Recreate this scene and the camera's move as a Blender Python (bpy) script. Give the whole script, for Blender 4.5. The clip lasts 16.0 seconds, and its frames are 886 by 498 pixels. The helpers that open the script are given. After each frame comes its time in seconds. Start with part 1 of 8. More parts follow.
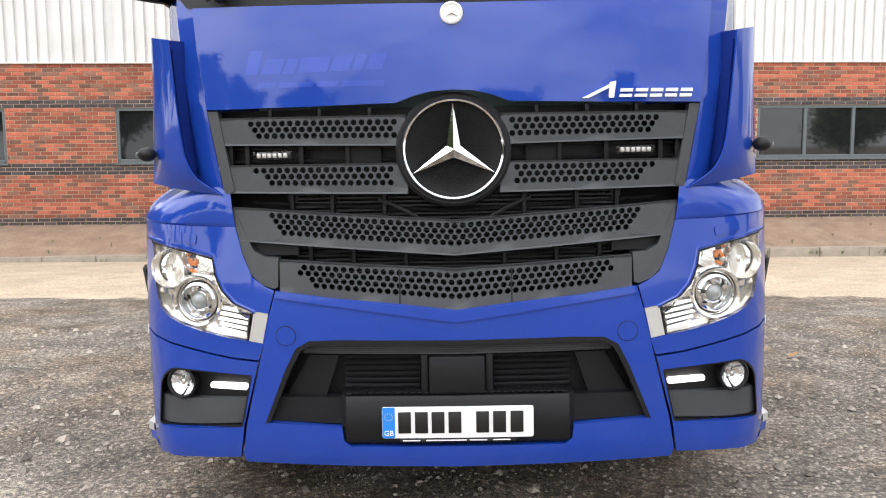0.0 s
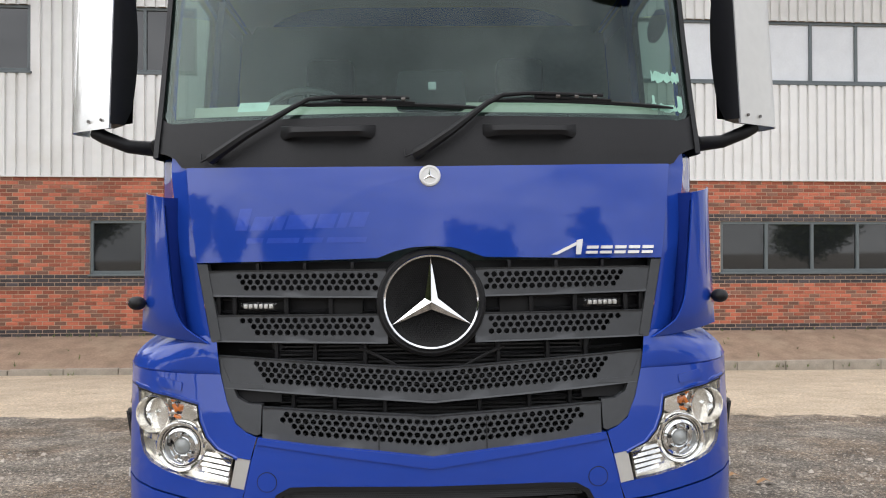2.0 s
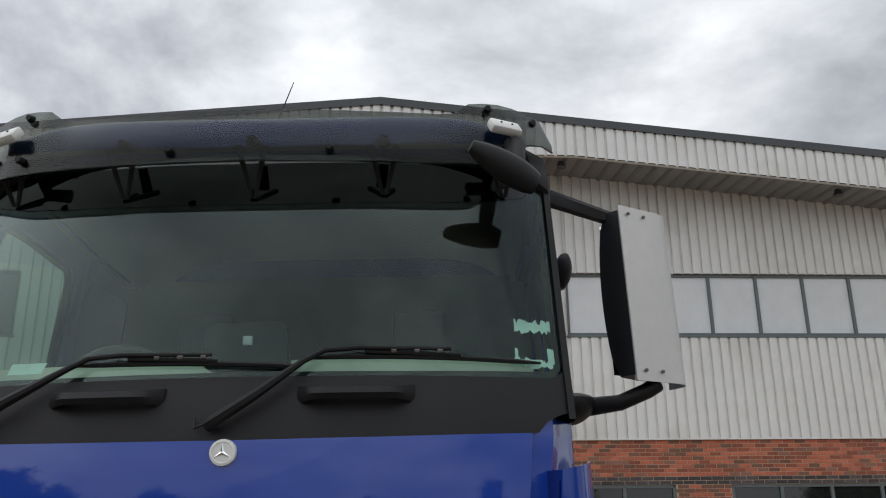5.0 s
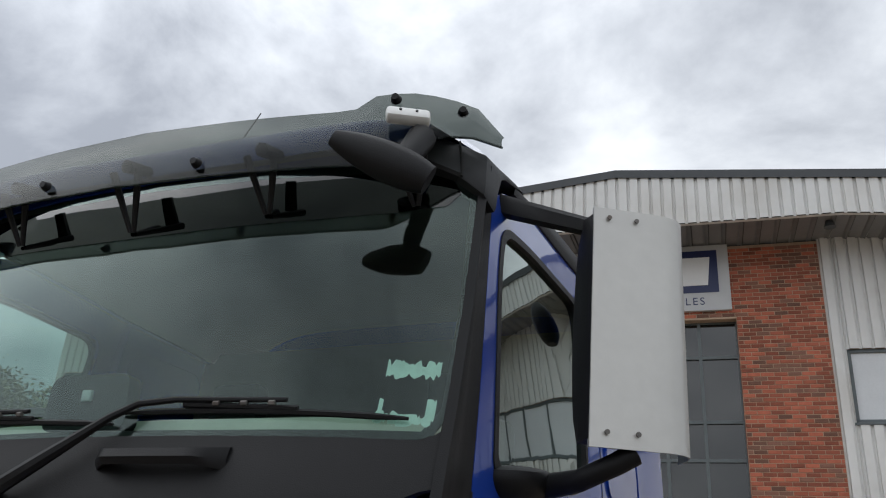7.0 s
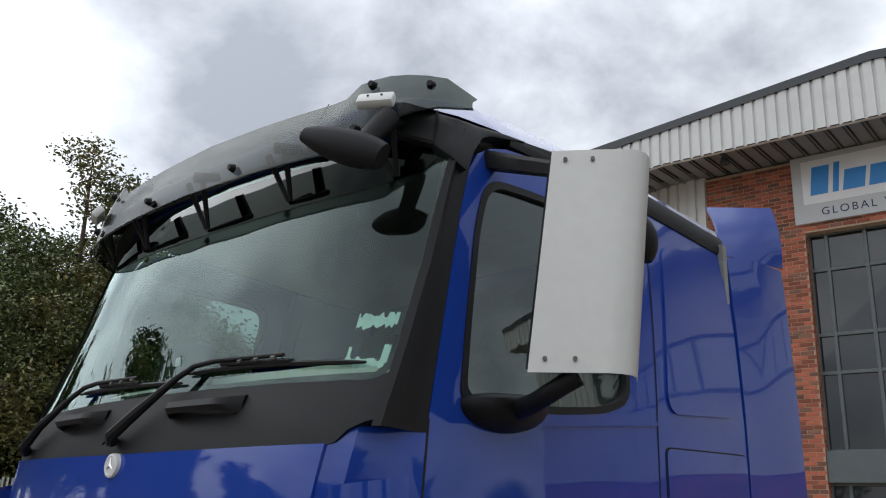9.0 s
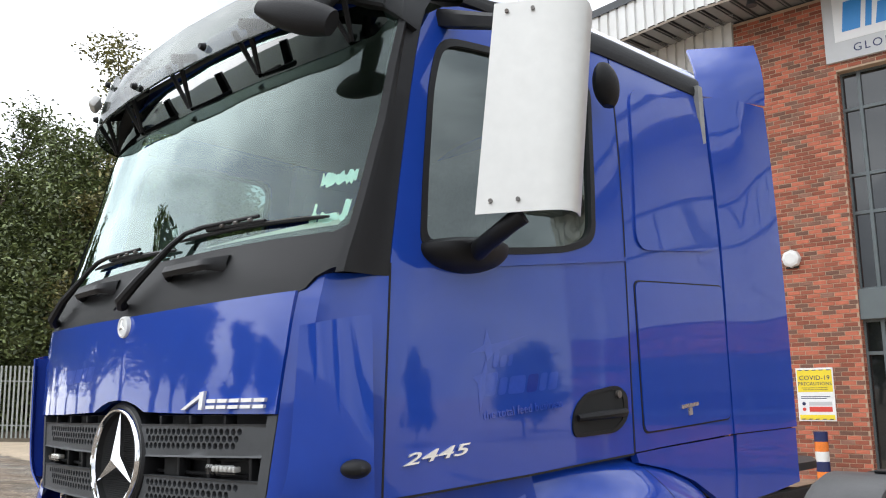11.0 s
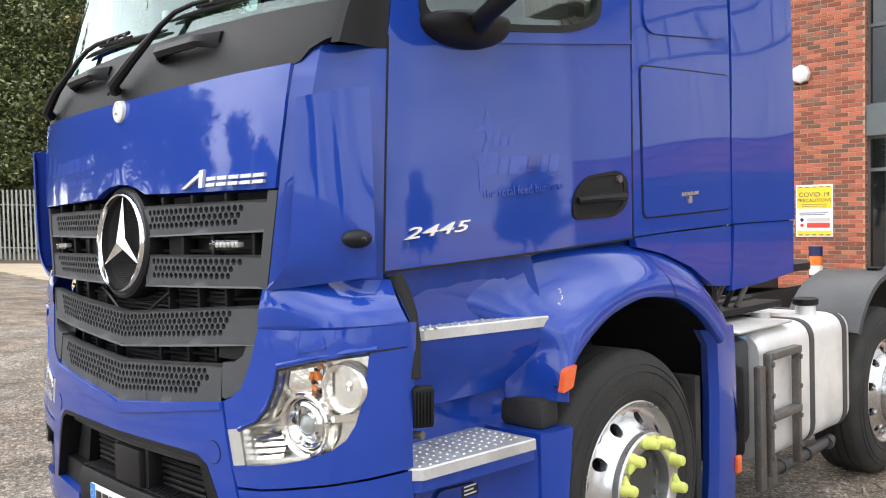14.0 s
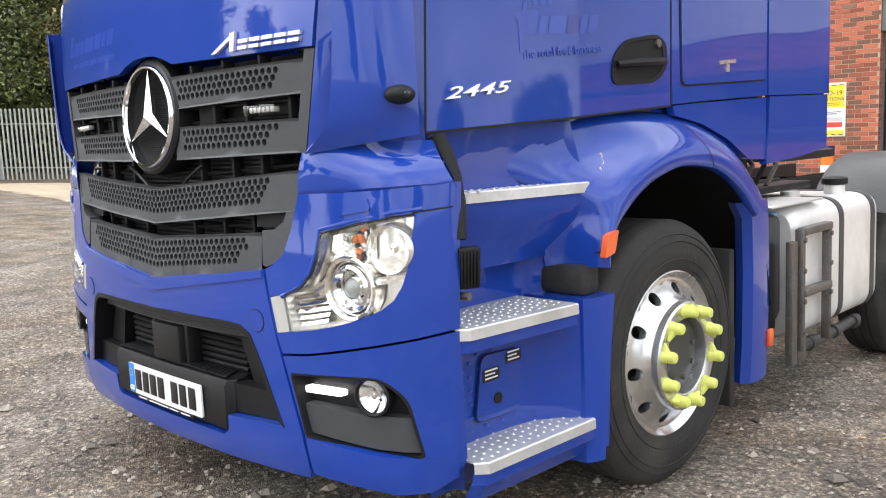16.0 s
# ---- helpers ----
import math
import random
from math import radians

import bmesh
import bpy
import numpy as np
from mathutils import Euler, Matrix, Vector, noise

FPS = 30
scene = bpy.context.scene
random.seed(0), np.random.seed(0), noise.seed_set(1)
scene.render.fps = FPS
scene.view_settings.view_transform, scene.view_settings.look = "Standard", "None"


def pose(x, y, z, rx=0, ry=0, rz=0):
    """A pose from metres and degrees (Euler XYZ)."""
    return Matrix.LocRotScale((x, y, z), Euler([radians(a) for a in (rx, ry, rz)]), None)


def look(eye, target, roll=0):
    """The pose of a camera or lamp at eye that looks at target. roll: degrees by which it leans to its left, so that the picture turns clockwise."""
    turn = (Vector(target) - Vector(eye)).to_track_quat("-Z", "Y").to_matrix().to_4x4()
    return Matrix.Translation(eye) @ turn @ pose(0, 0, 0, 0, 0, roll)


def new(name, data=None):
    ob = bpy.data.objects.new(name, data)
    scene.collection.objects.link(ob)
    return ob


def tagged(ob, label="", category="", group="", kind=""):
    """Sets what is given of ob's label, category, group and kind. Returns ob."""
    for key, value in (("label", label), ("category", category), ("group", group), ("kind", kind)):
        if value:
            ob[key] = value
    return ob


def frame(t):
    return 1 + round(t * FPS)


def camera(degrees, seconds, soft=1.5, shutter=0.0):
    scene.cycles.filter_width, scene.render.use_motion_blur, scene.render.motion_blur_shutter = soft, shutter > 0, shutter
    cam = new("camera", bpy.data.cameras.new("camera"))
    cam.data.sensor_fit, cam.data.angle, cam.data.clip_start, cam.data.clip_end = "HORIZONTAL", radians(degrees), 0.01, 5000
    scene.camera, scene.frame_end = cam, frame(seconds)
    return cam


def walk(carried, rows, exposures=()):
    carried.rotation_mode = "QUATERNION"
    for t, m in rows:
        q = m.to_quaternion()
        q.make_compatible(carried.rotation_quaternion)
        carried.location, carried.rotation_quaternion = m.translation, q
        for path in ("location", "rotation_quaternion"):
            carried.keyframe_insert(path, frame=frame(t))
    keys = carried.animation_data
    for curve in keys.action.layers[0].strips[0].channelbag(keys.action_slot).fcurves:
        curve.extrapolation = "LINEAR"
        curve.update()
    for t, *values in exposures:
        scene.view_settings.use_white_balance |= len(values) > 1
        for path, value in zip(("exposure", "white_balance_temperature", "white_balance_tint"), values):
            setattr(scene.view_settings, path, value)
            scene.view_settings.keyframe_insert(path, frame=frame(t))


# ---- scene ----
cam = camera(54.9, 16.0, 1.1)
PATH = [
    (0, (-0.008, 0.33, 1.402), (-0.028, 2.317, 1.178), -1.0),
    (0.5, (-0.018, 0.262, 1.455), (-0.033, 2.256, 1.295), -0.7),
    (1, (-0.021, 0.218, 1.491), (-0.01, 2.216, 1.394), -0.2),
    (1.5, (-0.026, 0.189, 1.53), (0.012, 2.189, 1.501), -0.5),
    (2, (-0.031, 0.18, 1.571), (0.021, 2.179, 1.59), -0.7),
    (2.5, (-0.048, 0.169, 1.606), (0.015, 2.166, 1.694), -1.2),
    (3, (-0.057, 0.192, 1.633), (0.007, 2.178, 1.861), -2.2),
    (3.5, (-0.028, 0.215, 1.652), (0.029, 2.183, 2.001), -2.9),
    (4, (0.154, 0.324, 1.664), (0.183, 2.274, 2.111), -3.8),
    (4.5, (0.396, 0.492, 1.671), (0.395, 2.42, 2.203), -2.8),
    (5, (0.617, 0.756, 1.661), (0.632, 2.661, 2.272), -1.3),
    (5.2, (0.735, 0.862, 1.657), (0.736, 2.746, 2.326), -1.4),
    (7.3, (1.812, 1.676, 1.712), (1.03, 3.329, 2.522), 3.2),
    (7.5, (1.905, 1.67, 1.707), (1.045, 3.288, 2.509), 3.1),
    (8.0, (2.113, 1.664, 1.745), (1.067, 3.189, 2.507), 2.2),
    (8.2, (2.221, 1.675, 1.718), (1.113, 3.165, 2.46), 1.7),
    (8.6, (2.427, 1.777, 1.703), (1.224, 3.219, 2.392), 2.2),
    (10.8, (2.886, 1.885, 1.604), (1.512, 3.289, 1.978), -1.2),
    (11, (2.889, 1.879, 1.594), (1.508, 3.284, 1.938), -1.3),
    (11.5, (2.882, 1.882, 1.577), (1.486, 3.287, 1.851), -1.2),
    (12, (2.878, 1.885, 1.551), (1.473, 3.292, 1.755), -1.2),
    (12.5, (2.873, 1.894, 1.531), (1.463, 3.305, 1.672), -1.2),
    (13, (2.875, 1.892, 1.506), (1.464, 3.307, 1.583), -1.1),
    (13.5, (2.875, 1.898, 1.479), (1.465, 3.316, 1.492), -1.3),
    (14, (2.864, 1.909, 1.447), (1.452, 3.324, 1.389), -1.5),
    (14.5, (2.855, 1.911, 1.413), (1.434, 3.313, 1.288), -1.9),
    (15, (2.846, 1.906, 1.383), (1.416, 3.293, 1.202), -2.0),
    (15.5, (2.815, 1.88, 1.347), (1.384, 3.26, 1.13), -2.3),
    (16, (2.748, 1.85, 1.291), (1.339, 3.247, 1.039), -2.6),
]
walk(cam, [(t, look(eye, target, roll)) for t, eye, target, roll in PATH],
     [(0, 1.25, 6500, 10), (1, 1.0, 6500, 10), (2, 0.75, 6500, 10), (3, 0.58, 6500, 10), (4, 0.3, 6450, 9), (5, -0.2, 6400, 8), (7.5, -0.15, 6250, 8), (8.5, -0.2, 6250, 8), (9.6, 0.3, 6250, 8), (11, 0.95, 6300, 8), (14, 1.3, 6450, 9), (16, 1.35, 6450, 9)])

# ---- sky and sun: bright broken overcast ----
world = bpy.data.worlds.new("overcast_sky")
scene.world = world
world.use_nodes = True
wn, wl = world.node_tree.nodes, world.node_tree.links
wn.clear()
w_out, w_bg = wn.new("ShaderNodeOutputWorld"), wn.new("ShaderNodeBackground")
w_sky = wn.new("ShaderNodeTexSky")
w_sky.sky_type, w_sky.sun_disc = "NISHITA", False
w_sky.sun_elevation, w_sky.sun_rotation = radians(50), radians(256)
w_tc, w_map = wn.new("ShaderNodeTexCoord"), wn.new("ShaderNodeMapping")
w_map.inputs["Scale"].default_value = (1.0, 1.0, 1.7)
w_no = wn.new("ShaderNodeTexNoise")
w_no.inputs["Scale"].default_value, w_no.inputs["Detail"].default_value, w_no.inputs["Roughness"].default_value = 2.4, 8.0, 0.56
w_no.inputs["Distortion"].default_value = 0.25
w_ramp = wn.new("ShaderNodeValToRGB")
for pos, col in ((0.36, (0.42, 0.43, 0.465, 1)), (0.50, (0.78, 0.79, 0.825, 1)), (0.64, (1.2, 1.2, 1.21, 1))):
    e = w_ramp.color_ramp.elements.new(pos)
    e.color = col
w_ramp.color_ramp.elements.remove(w_ramp.color_ramp.elements[0])
w_ramp.color_ramp.elements.remove(w_ramp.color_ramp.elements[-1])
w_mul = wn.new("ShaderNodeMix")
w_mul.data_type, w_mul.blend_type = "RGBA", "MULTIPLY"
w_mul.inputs["Factor"].default_value = 1.0
w_mul.inputs["B"].default_value = (0.13, 0.13, 0.13, 1)
w_mix = wn.new("ShaderNodeMix")
w_mix.data_type = "RGBA"
w_mix.inputs["Factor"].default_value = 0.9
wl.new(w_tc.outputs["Generated"], w_map.inputs["Vector"])
wl.new(w_map.outputs["Vector"], w_no.inputs["Vector"])
wl.new(w_no.outputs["Fac"], w_ramp.inputs["Fac"])
wl.new(w_sky.outputs["Color"], w_mul.inputs["A"])
wl.new(w_mul.outputs["Result"], w_mix.inputs["A"])
wl.new(w_ramp.outputs["Color"], w_mix.inputs["B"])
# overcast sky: brighter overhead than near the horizon, leaning to the veiled sun
SUN_WAY = Vector((-0.62, -0.16, 0.77)).normalized()
w_dot = wn.new("ShaderNodeVectorMath")
w_dot.operation = "DOT_PRODUCT"
w_dot.inputs[1].default_value = Vector((-0.22, -0.16, 0.96)).normalized()
wl.new(w_tc.outputs["Generated"], w_dot.inputs[0])
w_glow = wn.new("ShaderNodeMapRange")
w_glow.inputs["From Min"].default_value, w_glow.inputs["From Max"].default_value = 0.0, 1.0
w_glow.inputs["To Min"].default_value, w_glow.inputs["To Max"].default_value = 0.80, 1.70
wl.new(w_dot.outputs["Value"], w_glow.inputs["Value"])
w_gain = wn.new("ShaderNodeVectorMath")
w_gain.operation = "SCALE"
wl.new(w_mix.outputs["Result"], w_gain.inputs[0])
wl.new(w_glow.outputs["Result"], w_gain.inputs["Scale"])
wl.new(w_gain.outputs["Vector"], w_bg.inputs["Color"])
w_bg.inputs["Strength"].default_value = 1.0
wl.new(w_bg.outputs["Background"], w_out.inputs["Surface"])

sun_data = bpy.data.lights.new("sun", "SUN")
sun_data.energy, sun_data.angle, sun_data.color = 0.7, radians(130), (1.0, 0.95, 0.88)
sun = new("sun", sun_data)
sun.matrix_world = look(SUN_WAY * 30, (0, 0, 0))


# ---- materials ----
def mat(name, base=(0.5, 0.5, 0.5), rough=0.5, metal=0.0, var=0.0, scale=8.0, bump=0.0, bump_scale=60.0, coat=0.0, island=0.0, obj=0.0, spec=0.5, stain=None, stain_scale=1.5, stain_amount=0.3, rough_var=0.0):
    """A Principled surface with variation at two scales, fine relief, and optional piece-to-piece changes."""
    m = bpy.data.materials.new(name)
    m.use_nodes = True
    n, l = m.node_tree.nodes, m.node_tree.links
    p = n["Principled BSDF"]
    p.inputs["Roughness"].default_value, p.inputs["Metallic"].default_value = rough, metal
    p.inputs["Specular IOR Level"].default_value = spec
    p.inputs["Coat Weight"].default_value, p.inputs["Coat Roughness"].default_value = coat, 0.03
    tc = n.new("ShaderNodeTexCoord")
    colour = n.new("ShaderNodeRGB")
    colour.outputs[0].default_value = (*base, 1)
    out = colour.outputs[0]

    def noise_fac(sc, detail=5.0):
        t = n.new("ShaderNodeTexNoise")
        t.inputs["Scale"].default_value, t.inputs["Detail"].default_value = sc, detail
        l.new(tc.outputs["Object"], t.inputs["Vector"])
        return t.outputs["Fac"]

    def hsv(value_socket, lo, hi, colour_socket):
        r = n.new("ShaderNodeMapRange")
        r.inputs["From Min"].default_value, r.inputs["From Max"].default_value = 0.25, 0.75
        r.inputs["To Min"].default_value, r.inputs["To Max"].default_value = lo, hi
        l.new(value_socket, r.inputs["Value"])
        h = n.new("ShaderNodeHueSaturation")
        l.new(r.outputs["Result"], h.inputs["Value"])
        l.new(colour_socket, h.inputs["Color"])
        return h.outputs["Color"]

    if var:
        out = hsv(noise_fac(scale), 1 - var, 1 + var, out)
        out = hsv(noise_fac(scale * 9, 3.0), 1 - var * 0.6, 1 + var * 0.6, out)
    if stain:
        r = n.new("ShaderNodeMapRange")
        r.inputs["From Min"].default_value, r.inputs["From Max"].default_value = 0.5, 0.72
        r.inputs["To Max"].default_value = stain_amount
        l.new(noise_fac(stain_scale, 8.0), r.inputs["Value"])
        mx = n.new("ShaderNodeMix")
        mx.data_type = "RGBA"
        l.new(r.outputs["Result"], mx.inputs["Factor"])
        l.new(out, mx.inputs["A"])
        mx.inputs["B"].default_value = (*stain, 1)
        out = mx.outputs["Result"]
    if island or obj:
        if island:
            g = n.new("ShaderNodeNewGeometry")
            rnd = g.outputs["Random Per Island"]
            out = hsv(rnd, 1 - island, 1 + island, out)
        if obj:
            o = n.new("ShaderNodeObjectInfo")
            out = hsv(o.outputs["Random"], 1 - obj, 1 + obj, out)
    l.new(out, p.inputs["Base Color"])
    if rough_var:
        r = n.new("ShaderNodeMapRange")
        r.inputs["From Min"].default_value, r.inputs["From Max"].default_value = 0.3, 0.7
        r.inputs["To Min"].default_value, r.inputs["To Max"].default_value = max(0.02, rough - rough_var), rough + rough_var
        l.new(noise_fac(scale * 0.7), r.inputs["Value"])
        l.new(r.outputs["Result"], p.inputs["Roughness"])
    if bump:
        b = n.new("ShaderNodeBump")
        b.inputs["Strength"].default_value, b.inputs["Distance"].default_value = bump, 0.01
        l.new(noise_fac(bump_scale, 6.0), b.inputs["Height"])
        l.new(b.outputs["Normal"], p.inputs["Normal"])
    return m


def glass_mat(name, tint=(0.8, 0.9, 0.86), rough=0.0, ior=1.5, gain=1.0, sheen=(1, 1, 1)):
    """A thin pane: see-through with a tint, glossy by Fresnel."""
    m = bpy.data.materials.new(name)
    m.use_nodes = True
    n, l = m.node_tree.nodes, m.node_tree.links
    n.clear()
    o, mx, t, g, f = (n.new(k) for k in ("ShaderNodeOutputMaterial", "ShaderNodeMixShader", "ShaderNodeBsdfTransparent", "ShaderNodeBsdfGlossy", "ShaderNodeLayerWeight"))
    t.inputs["Color"].default_value = (*tint, 1)
    g.inputs["Roughness"].default_value = rough
    g.inputs["Color"].default_value = (*sheen, 1)
    f.inputs["Blend"].default_value = 0.5
    base = ((ior - 1) / (ior + 1)) ** 2
    power, add = n.new("ShaderNodeMath"), n.new("ShaderNodeMath")
    power.operation, add.operation, add.use_clamp = "POWER", "MULTIPLY_ADD", True
    power.inputs[1].default_value = 3.4
    add.inputs[1].default_value, add.inputs[2].default_value = (1 - base) * min(1.0, gain), base * gain
    l.new(f.outputs["Facing"], power.inputs[0])
    l.new(power.outputs["Value"], add.inputs[0])
    l.new(add.outputs["Value"], mx.inputs["Fac"])
    l.new(t.outputs["BSDF"], mx.inputs[1])
    l.new(g.outputs["BSDF"], mx.inputs[2])
    l.new(mx.outputs["Shader"], o.inputs["Surface"])
    return m


def glow_mat(name, colour, strength):
    m = bpy.data.materials.new(name)
    m.use_nodes = True
    p = m.node_tree.nodes["Principled BSDF"]
    p.inputs["Base Color"].default_value = (*colour, 1)
    p.inputs["Emission Color"].default_value = (*colour, 1)
    p.inputs["Emission Strength"].default_value = strength
    return m


BLUE = mat("blue_paint", (0.010, 0.047, 0.315), 0.35, coat=1.0, spec=0.08, var=0.05, scale=1.5, stain=(0.022, 0.055, 0.37), stain_amount=0.25, stain_scale=2.0)
# the body blue again, matt and darkened: shade inside the air flap put into colour
BLUE_SHADED = mat("blue_paint_shaded", (0.006, 0.022, 0.17), 0.7, var=0.1, scale=4, spec=0.1)
BLUE_GHOST = mat("blue_paint_unfaded", (0.022, 0.062, 0.375), 0.36, coat=0.9, spec=0.1, var=0.10, scale=6)
BLUE_GHOST_DARK = mat("blue_paint_adhesive", (0.008, 0.026, 0.25), 0.35, coat=1.0, spec=0.1, var=0.10, scale=6)
TRIM = mat("dark_grey_trim", (0.024, 0.025, 0.027), 0.55, spec=0.3, var=0.12, scale=5, bump=0.15, bump_scale=350)
BLACK = mat("black_plastic", (0.010, 0.010, 0.011), 0.48, spec=0.25, var=0.12, scale=5, bump=0.15, bump_scale=350)
GREY = mat("grille_grey_plastic", (0.055, 0.058, 0.062), 0.5, spec=0.35, var=0.10, scale=4, bump=0.12, bump_scale=400)
DARK = mat("dark_parts_and_shade", (0.006, 0.006, 0.006), 0.8, var=0.2, scale=12)
MESH_DARK = mat("dark_metal", (0.02, 0.02, 0.021), 0.5, metal=0.3, var=0.2, scale=20)
BADGE_SILVER = mat("badge_silver", (0.86, 0.86, 0.86), 0.22, metal=0.55, var=0.04, scale=14)
CHROME = mat("chrome", (0.82, 0.83, 0.84), 0.07, metal=1.0, var=0.03, scale=9)
ALU = mat("brushed_aluminium", (0.55, 0.54, 0.51), 0.38, metal=0.45, var=0.05, scale=3, bump=0.03, bump_scale=200, rough_var=0.08)
DENTED = mat("polished_dented_metal", (0.86, 0.86, 0.84), 0.16, metal=0.6, var=0.05, scale=6, bump=0.25, bump_scale=7)
ALU_WHEEL = mat("polished_aluminium_wheel", (0.68, 0.69, 0.70), 0.22, metal=0.95, var=0.10, scale=6, rough_var=0.1)
ALU_TREAD = mat("aluminium_tread", (0.62, 0.62, 0.61), 0.42, metal=0.55, var=0.10, scale=9, stain=(0.3, 0.28, 0.25), stain_amount=0.4, stain_scale=6)
RUBBER = mat("tyre_rubber", (0.022, 0.021, 0.020), 0.78, var=0.25, scale=6, bump=0.25, bump_scale=90, stain=(0.07, 0.062, 0.05), stain_amount=0.45, stain_scale=3)
STEEL = mat("weathered_steel", (0.16, 0.15, 0.14), 0.5, metal=0.6, var=0.25, scale=8, stain=(0.12, 0.07, 0.04), stain_amount=0.6, stain_scale=5, bump=0.2)
TANK = mat("tank_aluminium", (0.78, 0.77, 0.75), 0.36, metal=0.25, var=0.07, scale=2, stain=(0.45, 0.42, 0.38), stain_amount=0.5, stain_scale=3)
MUDGREY = mat("mudguard_grey", (0.05, 0.05, 0.052), 0.45, var=0.15, scale=4, bump=0.1)
GLASS = glass_mat("windscreen_glass", (0.60, 0.76, 0.70), 0.0, 1.52, 1.0, (0.84, 1.0, 0.97))
SIDE_GLASS = glass_mat("side_window_glass", (0.52, 0.66, 0.60), 0.0, 1.52, 3.2, (0.90, 1.0, 0.96))
LENS = glass_mat("clear_lens", (0.97, 0.98, 0.98), 0.0, 1.45, 1.0)
SMOKE = glass_mat("smoked_visor", (0.37, 0.395, 0.375), 0.08, 1.45, 0.40)
REFLECTOR = mat("lamp_reflector", (0.95, 0.93, 0.89), 0.07, metal=0.95, var=0.04, scale=20, bump=0.10, bump_scale=28)
REFLECTOR_DULL = mat("lamp_bezel_silver", (0.92, 0.89, 0.83), 0.16, metal=0.75, var=0.08, scale=14, bump=0.12, bump_scale=18)
AMBER = mat("amber_plastic", (0.75, 0.20, 0.03), 0.25, coat=0.6, var=0.15, scale=25)
ORANGE = mat("orange_reflector", (0.80, 0.13, 0.03), 0.3, coat=0.5, var=0.1, scale=30)
WHITE_PL = mat("white_plastic", (0.72, 0.72, 0.70), 0.4, var=0.05, scale=8)
PLATE_WHITE = mat("plate_white", (0.80, 0.80, 0.79), 0.35, var=0.03, scale=20)
PLATE_BLUE = mat("plate_blue", (0.02, 0.22, 0.70), 0.35, var=0.05, scale=30)
PLATE_BLACK = mat("plate_black", (0.01, 0.01, 0.01), 0.4, var=0.1, scale=30)
LED = glow_mat("led_daylight", (1.0, 0.98, 0.95), 0.9)
NUT = mat("nut_cover_yellow", (0.66, 0.70, 0.16), 0.5, var=0.12, scale=20)
INTERIOR = mat("cab_interior_dark", (0.085, 0.083, 0.08), 0.7, var=0.15, scale=6)
CURTAIN = mat("cab_curtain_grey", (0.26, 0.26, 0.25), 0.85, var=0.15, scale=5)
CREAM = mat("cab_interior_cream", (0.60, 0.57, 0.49), 0.7, var=0.08, scale=5)
HEADLINE = mat("grey_headlining", (0.16, 0.155, 0.145), 0.9, var=0.1, scale=9)
PAPER = mat("sticker_remains", (0.75, 0.85, 0.80), 0.6, var=0.1, scale=30)
SEAT = mat("seat_fabric", (0.09, 0.09, 0.095), 0.9, var=0.2, scale=20, bump=0.2)
BRICK = mat("red_brick", (0.36, 0.105, 0.06), 0.85, var=0.16, scale=7, island=0.34, bump=0.35, bump_scale=45)
BRICK_OBJ = mat("red_brick_single", (0.36, 0.105, 0.06), 0.85, var=0.16, scale=7, obj=0.34, bump=0.35, bump_scale=45)
BRICK_BROWN = mat("brown_brick", (0.20, 0.095, 0.065), 0.85, var=0.16, scale=7, island=0.25, bump=0.35, bump_scale=45)
BRICK_DARK = mat("blue_black_brick", (0.055, 0.045, 0.048), 0.7, var=0.2, scale=7, island=0.35, bump=0.3, bump_scale=45)
MORTAR = mat("mortar", (0.45, 0.33, 0.24), 0.95, var=0.12, scale=9, bump=0.3, bump_scale=120)
CLAD = mat("white_grey_cladding", (0.70, 0.70, 0.685), 0.45, var=0.04, scale=0.6, stain=(0.40, 0.36, 0.30), stain_amount=0.30, stain_scale=0.9)
# far darker than CLAD: the shade under the overhang is in this grey
SOFFIT = mat("soffit_shaded_grey", (0.20, 0.20, 0.20), 0.5, var=0.08, scale=2)
CAPPING = mat("dark_grey_capping", (0.05, 0.055, 0.06), 0.45, var=0.08, scale=2)
FRAME = mat("window_frame_grey", (0.105, 0.125, 0.13), 0.4, var=0.06, scale=4)
BLDG_GLASS = mat("office_window_glass", (0.012, 0.014, 0.015), 0.03, coat=0.6, spec=0.6, var=0.1, scale=0.8)
BLIND = mat("window_blind", (0.62, 0.64, 0.66), 0.35, coat=0.8, var=0.05, scale=3)
CONCRETE = mat("concrete_kerb", (0.30, 0.26, 0.21), 0.9, var=0.18, scale=5, bump=0.3, bump_scale=70)
SIGN_WHITE = mat("sign_white", (0.78, 0.78, 0.78), 0.35, var=0.02, scale=2)
SIGN_GREY = mat("sign_grey", (0.52, 0.53, 0.54), 0.4, var=0.03, scale=2)
SIGN_BLUE = mat("sign_blue", (0.03, 0.24, 0.62), 0.4, var=0.04, scale=3)
SIGN_NAVY = mat("sign_navy", (0.012, 0.02, 0.09), 0.4, var=0.04, scale=3)
YELLOW = mat("notice_yellow", (0.80, 0.62, 0.03), 0.5, var=0.05, scale=5)
RED = mat("notice_red", (0.62, 0.06, 0.04), 0.5, var=0.06, scale=6)
GALV = mat("galvanised_steel", (0.40, 0.42, 0.40), 0.55, metal=0.35, var=0.15, scale=5)
BARK = mat("bark", (0.09, 0.07, 0.05), 0.9, var=0.3, scale=6, bump=0.6, bump_scale=30)
LEAF = mat("leaves", (0.10, 0.125, 0.042), 0.6, var=0.2, scale=1.2, island=0.5)
LEAF_DRY = mat("leaves_olive", (0.16, 0.15, 0.055), 0.6, var=0.2, scale=1.2, island=0.5)
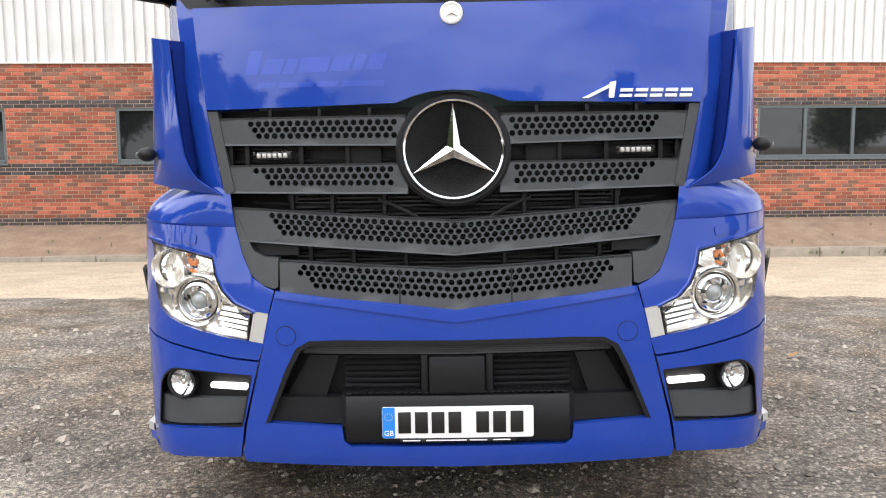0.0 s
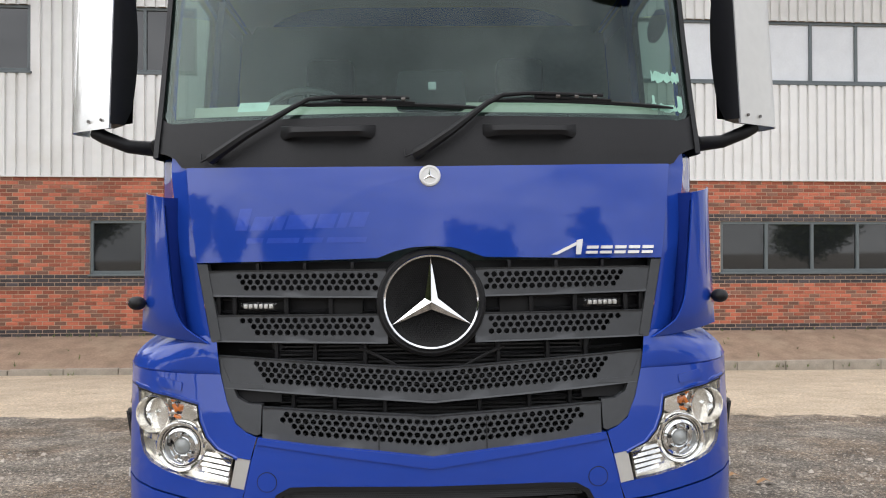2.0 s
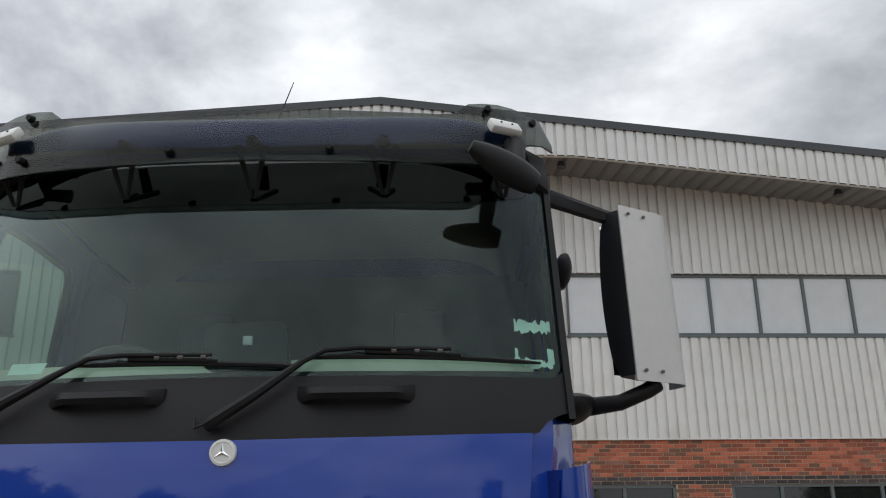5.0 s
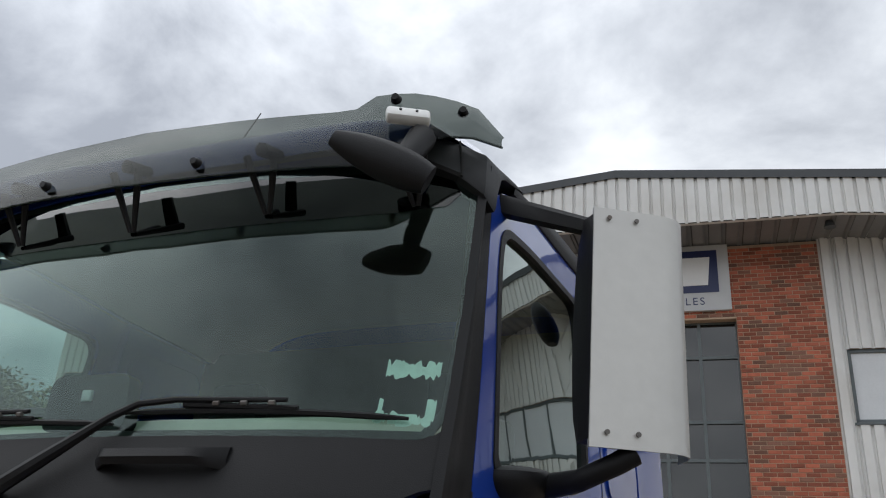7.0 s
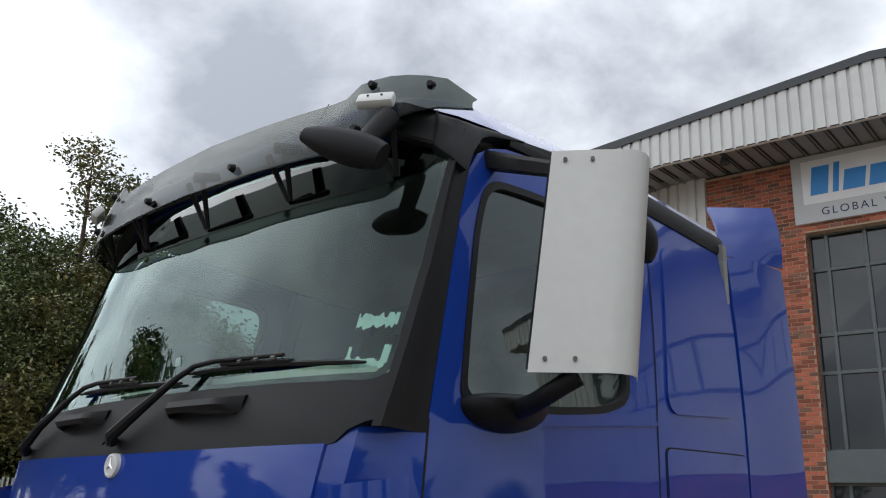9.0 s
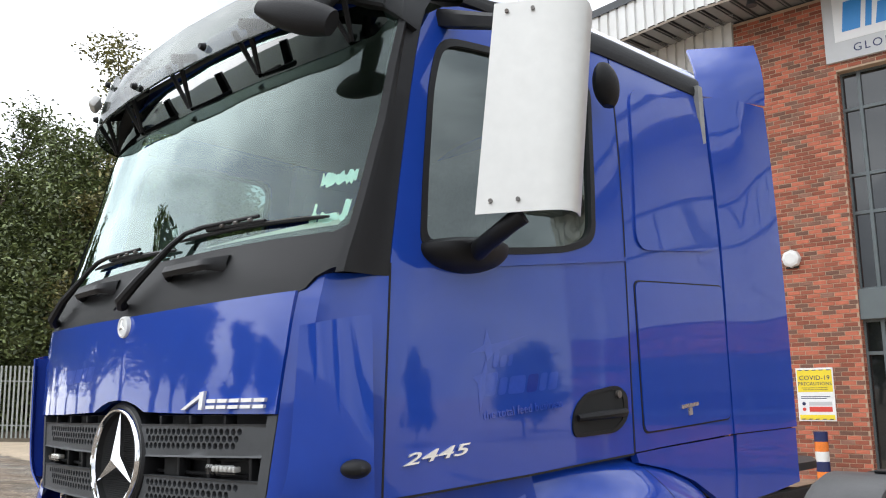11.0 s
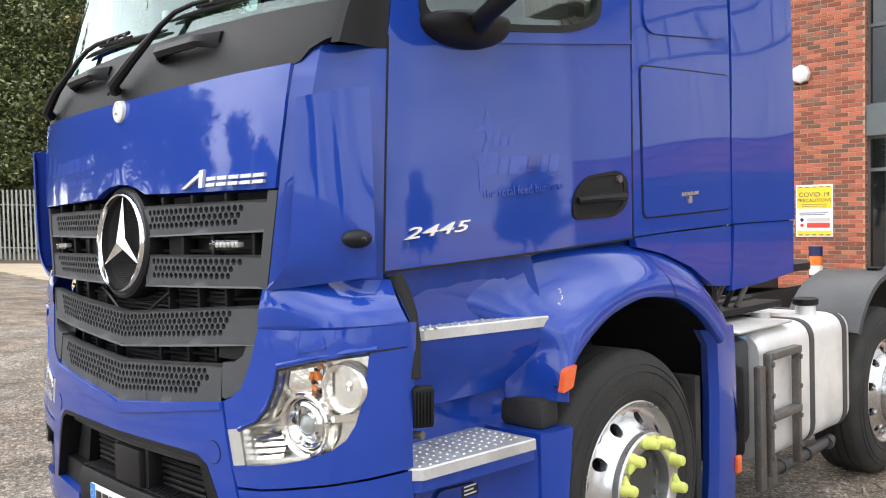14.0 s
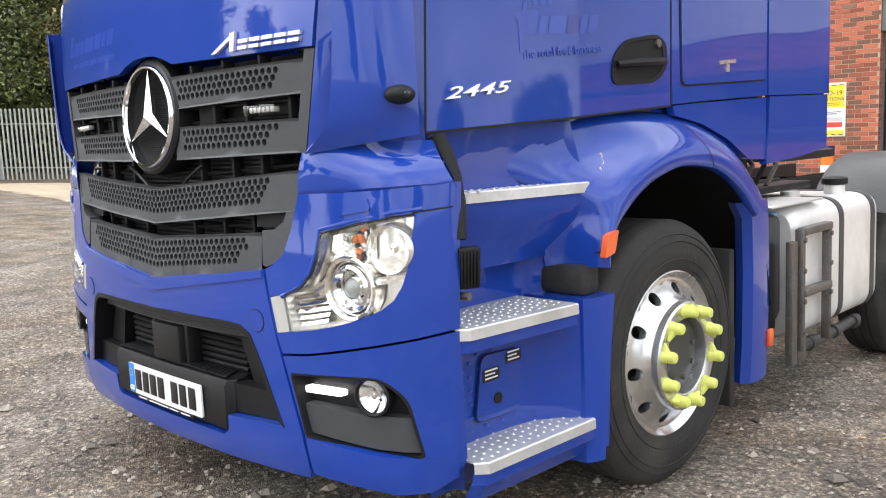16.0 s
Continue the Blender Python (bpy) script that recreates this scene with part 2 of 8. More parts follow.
STONE = mat("loose_stone", (0.28, 0.245, 0.205), 0.9, var=0.2, scale=12, island=0.45, bump=0.3, bump_scale=60)
WEED = mat("weeds", (0.10, 0.13, 0.035), 0.7, island=0.4, var=0.1, scale=4)


# ---- building helpers ----
def part(name, bm, material, parent=None, label="", smooth=True):
    """Links a bmesh as one mesh object, under a thing or a part."""
    me = bpy.data.meshes.new(name)
    bm.normal_update()
    bm.to_mesh(me)
    bm.free()
    if smooth:
        me.polygons.foreach_set("use_smooth", [True] * len(me.polygons))
        me.set_sharp_from_angle(angle=radians(38))
    me.materials.append(material)
    ob = new(name, me)
    if parent:
        ob.parent = parent
    if label:
        ob["label"] = label
    return ob


def thing(name, label, category, group="", kind="", at=None):
    ob = new(name)
    ob.empty_display_size = 0.1
    if at:
        ob.matrix_world = at
    return tagged(ob, label, category, group, kind)


def curve_fn(xs, ys):
    """A smooth curve through points (monotone cubic)."""
    xs, ys = np.array(xs, float), np.array(ys, float)
    d = np.diff(ys) / np.diff(xs)
    m = np.zeros(len(xs))
    m[0], m[-1] = d[0], d[-1]
    for i in range(1, len(xs) - 1):
        m[i] = 0 if d[i - 1] * d[i] <= 0 else 2 * d[i - 1] * d[i] / (d[i - 1] + d[i])

    def at(x):
        x = min(max(x, xs[0]), xs[-1])
        i = min(int(np.searchsorted(xs, x, "right")) - 1, len(xs) - 2)
        h = xs[i + 1] - xs[i]
        s = (x - xs[i]) / h
        return float((1 + 2 * s) * (1 - s) ** 2 * ys[i] + s * (1 - s) ** 2 * h * m[i] + s * s * (3 - 2 * s) * ys[i + 1] + s * s * (s - 1) * h * m[i + 1])
    return at


def rounded(pts, r, n=5):
    """A 2D outline with its corners rounded; r: one radius, or one a corner."""
    out, k = [], len(pts)
    for i in range(k):
        p, a, b = Vector(pts[i]), Vector(pts[i - 1]), Vector(pts[(i + 1) % k])
        ri = r[i] if isinstance(r, (list, tuple)) else r
        u, v = (a - p), (b - p)
        ri = min(ri, u.length * 0.45, v.length * 0.45)
        if ri < 1e-4:
            out.append(tuple(p))
            continue
        s, e = p + u.normalized() * ri, p + v.normalized() * ri
        for j in range(n + 1):
            t = j / n
            q = (1 - t) ** 2 * s + 2 * t * (1 - t) * p + t * t * e
            out.append(tuple(q))
    return out


def sheet(outline, mp, step=0.07, depth=0.02, off=0.0, bm=None, hole=None):
    """A panel: a 2D outline cut into a fine net, laid on the surface mp(a, b, off), its rim turned back by depth."""
    b2 = bmesh.new()
    if hole:
        for loop in (outline, hole):
            vs = [b2.verts.new((a, b, 0)) for a, b in loop]
            for i in range(len(vs)):
                b2.edges.new((vs[i - 1], vs[i]))
        bmesh.ops.triangle_fill(b2, use_beauty=True, use_dissolve=False, edges=b2.edges[:], normal=(0, 0, 1))
    else:
        b2.faces.new([b2.verts.new((a, b, 0)) for a, b in outline])
        bmesh.ops.triangulate(b2, faces=b2.faces[:])
    if step:
        for axis in (0, 1):
            lo, hi = min(p[axis] for p in outline), max(p[axis] for p in outline)
            k = math.ceil(lo / step) * step
            while k < hi:
                co, no = [0, 0, 0], [0, 0, 0]
                co[axis], no[axis] = k, 1
                bmesh.ops.bisect_plane(b2, geom=b2.verts[:] + b2.edges[:] + b2.faces[:], plane_co=co, plane_no=no, dist=1e-5)
                k += step
    bmesh.ops.remove_doubles(b2, verts=b2.verts[:], dist=2e-4)
    if depth:
        rim = [e for e in b2.edges if e.is_boundary]
        made = bmesh.ops.extrude_edge_only(b2, edges=rim)["geom"]
        for v in made:
            if isinstance(v, bmesh.types.BMVert):
                v.co.z = 1
    for v in b2.verts:
        v.co = mp(v.co.x, v.co.y, off - (depth if v.co.z > 0.5 else 0.0))
    bmesh.ops.recalc_face_normals(b2, faces=b2.faces[:])
    b2.normal_update()
    a, b = outline[0]
    ca, cb = sum(p[0] for p in outline) / len(outline), sum(p[1] for p in outline) / len(outline)
    a, b = a + (ca - a) * 0.05, b + (cb - b) * 0.05
    outward = (mp(a, b, 0.1) - mp(a, b, 0.0)).normalized()
    vote = sum(f.normal.dot(outward) * f.calc_area() for f in b2.faces)
    if vote < 0:
        bmesh.ops.reverse_faces(b2, faces=b2.faces[:])
    if bm is None:
        return b2
    join(bm, b2)
    return bm


def join(bm, other, m=None):
    """Adds other's faces to bm."""
    vs = {v: bm.verts.new(m @ v.co if m else v.co) for v in other.verts}
    for f in other.faces:
        try:
            bm.faces.new([vs[v] for v in f.verts])
        except ValueError:
            pass
    other.free()
    return bm


def flip(bm):
    """The mirror image across the truck's middle."""
    for v in bm.verts:
        v.co.x = -v.co.x
    bmesh.ops.reverse_faces(bm, faces=bm.faces[:])
    return bm


def box(bm, lo, hi, bevel=0.0, m=None):
    b = bmesh.new()
    bmesh.ops.create_cube(b, size=1)
    for v in b.verts:
        v.co = Vector([lo[i] + (v.co[i] + 0.5) * (hi[i] - lo[i]) for i in range(3)])
    if bevel:
        bmesh.ops.bevel(b, geom=b.edges[:], offset=bevel, segments=2, profile=0.5, affect="EDGES")
    return join(bm, b, m)


def tube(bm, pts, r, sides=8, cap=True):
    """A round bar along points; r: one radius or one a point."""
    pts = [Vector(p) for p in pts]
    rings, up = [], None
    for i, p in enumerate(pts):
        d = (pts[min(i + 1, len(pts) - 1)] - pts[max(i - 1, 0)]).normalized()
        if up is None:
            up = d.orthogonal().normalized()
        up = (up - d * up.dot(d)).normalized()
        w = d.cross(up)
        ri = r[i] if isinstance(r, (list, tuple)) else r
        rings.append([bm.verts.new(p + ri * (math.cos(a) * up + math.sin(a) * w)) for a in (2 * math.pi * k / sides for k in range(sides))])
    for a, b in zip(rings, rings[1:]):
        for k in range(sides):
            bm.faces.new((a[k], a[(k + 1) % sides], b[(k + 1) % sides], b[k]))
    if cap:
        bm.faces.new(rings[0][::-1])
        bm.faces.new(rings[-1])
    return bm


def loft(bm, rows, closed=False):
    """A skin over rows of points, all of one length."""
    vs = [[bm.verts.new(p) for p in row] for row in rows]
    for a, b in zip(vs, vs[1:]):
        for k in range(len(a) - (0 if closed else 1)):
            j = (k + 1) % len(a)
            bm.faces.new((a[k], a[j], b[j], b[k]))
    return bm


def thick(bm, t):
    """Gives a skin a thickness."""
    bmesh.ops.recalc_face_normals(bm, faces=bm.faces[:])
    bmesh.ops.solidify(bm, geom=bm.faces[:], thickness=t)
    return bm


def lathe(bm, profile, axis_m, n=40):
    """Turns (radius, along) about the x axis of axis_m."""
    rows = []
    for r, a in profile:
        rows.append([axis_m @ Vector((a, r * math.cos(t), r * math.sin(t))) for t in (2 * math.pi * k / n for k in range(n))])
    return loft(bm, rows, closed=True)


def plate(bm, outline, m, d):
    """A flat 2D outline, extruded by d along m's z."""
    b = bmesh.new()
    f = b.faces.new([b.verts.new((x, y, 0)) for x, y in outline])
    e = bmesh.ops.extrude_face_region(b, geom=[f])["geom"]
    for v in e:
        if isinstance(v, bmesh.types.BMVert):
            v.co.z += d
    bmesh.ops.recalc_face_normals(b, faces=b.faces[:])
    return join(bm, b, m)


def text_mesh(name, body, size, material, m, parent=None, depth=0.002, label="", shear=0.0, space=1.0, bold=0.0):
    """Raised writing in the built-in font, as a mesh; m maps its plane."""
    c = bpy.data.curves.new(name, "FONT")
    c.body, c.size, c.extrude, c.align_x, c.align_y, c.shear, c.space_character = body, size, depth, "CENTER", "CENTER", shear, space
    c.resolution_u = 4
    c.offset = bold
    tmp = bpy.data.objects.new(name, c)
    me = bpy.data.meshes.new_from_object(tmp)
    bpy.data.objects.remove(tmp)
    bpy.data.curves.remove(c)
    me.name = name
    me.transform(m)
    me.materials.clear()
    me.materials.append(material)
    ob = new(name, me)
    if parent:
        ob.parent = parent
    if label:
        ob["label"] = label
    return ob


# ---- ground: one sheet, a little fall towards the building, rising to the fence ----
def ground_z(x, y):
    near = 0.012 - 0.02 * (min(max(y, -10), 6) - 4.4) - 0.05 * (min(max(y, 6), 16) - 6) - 0.013 * (min(max(x, -9), 10) - 1.2)
    rise = 0.045 * max(0.0, min(-x - 9, 16))
    return near + rise


def ground_material():
    m = bpy.data.materials.new("yard_gravel_and_concrete")
    m.use_nodes = True
    n, l = m.node_tree.nodes, m.node_tree.links
    p = n["Principled BSDF"]
    p.inputs["Roughness"].default_value = 0.92
    tc = n.new("ShaderNodeTexCoord")

    def tex(kind, sc, **kw):
        t = n.new(kind)
        t.inputs["Scale"].default_value = sc
        for k, v in kw.items():
            t.inputs[k].default_value = v
        l.new(tc.outputs["Object"], t.inputs["Vector"])
        return t

    def ramp(sock, stops):
        r = n.new("ShaderNodeValToRGB")
        els = r.color_ramp.elements
        els[0].position, els[0].color = stops[0][0], (*stops[0][1], 1)
        els[1].position, els[1].color = stops[-1][0], (*stops[-1][1], 1)
        for pos, c in stops[1:-1]:
            e = els.new(pos)
            e.color = (*c, 1)
        l.new(sock, r.inputs["Fac"])
        return r.outputs["Color"]

    def mix(fac, a, b, blend="MIX"):
        x = n.new("ShaderNodeMix")
        x.data_type, x.blend_type = "RGBA", blend
        for s, v in (("Factor", fac), ("A", a), ("B", b)):
            if isinstance(v, (int, float)):
                x.inputs[s].default_value = v
            elif isinstance(v, tuple):
                x.inputs[s].default_value = (*v, 1)
            else:
                l.new(v, x.inputs[s])
        return x.outputs["Result"]

    big = tex("ShaderNodeTexNoise", 0.45, Detail=6.0)
    mid = tex("ShaderNodeTexNoise", 2.3, Detail=7.0, Roughness=0.62)
    fine = tex("ShaderNodeTexNoise", 34.0, Detail=6.0, Roughness=0.7)
    vor = tex("ShaderNodeTexVoronoi", 105.0)
    vor2 = tex("ShaderNodeTexVoronoi", 190.0)
    brown = ramp(mid.outputs["Fac"], [(0.32, (0.085, 0.066, 0.048)), (0.5, (0.20, 0.155, 0.115)), (0.70, (0.33, 0.27, 0.21))])
    grey = ramp(mid.outputs["Fac"], [(0.30, (0.115, 0.102, 0.086)), (0.5, (0.195, 0.172, 0.145)), (0.70, (0.31, 0.275, 0.23))])
    patch = tex("ShaderNodeTexNoise", 0.9, Detail=5.0, Roughness=0.6)
    dirt = mix(ramp(patch.outputs["Fac"], [(0.42, (0, 0, 0)), (0.58, (1, 1, 1))]), brown, grey)
    grit = ramp(fine.outputs["Fac"], [(0.34, (0.30, 0.29, 0.28)), (0.52, (0.92, 0.92, 0.92)), (0.68, (1.95, 1.92, 1.85))])
    gravel = mix(1.0, dirt, grit, "MULTIPLY")
    pale = ramp(vor.outputs["Color"], [(0.62, (0, 0, 0)), (0.78, (1, 1, 1))])
    gravel = mix(pale, gravel, mix(1.0, gravel, (2.1, 2.05, 1.95), "MULTIPLY"))
    conc = ramp(mid.outputs["Fac"], [(0.28, (0.54, 0.43, 0.305)), (0.52, (0.66, 0.535, 0.39)), (0.75, (0.72, 0.60, 0.455))])
    conc = mix(0.5, conc, mix(1.0, conc, grit, "MULTIPLY"))
    conc = mix(ramp(big.outputs["Fac"], [(0.45, (0, 0, 0)), (0.7, (0.5, 0.5, 0.5))]), conc, (0.42, 0.33, 0.235))
    sep = n.new("ShaderNodeSeparateXYZ")
    l.new(tc.outputs["Object"], sep.inputs["Vector"])
    ma = n.new("ShaderNodeMath")
    ma.operation = "MULTIPLY_ADD"
    ma.inputs[1].default_value = 0.9
    l.new(mid.outputs["Fac"], ma.inputs[0])
    l.new(sep.outputs["Y"], ma.inputs[2])
    far = n.new("ShaderNodeMapRange")
    far.inputs["From Min"].default_value, far.inputs["From Max"].default_value = 10.02, 10.14
    l.new(ma.outputs["Value"], far.inputs["Value"])
    l.new(mix(far.outputs["Result"], gravel, conc), p.inputs["Base Color"])
    hm = n.new("ShaderNodeMath")
    hm.operation = "ADD"
    l.new(vor.outputs["Distance"], hm.inputs[0])
    l.new(fine.outputs["Fac"], hm.inputs[1])
    h2 = n.new("ShaderNodeMath")
    h2.operation = "ADD"
    l.new(hm.outputs["Value"], h2.inputs[0])
    l.new(vor2.outputs["Distance"], h2.inputs[1])
    bp = n.new("ShaderNodeBump")
    bp.inputs["Strength"].default_value, bp.inputs["Distance"].default_value = 0.8, 0.012
    l.new(h2.outputs["Value"], bp.inputs["Height"])
    l.new(bp.outputs["Normal"], p.inputs["Normal"])
    return m


GROUND_MAT = ground_material()
bm = bmesh.new()
xs = [-1500, -300, -80] + [x * 0.5 for x in range(-60, 41)] + [40, 120, 400, 1500]
ys = [-1500, -300, -60, -25] + [y * 0.5 for y in range(-24, 48)] + [40, 120, 400, 1500]


def uneven(x, y):
    if -30 < x < 20 and -12 < y < 14:
        return 0.018 * noise.noise((x * 0.7, y * 0.7, 0.0)) + 0.008 * noise.noise((x * 2.3, y * 2.3, 5.0))
    return 0.0


loft(bm, [[(x, y, ground_z(x, y) + uneven(x, y)) for x in xs] for y in ys])
tagged(part("ground", bm, GROUND_MAT), "grey-brown gravel yard turning to tan concrete near the building", "ground", kind="structure")


# ---- office building behind the truck (its own axes: x along the wall, y inwards, z up from the wall's foot) ----
B = pose(0, 17.15, 0.05) @ pose(0, 0, 0, 0, 0.6, 3.3)
rng = random.Random(7)
COURSE, LENGTH, JOINT = 0.075, 0.225, 0.011
X0, X1 = -13.4, 14.6
BAY = (-4.0, 2.87)
RIDGE = -0.6
DOOR = (-2.22, 1.37, 7.02)


def bmat(bm):
    bm.transform(B)
    return bm


def ob_building(name, bm, material, label, kind="structure", category="wall", parent=None, smooth=False):
    return tagged(part(name, bmat(bm), material, parent, smooth=smooth), label, category, kind=kind)


LOW_WINDOWS = [(-13.2, -8.5), (-6.43, -4.45), (3.06, 5.03), (6.10, 12.0)]
UP_WINDOWS = [(-13.2, -7.55), (-6.40, -4.42), (3.13, 12.0)]
LOW_Z, UP_Z = (1.20, 2.25), (5.10, 6.39)


def in_any(x0, x1, z, wins, span):
    return any(x1 > a and x0 < b and span[0] < z < span[1] for a, b in wins)


def roof_z(x):
    return 9.57 - 0.098 * abs(x - RIDGE)


# backing walls in mortar, with their openings left free
def wall_grid(xs, zs, hole, y, name, material, label, thick_in=0.3):
    bm = bmesh.new()
    for a, b in zip(xs, xs[1:]):
        for c, d in zip(zs, zs[1:]):
            if not hole((a + b) / 2, (c + d) / 2):
                box(bm, (a, y, c), (b, y + thick_in, d))
    bmesh.ops.remove_doubles(bm, verts=bm.verts[:], dist=1e-4)
    return ob_building(name, bm, material, label)


def low_hole(x, z):
    return any(a < x < b for a, b in LOW_WINDOWS) and LOW_Z[0] < z < LOW_Z[1]


edges_low = sorted({X0, X1, BAY[0], BAY[1]} | {v for w in LOW_WINDOWS for v in w})
wall_low = []
for side, (a, b) in (("left", (X0, BAY[0])), ("right", (BAY[1], X1))):
    wall_low.append(wall_grid([e for e in edges_low if a <= e <= b], [-1.0, LOW_Z[0], LOW_Z[1], 3.08], low_hole, 0.0, "wall_" + side, MORTAR, "red brick plinth wall with blue-black brick bands"))
wall_bay = wall_grid([BAY[0], DOOR[0], DOOR[1], BAY[1]], [-1.0, 0.0, DOOR[2], 8.45], lambda x, z: DOOR[0] < x < DOOR[1] and 0.0 < z < DOOR[2], -0.05, "wall_entrance", MORTAR, "tall red brick entrance bay under the gable", 0.35)


def brick_mesh(length):
    """One brick, its face edges chamfered."""
    me = bpy.data.meshes.new("brick")
    l, h, c = length / 2, (COURSE - JOINT) / 2, 0.005
    vs = [(-l, 0, -h), (l, 0, -h), (l, 0, h), (-l, 0, h), (-l + c, -0.009, -h + c), (l - c, -0.009, -h + c), (l - c, -0.009, h - c), (-l + c, -0.009, h - c)]
    fs = [(4, 5, 6, 7), (0, 1, 5, 4), (1, 2, 6, 5), (2, 3, 7, 6), (3, 0, 4, 7)]
    me.from_pydata(vs, [], fs)
    return me


BRICK_V = np.array([v.co[:] for v in brick_mesh(1.0).vertices])


def brick_places(x0, x1, z0, z1, blocked):
    """Stretcher bond, cut at openings: (x centre, z centre, length)."""
    out = []
    for i in range(int(round((z1 - z0) / COURSE))):
        z = z0 + (i + 0.5) * COURSE
        edges, free = [x0], []
        for a, b in sorted(blocked(z)):
            if b > x0 and a < x1:
                free.append((edges[-1], max(a, x0)))
                edges.append(min(b, x1))
        free.append((edges[-1], x1))
        for f0, f1 in free:
            x = math.floor(f0 / LENGTH) * LENGTH - (LENGTH / 2 if i % 2 else 0)
            while x < f1 - 0.02:
                a, b = max(x, f0) + JOINT / 2, min(x + LENGTH, f1) - JOINT / 2
                if b - a > 0.03:
                    out.append(((a + b) / 2, z, b - a))
                x += LENGTH
    return out


def band(z):
    return z < 0.15 or 0.975 < z < LOW_Z[0] or LOW_Z[1] < z < 2.40


def lay(places, y, parent, single):
    """Bricks in front of a wall: those picked by single() as pieces of their own, the others joined by colour."""
    groups, pieces = {}, 0
    shared = {}
    for x, z, length in places:
        kind = BRICK_DARK if (y > -0.02 and band(z)) else (BRICK_BROWN if rng.random() < 0.24 else BRICK)
        groups.setdefault(kind.name, (kind, []))[1].append((x, z, length, rng.uniform(-0.0025, 0.002)))
    for kname, (kind, items) in groups.items():
        vs, fs = [], []
        for x, z, length, dy in items:
            if single(x, z) and pieces < 300:
                key = (kname, round(length, 3))
                if key not in shared:
                    shared[key] = brick_mesh(length)
                    shared[key].materials.append(kind if kind is not BRICK else BRICK_OBJ)
                ob = new("brick", shared[key])
                ob.parent = parent
                ob.matrix_world = B @ pose(x, y + dy, z)
                pieces += 1
                continue
            k = len(vs)
            half = length / 2
            l, h, c = half, (COURSE - JOINT) / 2, 0.005
            vs += [(x - l, y + dy, z - h), (x + l, y + dy, z - h), (x + l, y + dy, z + h), (x - l, y + dy, z + h), (x - l + c, y + dy - 0.009, z - h + c), (x + l - c, y + dy - 0.009, z - h + c), (x + l - c, y + dy - 0.009, z + h - c), (x - l + c, y + dy - 0.009, z + h - c)]
            fs += [(k + 4, k + 5, k + 6, k + 7), (k, k + 1, k + 5, k + 4), (k + 1, k + 2, k + 6, k + 5), (k + 2, k + 3, k + 7, k + 6), (k + 3, k, k + 4, k + 7)]
        me = bpy.data.meshes.new("brickwork")
        me.from_pydata(vs, [], fs)
        me.transform(B)
        me.materials.append(kind)
        ob = new("brickwork", me)
        ob.parent = parent
        tagged(ob, kind=("stuff"), label={"red_brick": "weathered red facing bricks", "brown_brick": "brown burnt facing bricks", "blue_black_brick": "blue-black engineering bricks"}[kname])


def low_open(z):
    return LOW_WINDOWS if LOW_Z[0] < z < LOW_Z[1] else []


lay(brick_places(-13.4, BAY[0], 0.0, 3.075, low_open), 0.0, wall_low[0], lambda x, z: -7.4 < x < -6.43 and z < 2.3)
lay(brick_places(BAY[1], X1, 0.0, 3.075, low_open), 0.0, wall_low[1], lambda x, z: 5.03 < x < 6.10)
lay(brick_places(BAY[0], BAY[1], 0.0, 8.4, lambda z: [DOOR[:2]] if z < DOOR[2] else []), -0.05, wall_bay, lambda x, z: x < -2.22 and 0.9 < z < 3.1)
# brick reveals beside the entrance glazing
bm = bmesh.new()
for i in range(int(DOOR[2] / COURSE)):
    for x in (DOOR[0] - 0.006, DOOR[1] - 0.003):
        for j in range(2):
            o = 0.0 if i % 2 else -0.06
            box(bm, (x, -0.045 + max(0, o + j * 0.113) + 0.004, i * COURSE + 0.005), (x + 0.009, -0.05 + min(0.2, o + (j + 1) * 0.113 - 0.006), (i + 1) * COURSE - 0.006))
rv = part("brickwork", bmat(bm), BRICK, wall_bay, "red brick reveals of the entrance opening", smooth=False)
rv["kind"] = "stuff"


# ribbed wall cladding above the bricks
def ribs(bm, x0, x1, zlo, zhi, y, pitch=0.2, deep=0.048, out=-1):
    """Trapezoidal sheet: raised ribs with upright sides."""
    x = x0
    pts = []
    while x < x1 - 1e-6:
        for dx, h in ((0, 0), (0.042, 0), (0.052, 1), (0.190, 1)):
            if x + dx * pitch / 0.2 < x1:
                pts.append((x + dx * pitch / 0.2, y + out * deep * h))
        x += pitch
    pts.append((x1, y))
    rows = [[(px, py, zlo(px)) for px, py in pts], [(px, py, zhi(px)) for px, py in pts]]
    loft(bm, rows)


def clad_piece(x0, x1, lo, hi):
    bm = bmesh.new()
    ribs(bm, x0, x1, lo, hi, 0.0)
    ob = ob_building("cladding", bm, CLAD, "off-white ribbed steel wall cladding with rust streaks", category="cladding")
    return ob


top = lambda x: roof_z(x) - 0.55
for a, b in ((X0, BAY[0]), (BAY[1], X1)):
    cuts = sorted({a, b} | {v for w in UP_WINDOWS for v in w if a < v < b})
    for c, d in zip(cuts, cuts[1:]):
        if any(abs(c - w[0]) < 0.01 for w in UP_WINDOWS):
            clad_piece(c, d, lambda x: 3.10, lambda x: UP_Z[0])
            clad_piece(c, d, lambda x: UP_Z[1], top)
        else:
            clad_piece(c, d, lambda x: 3.10, top)
    # drip flashing at the foot of the cladding
    bm = bmesh.new()
    box(bm, (a, -0.055, 3.078), (b, 0.0, 3.105))
    ob_building("flashing", bm, CLAD, "pale metal drip flashing over the bricks", category="flashing")
bm = bmesh.new()
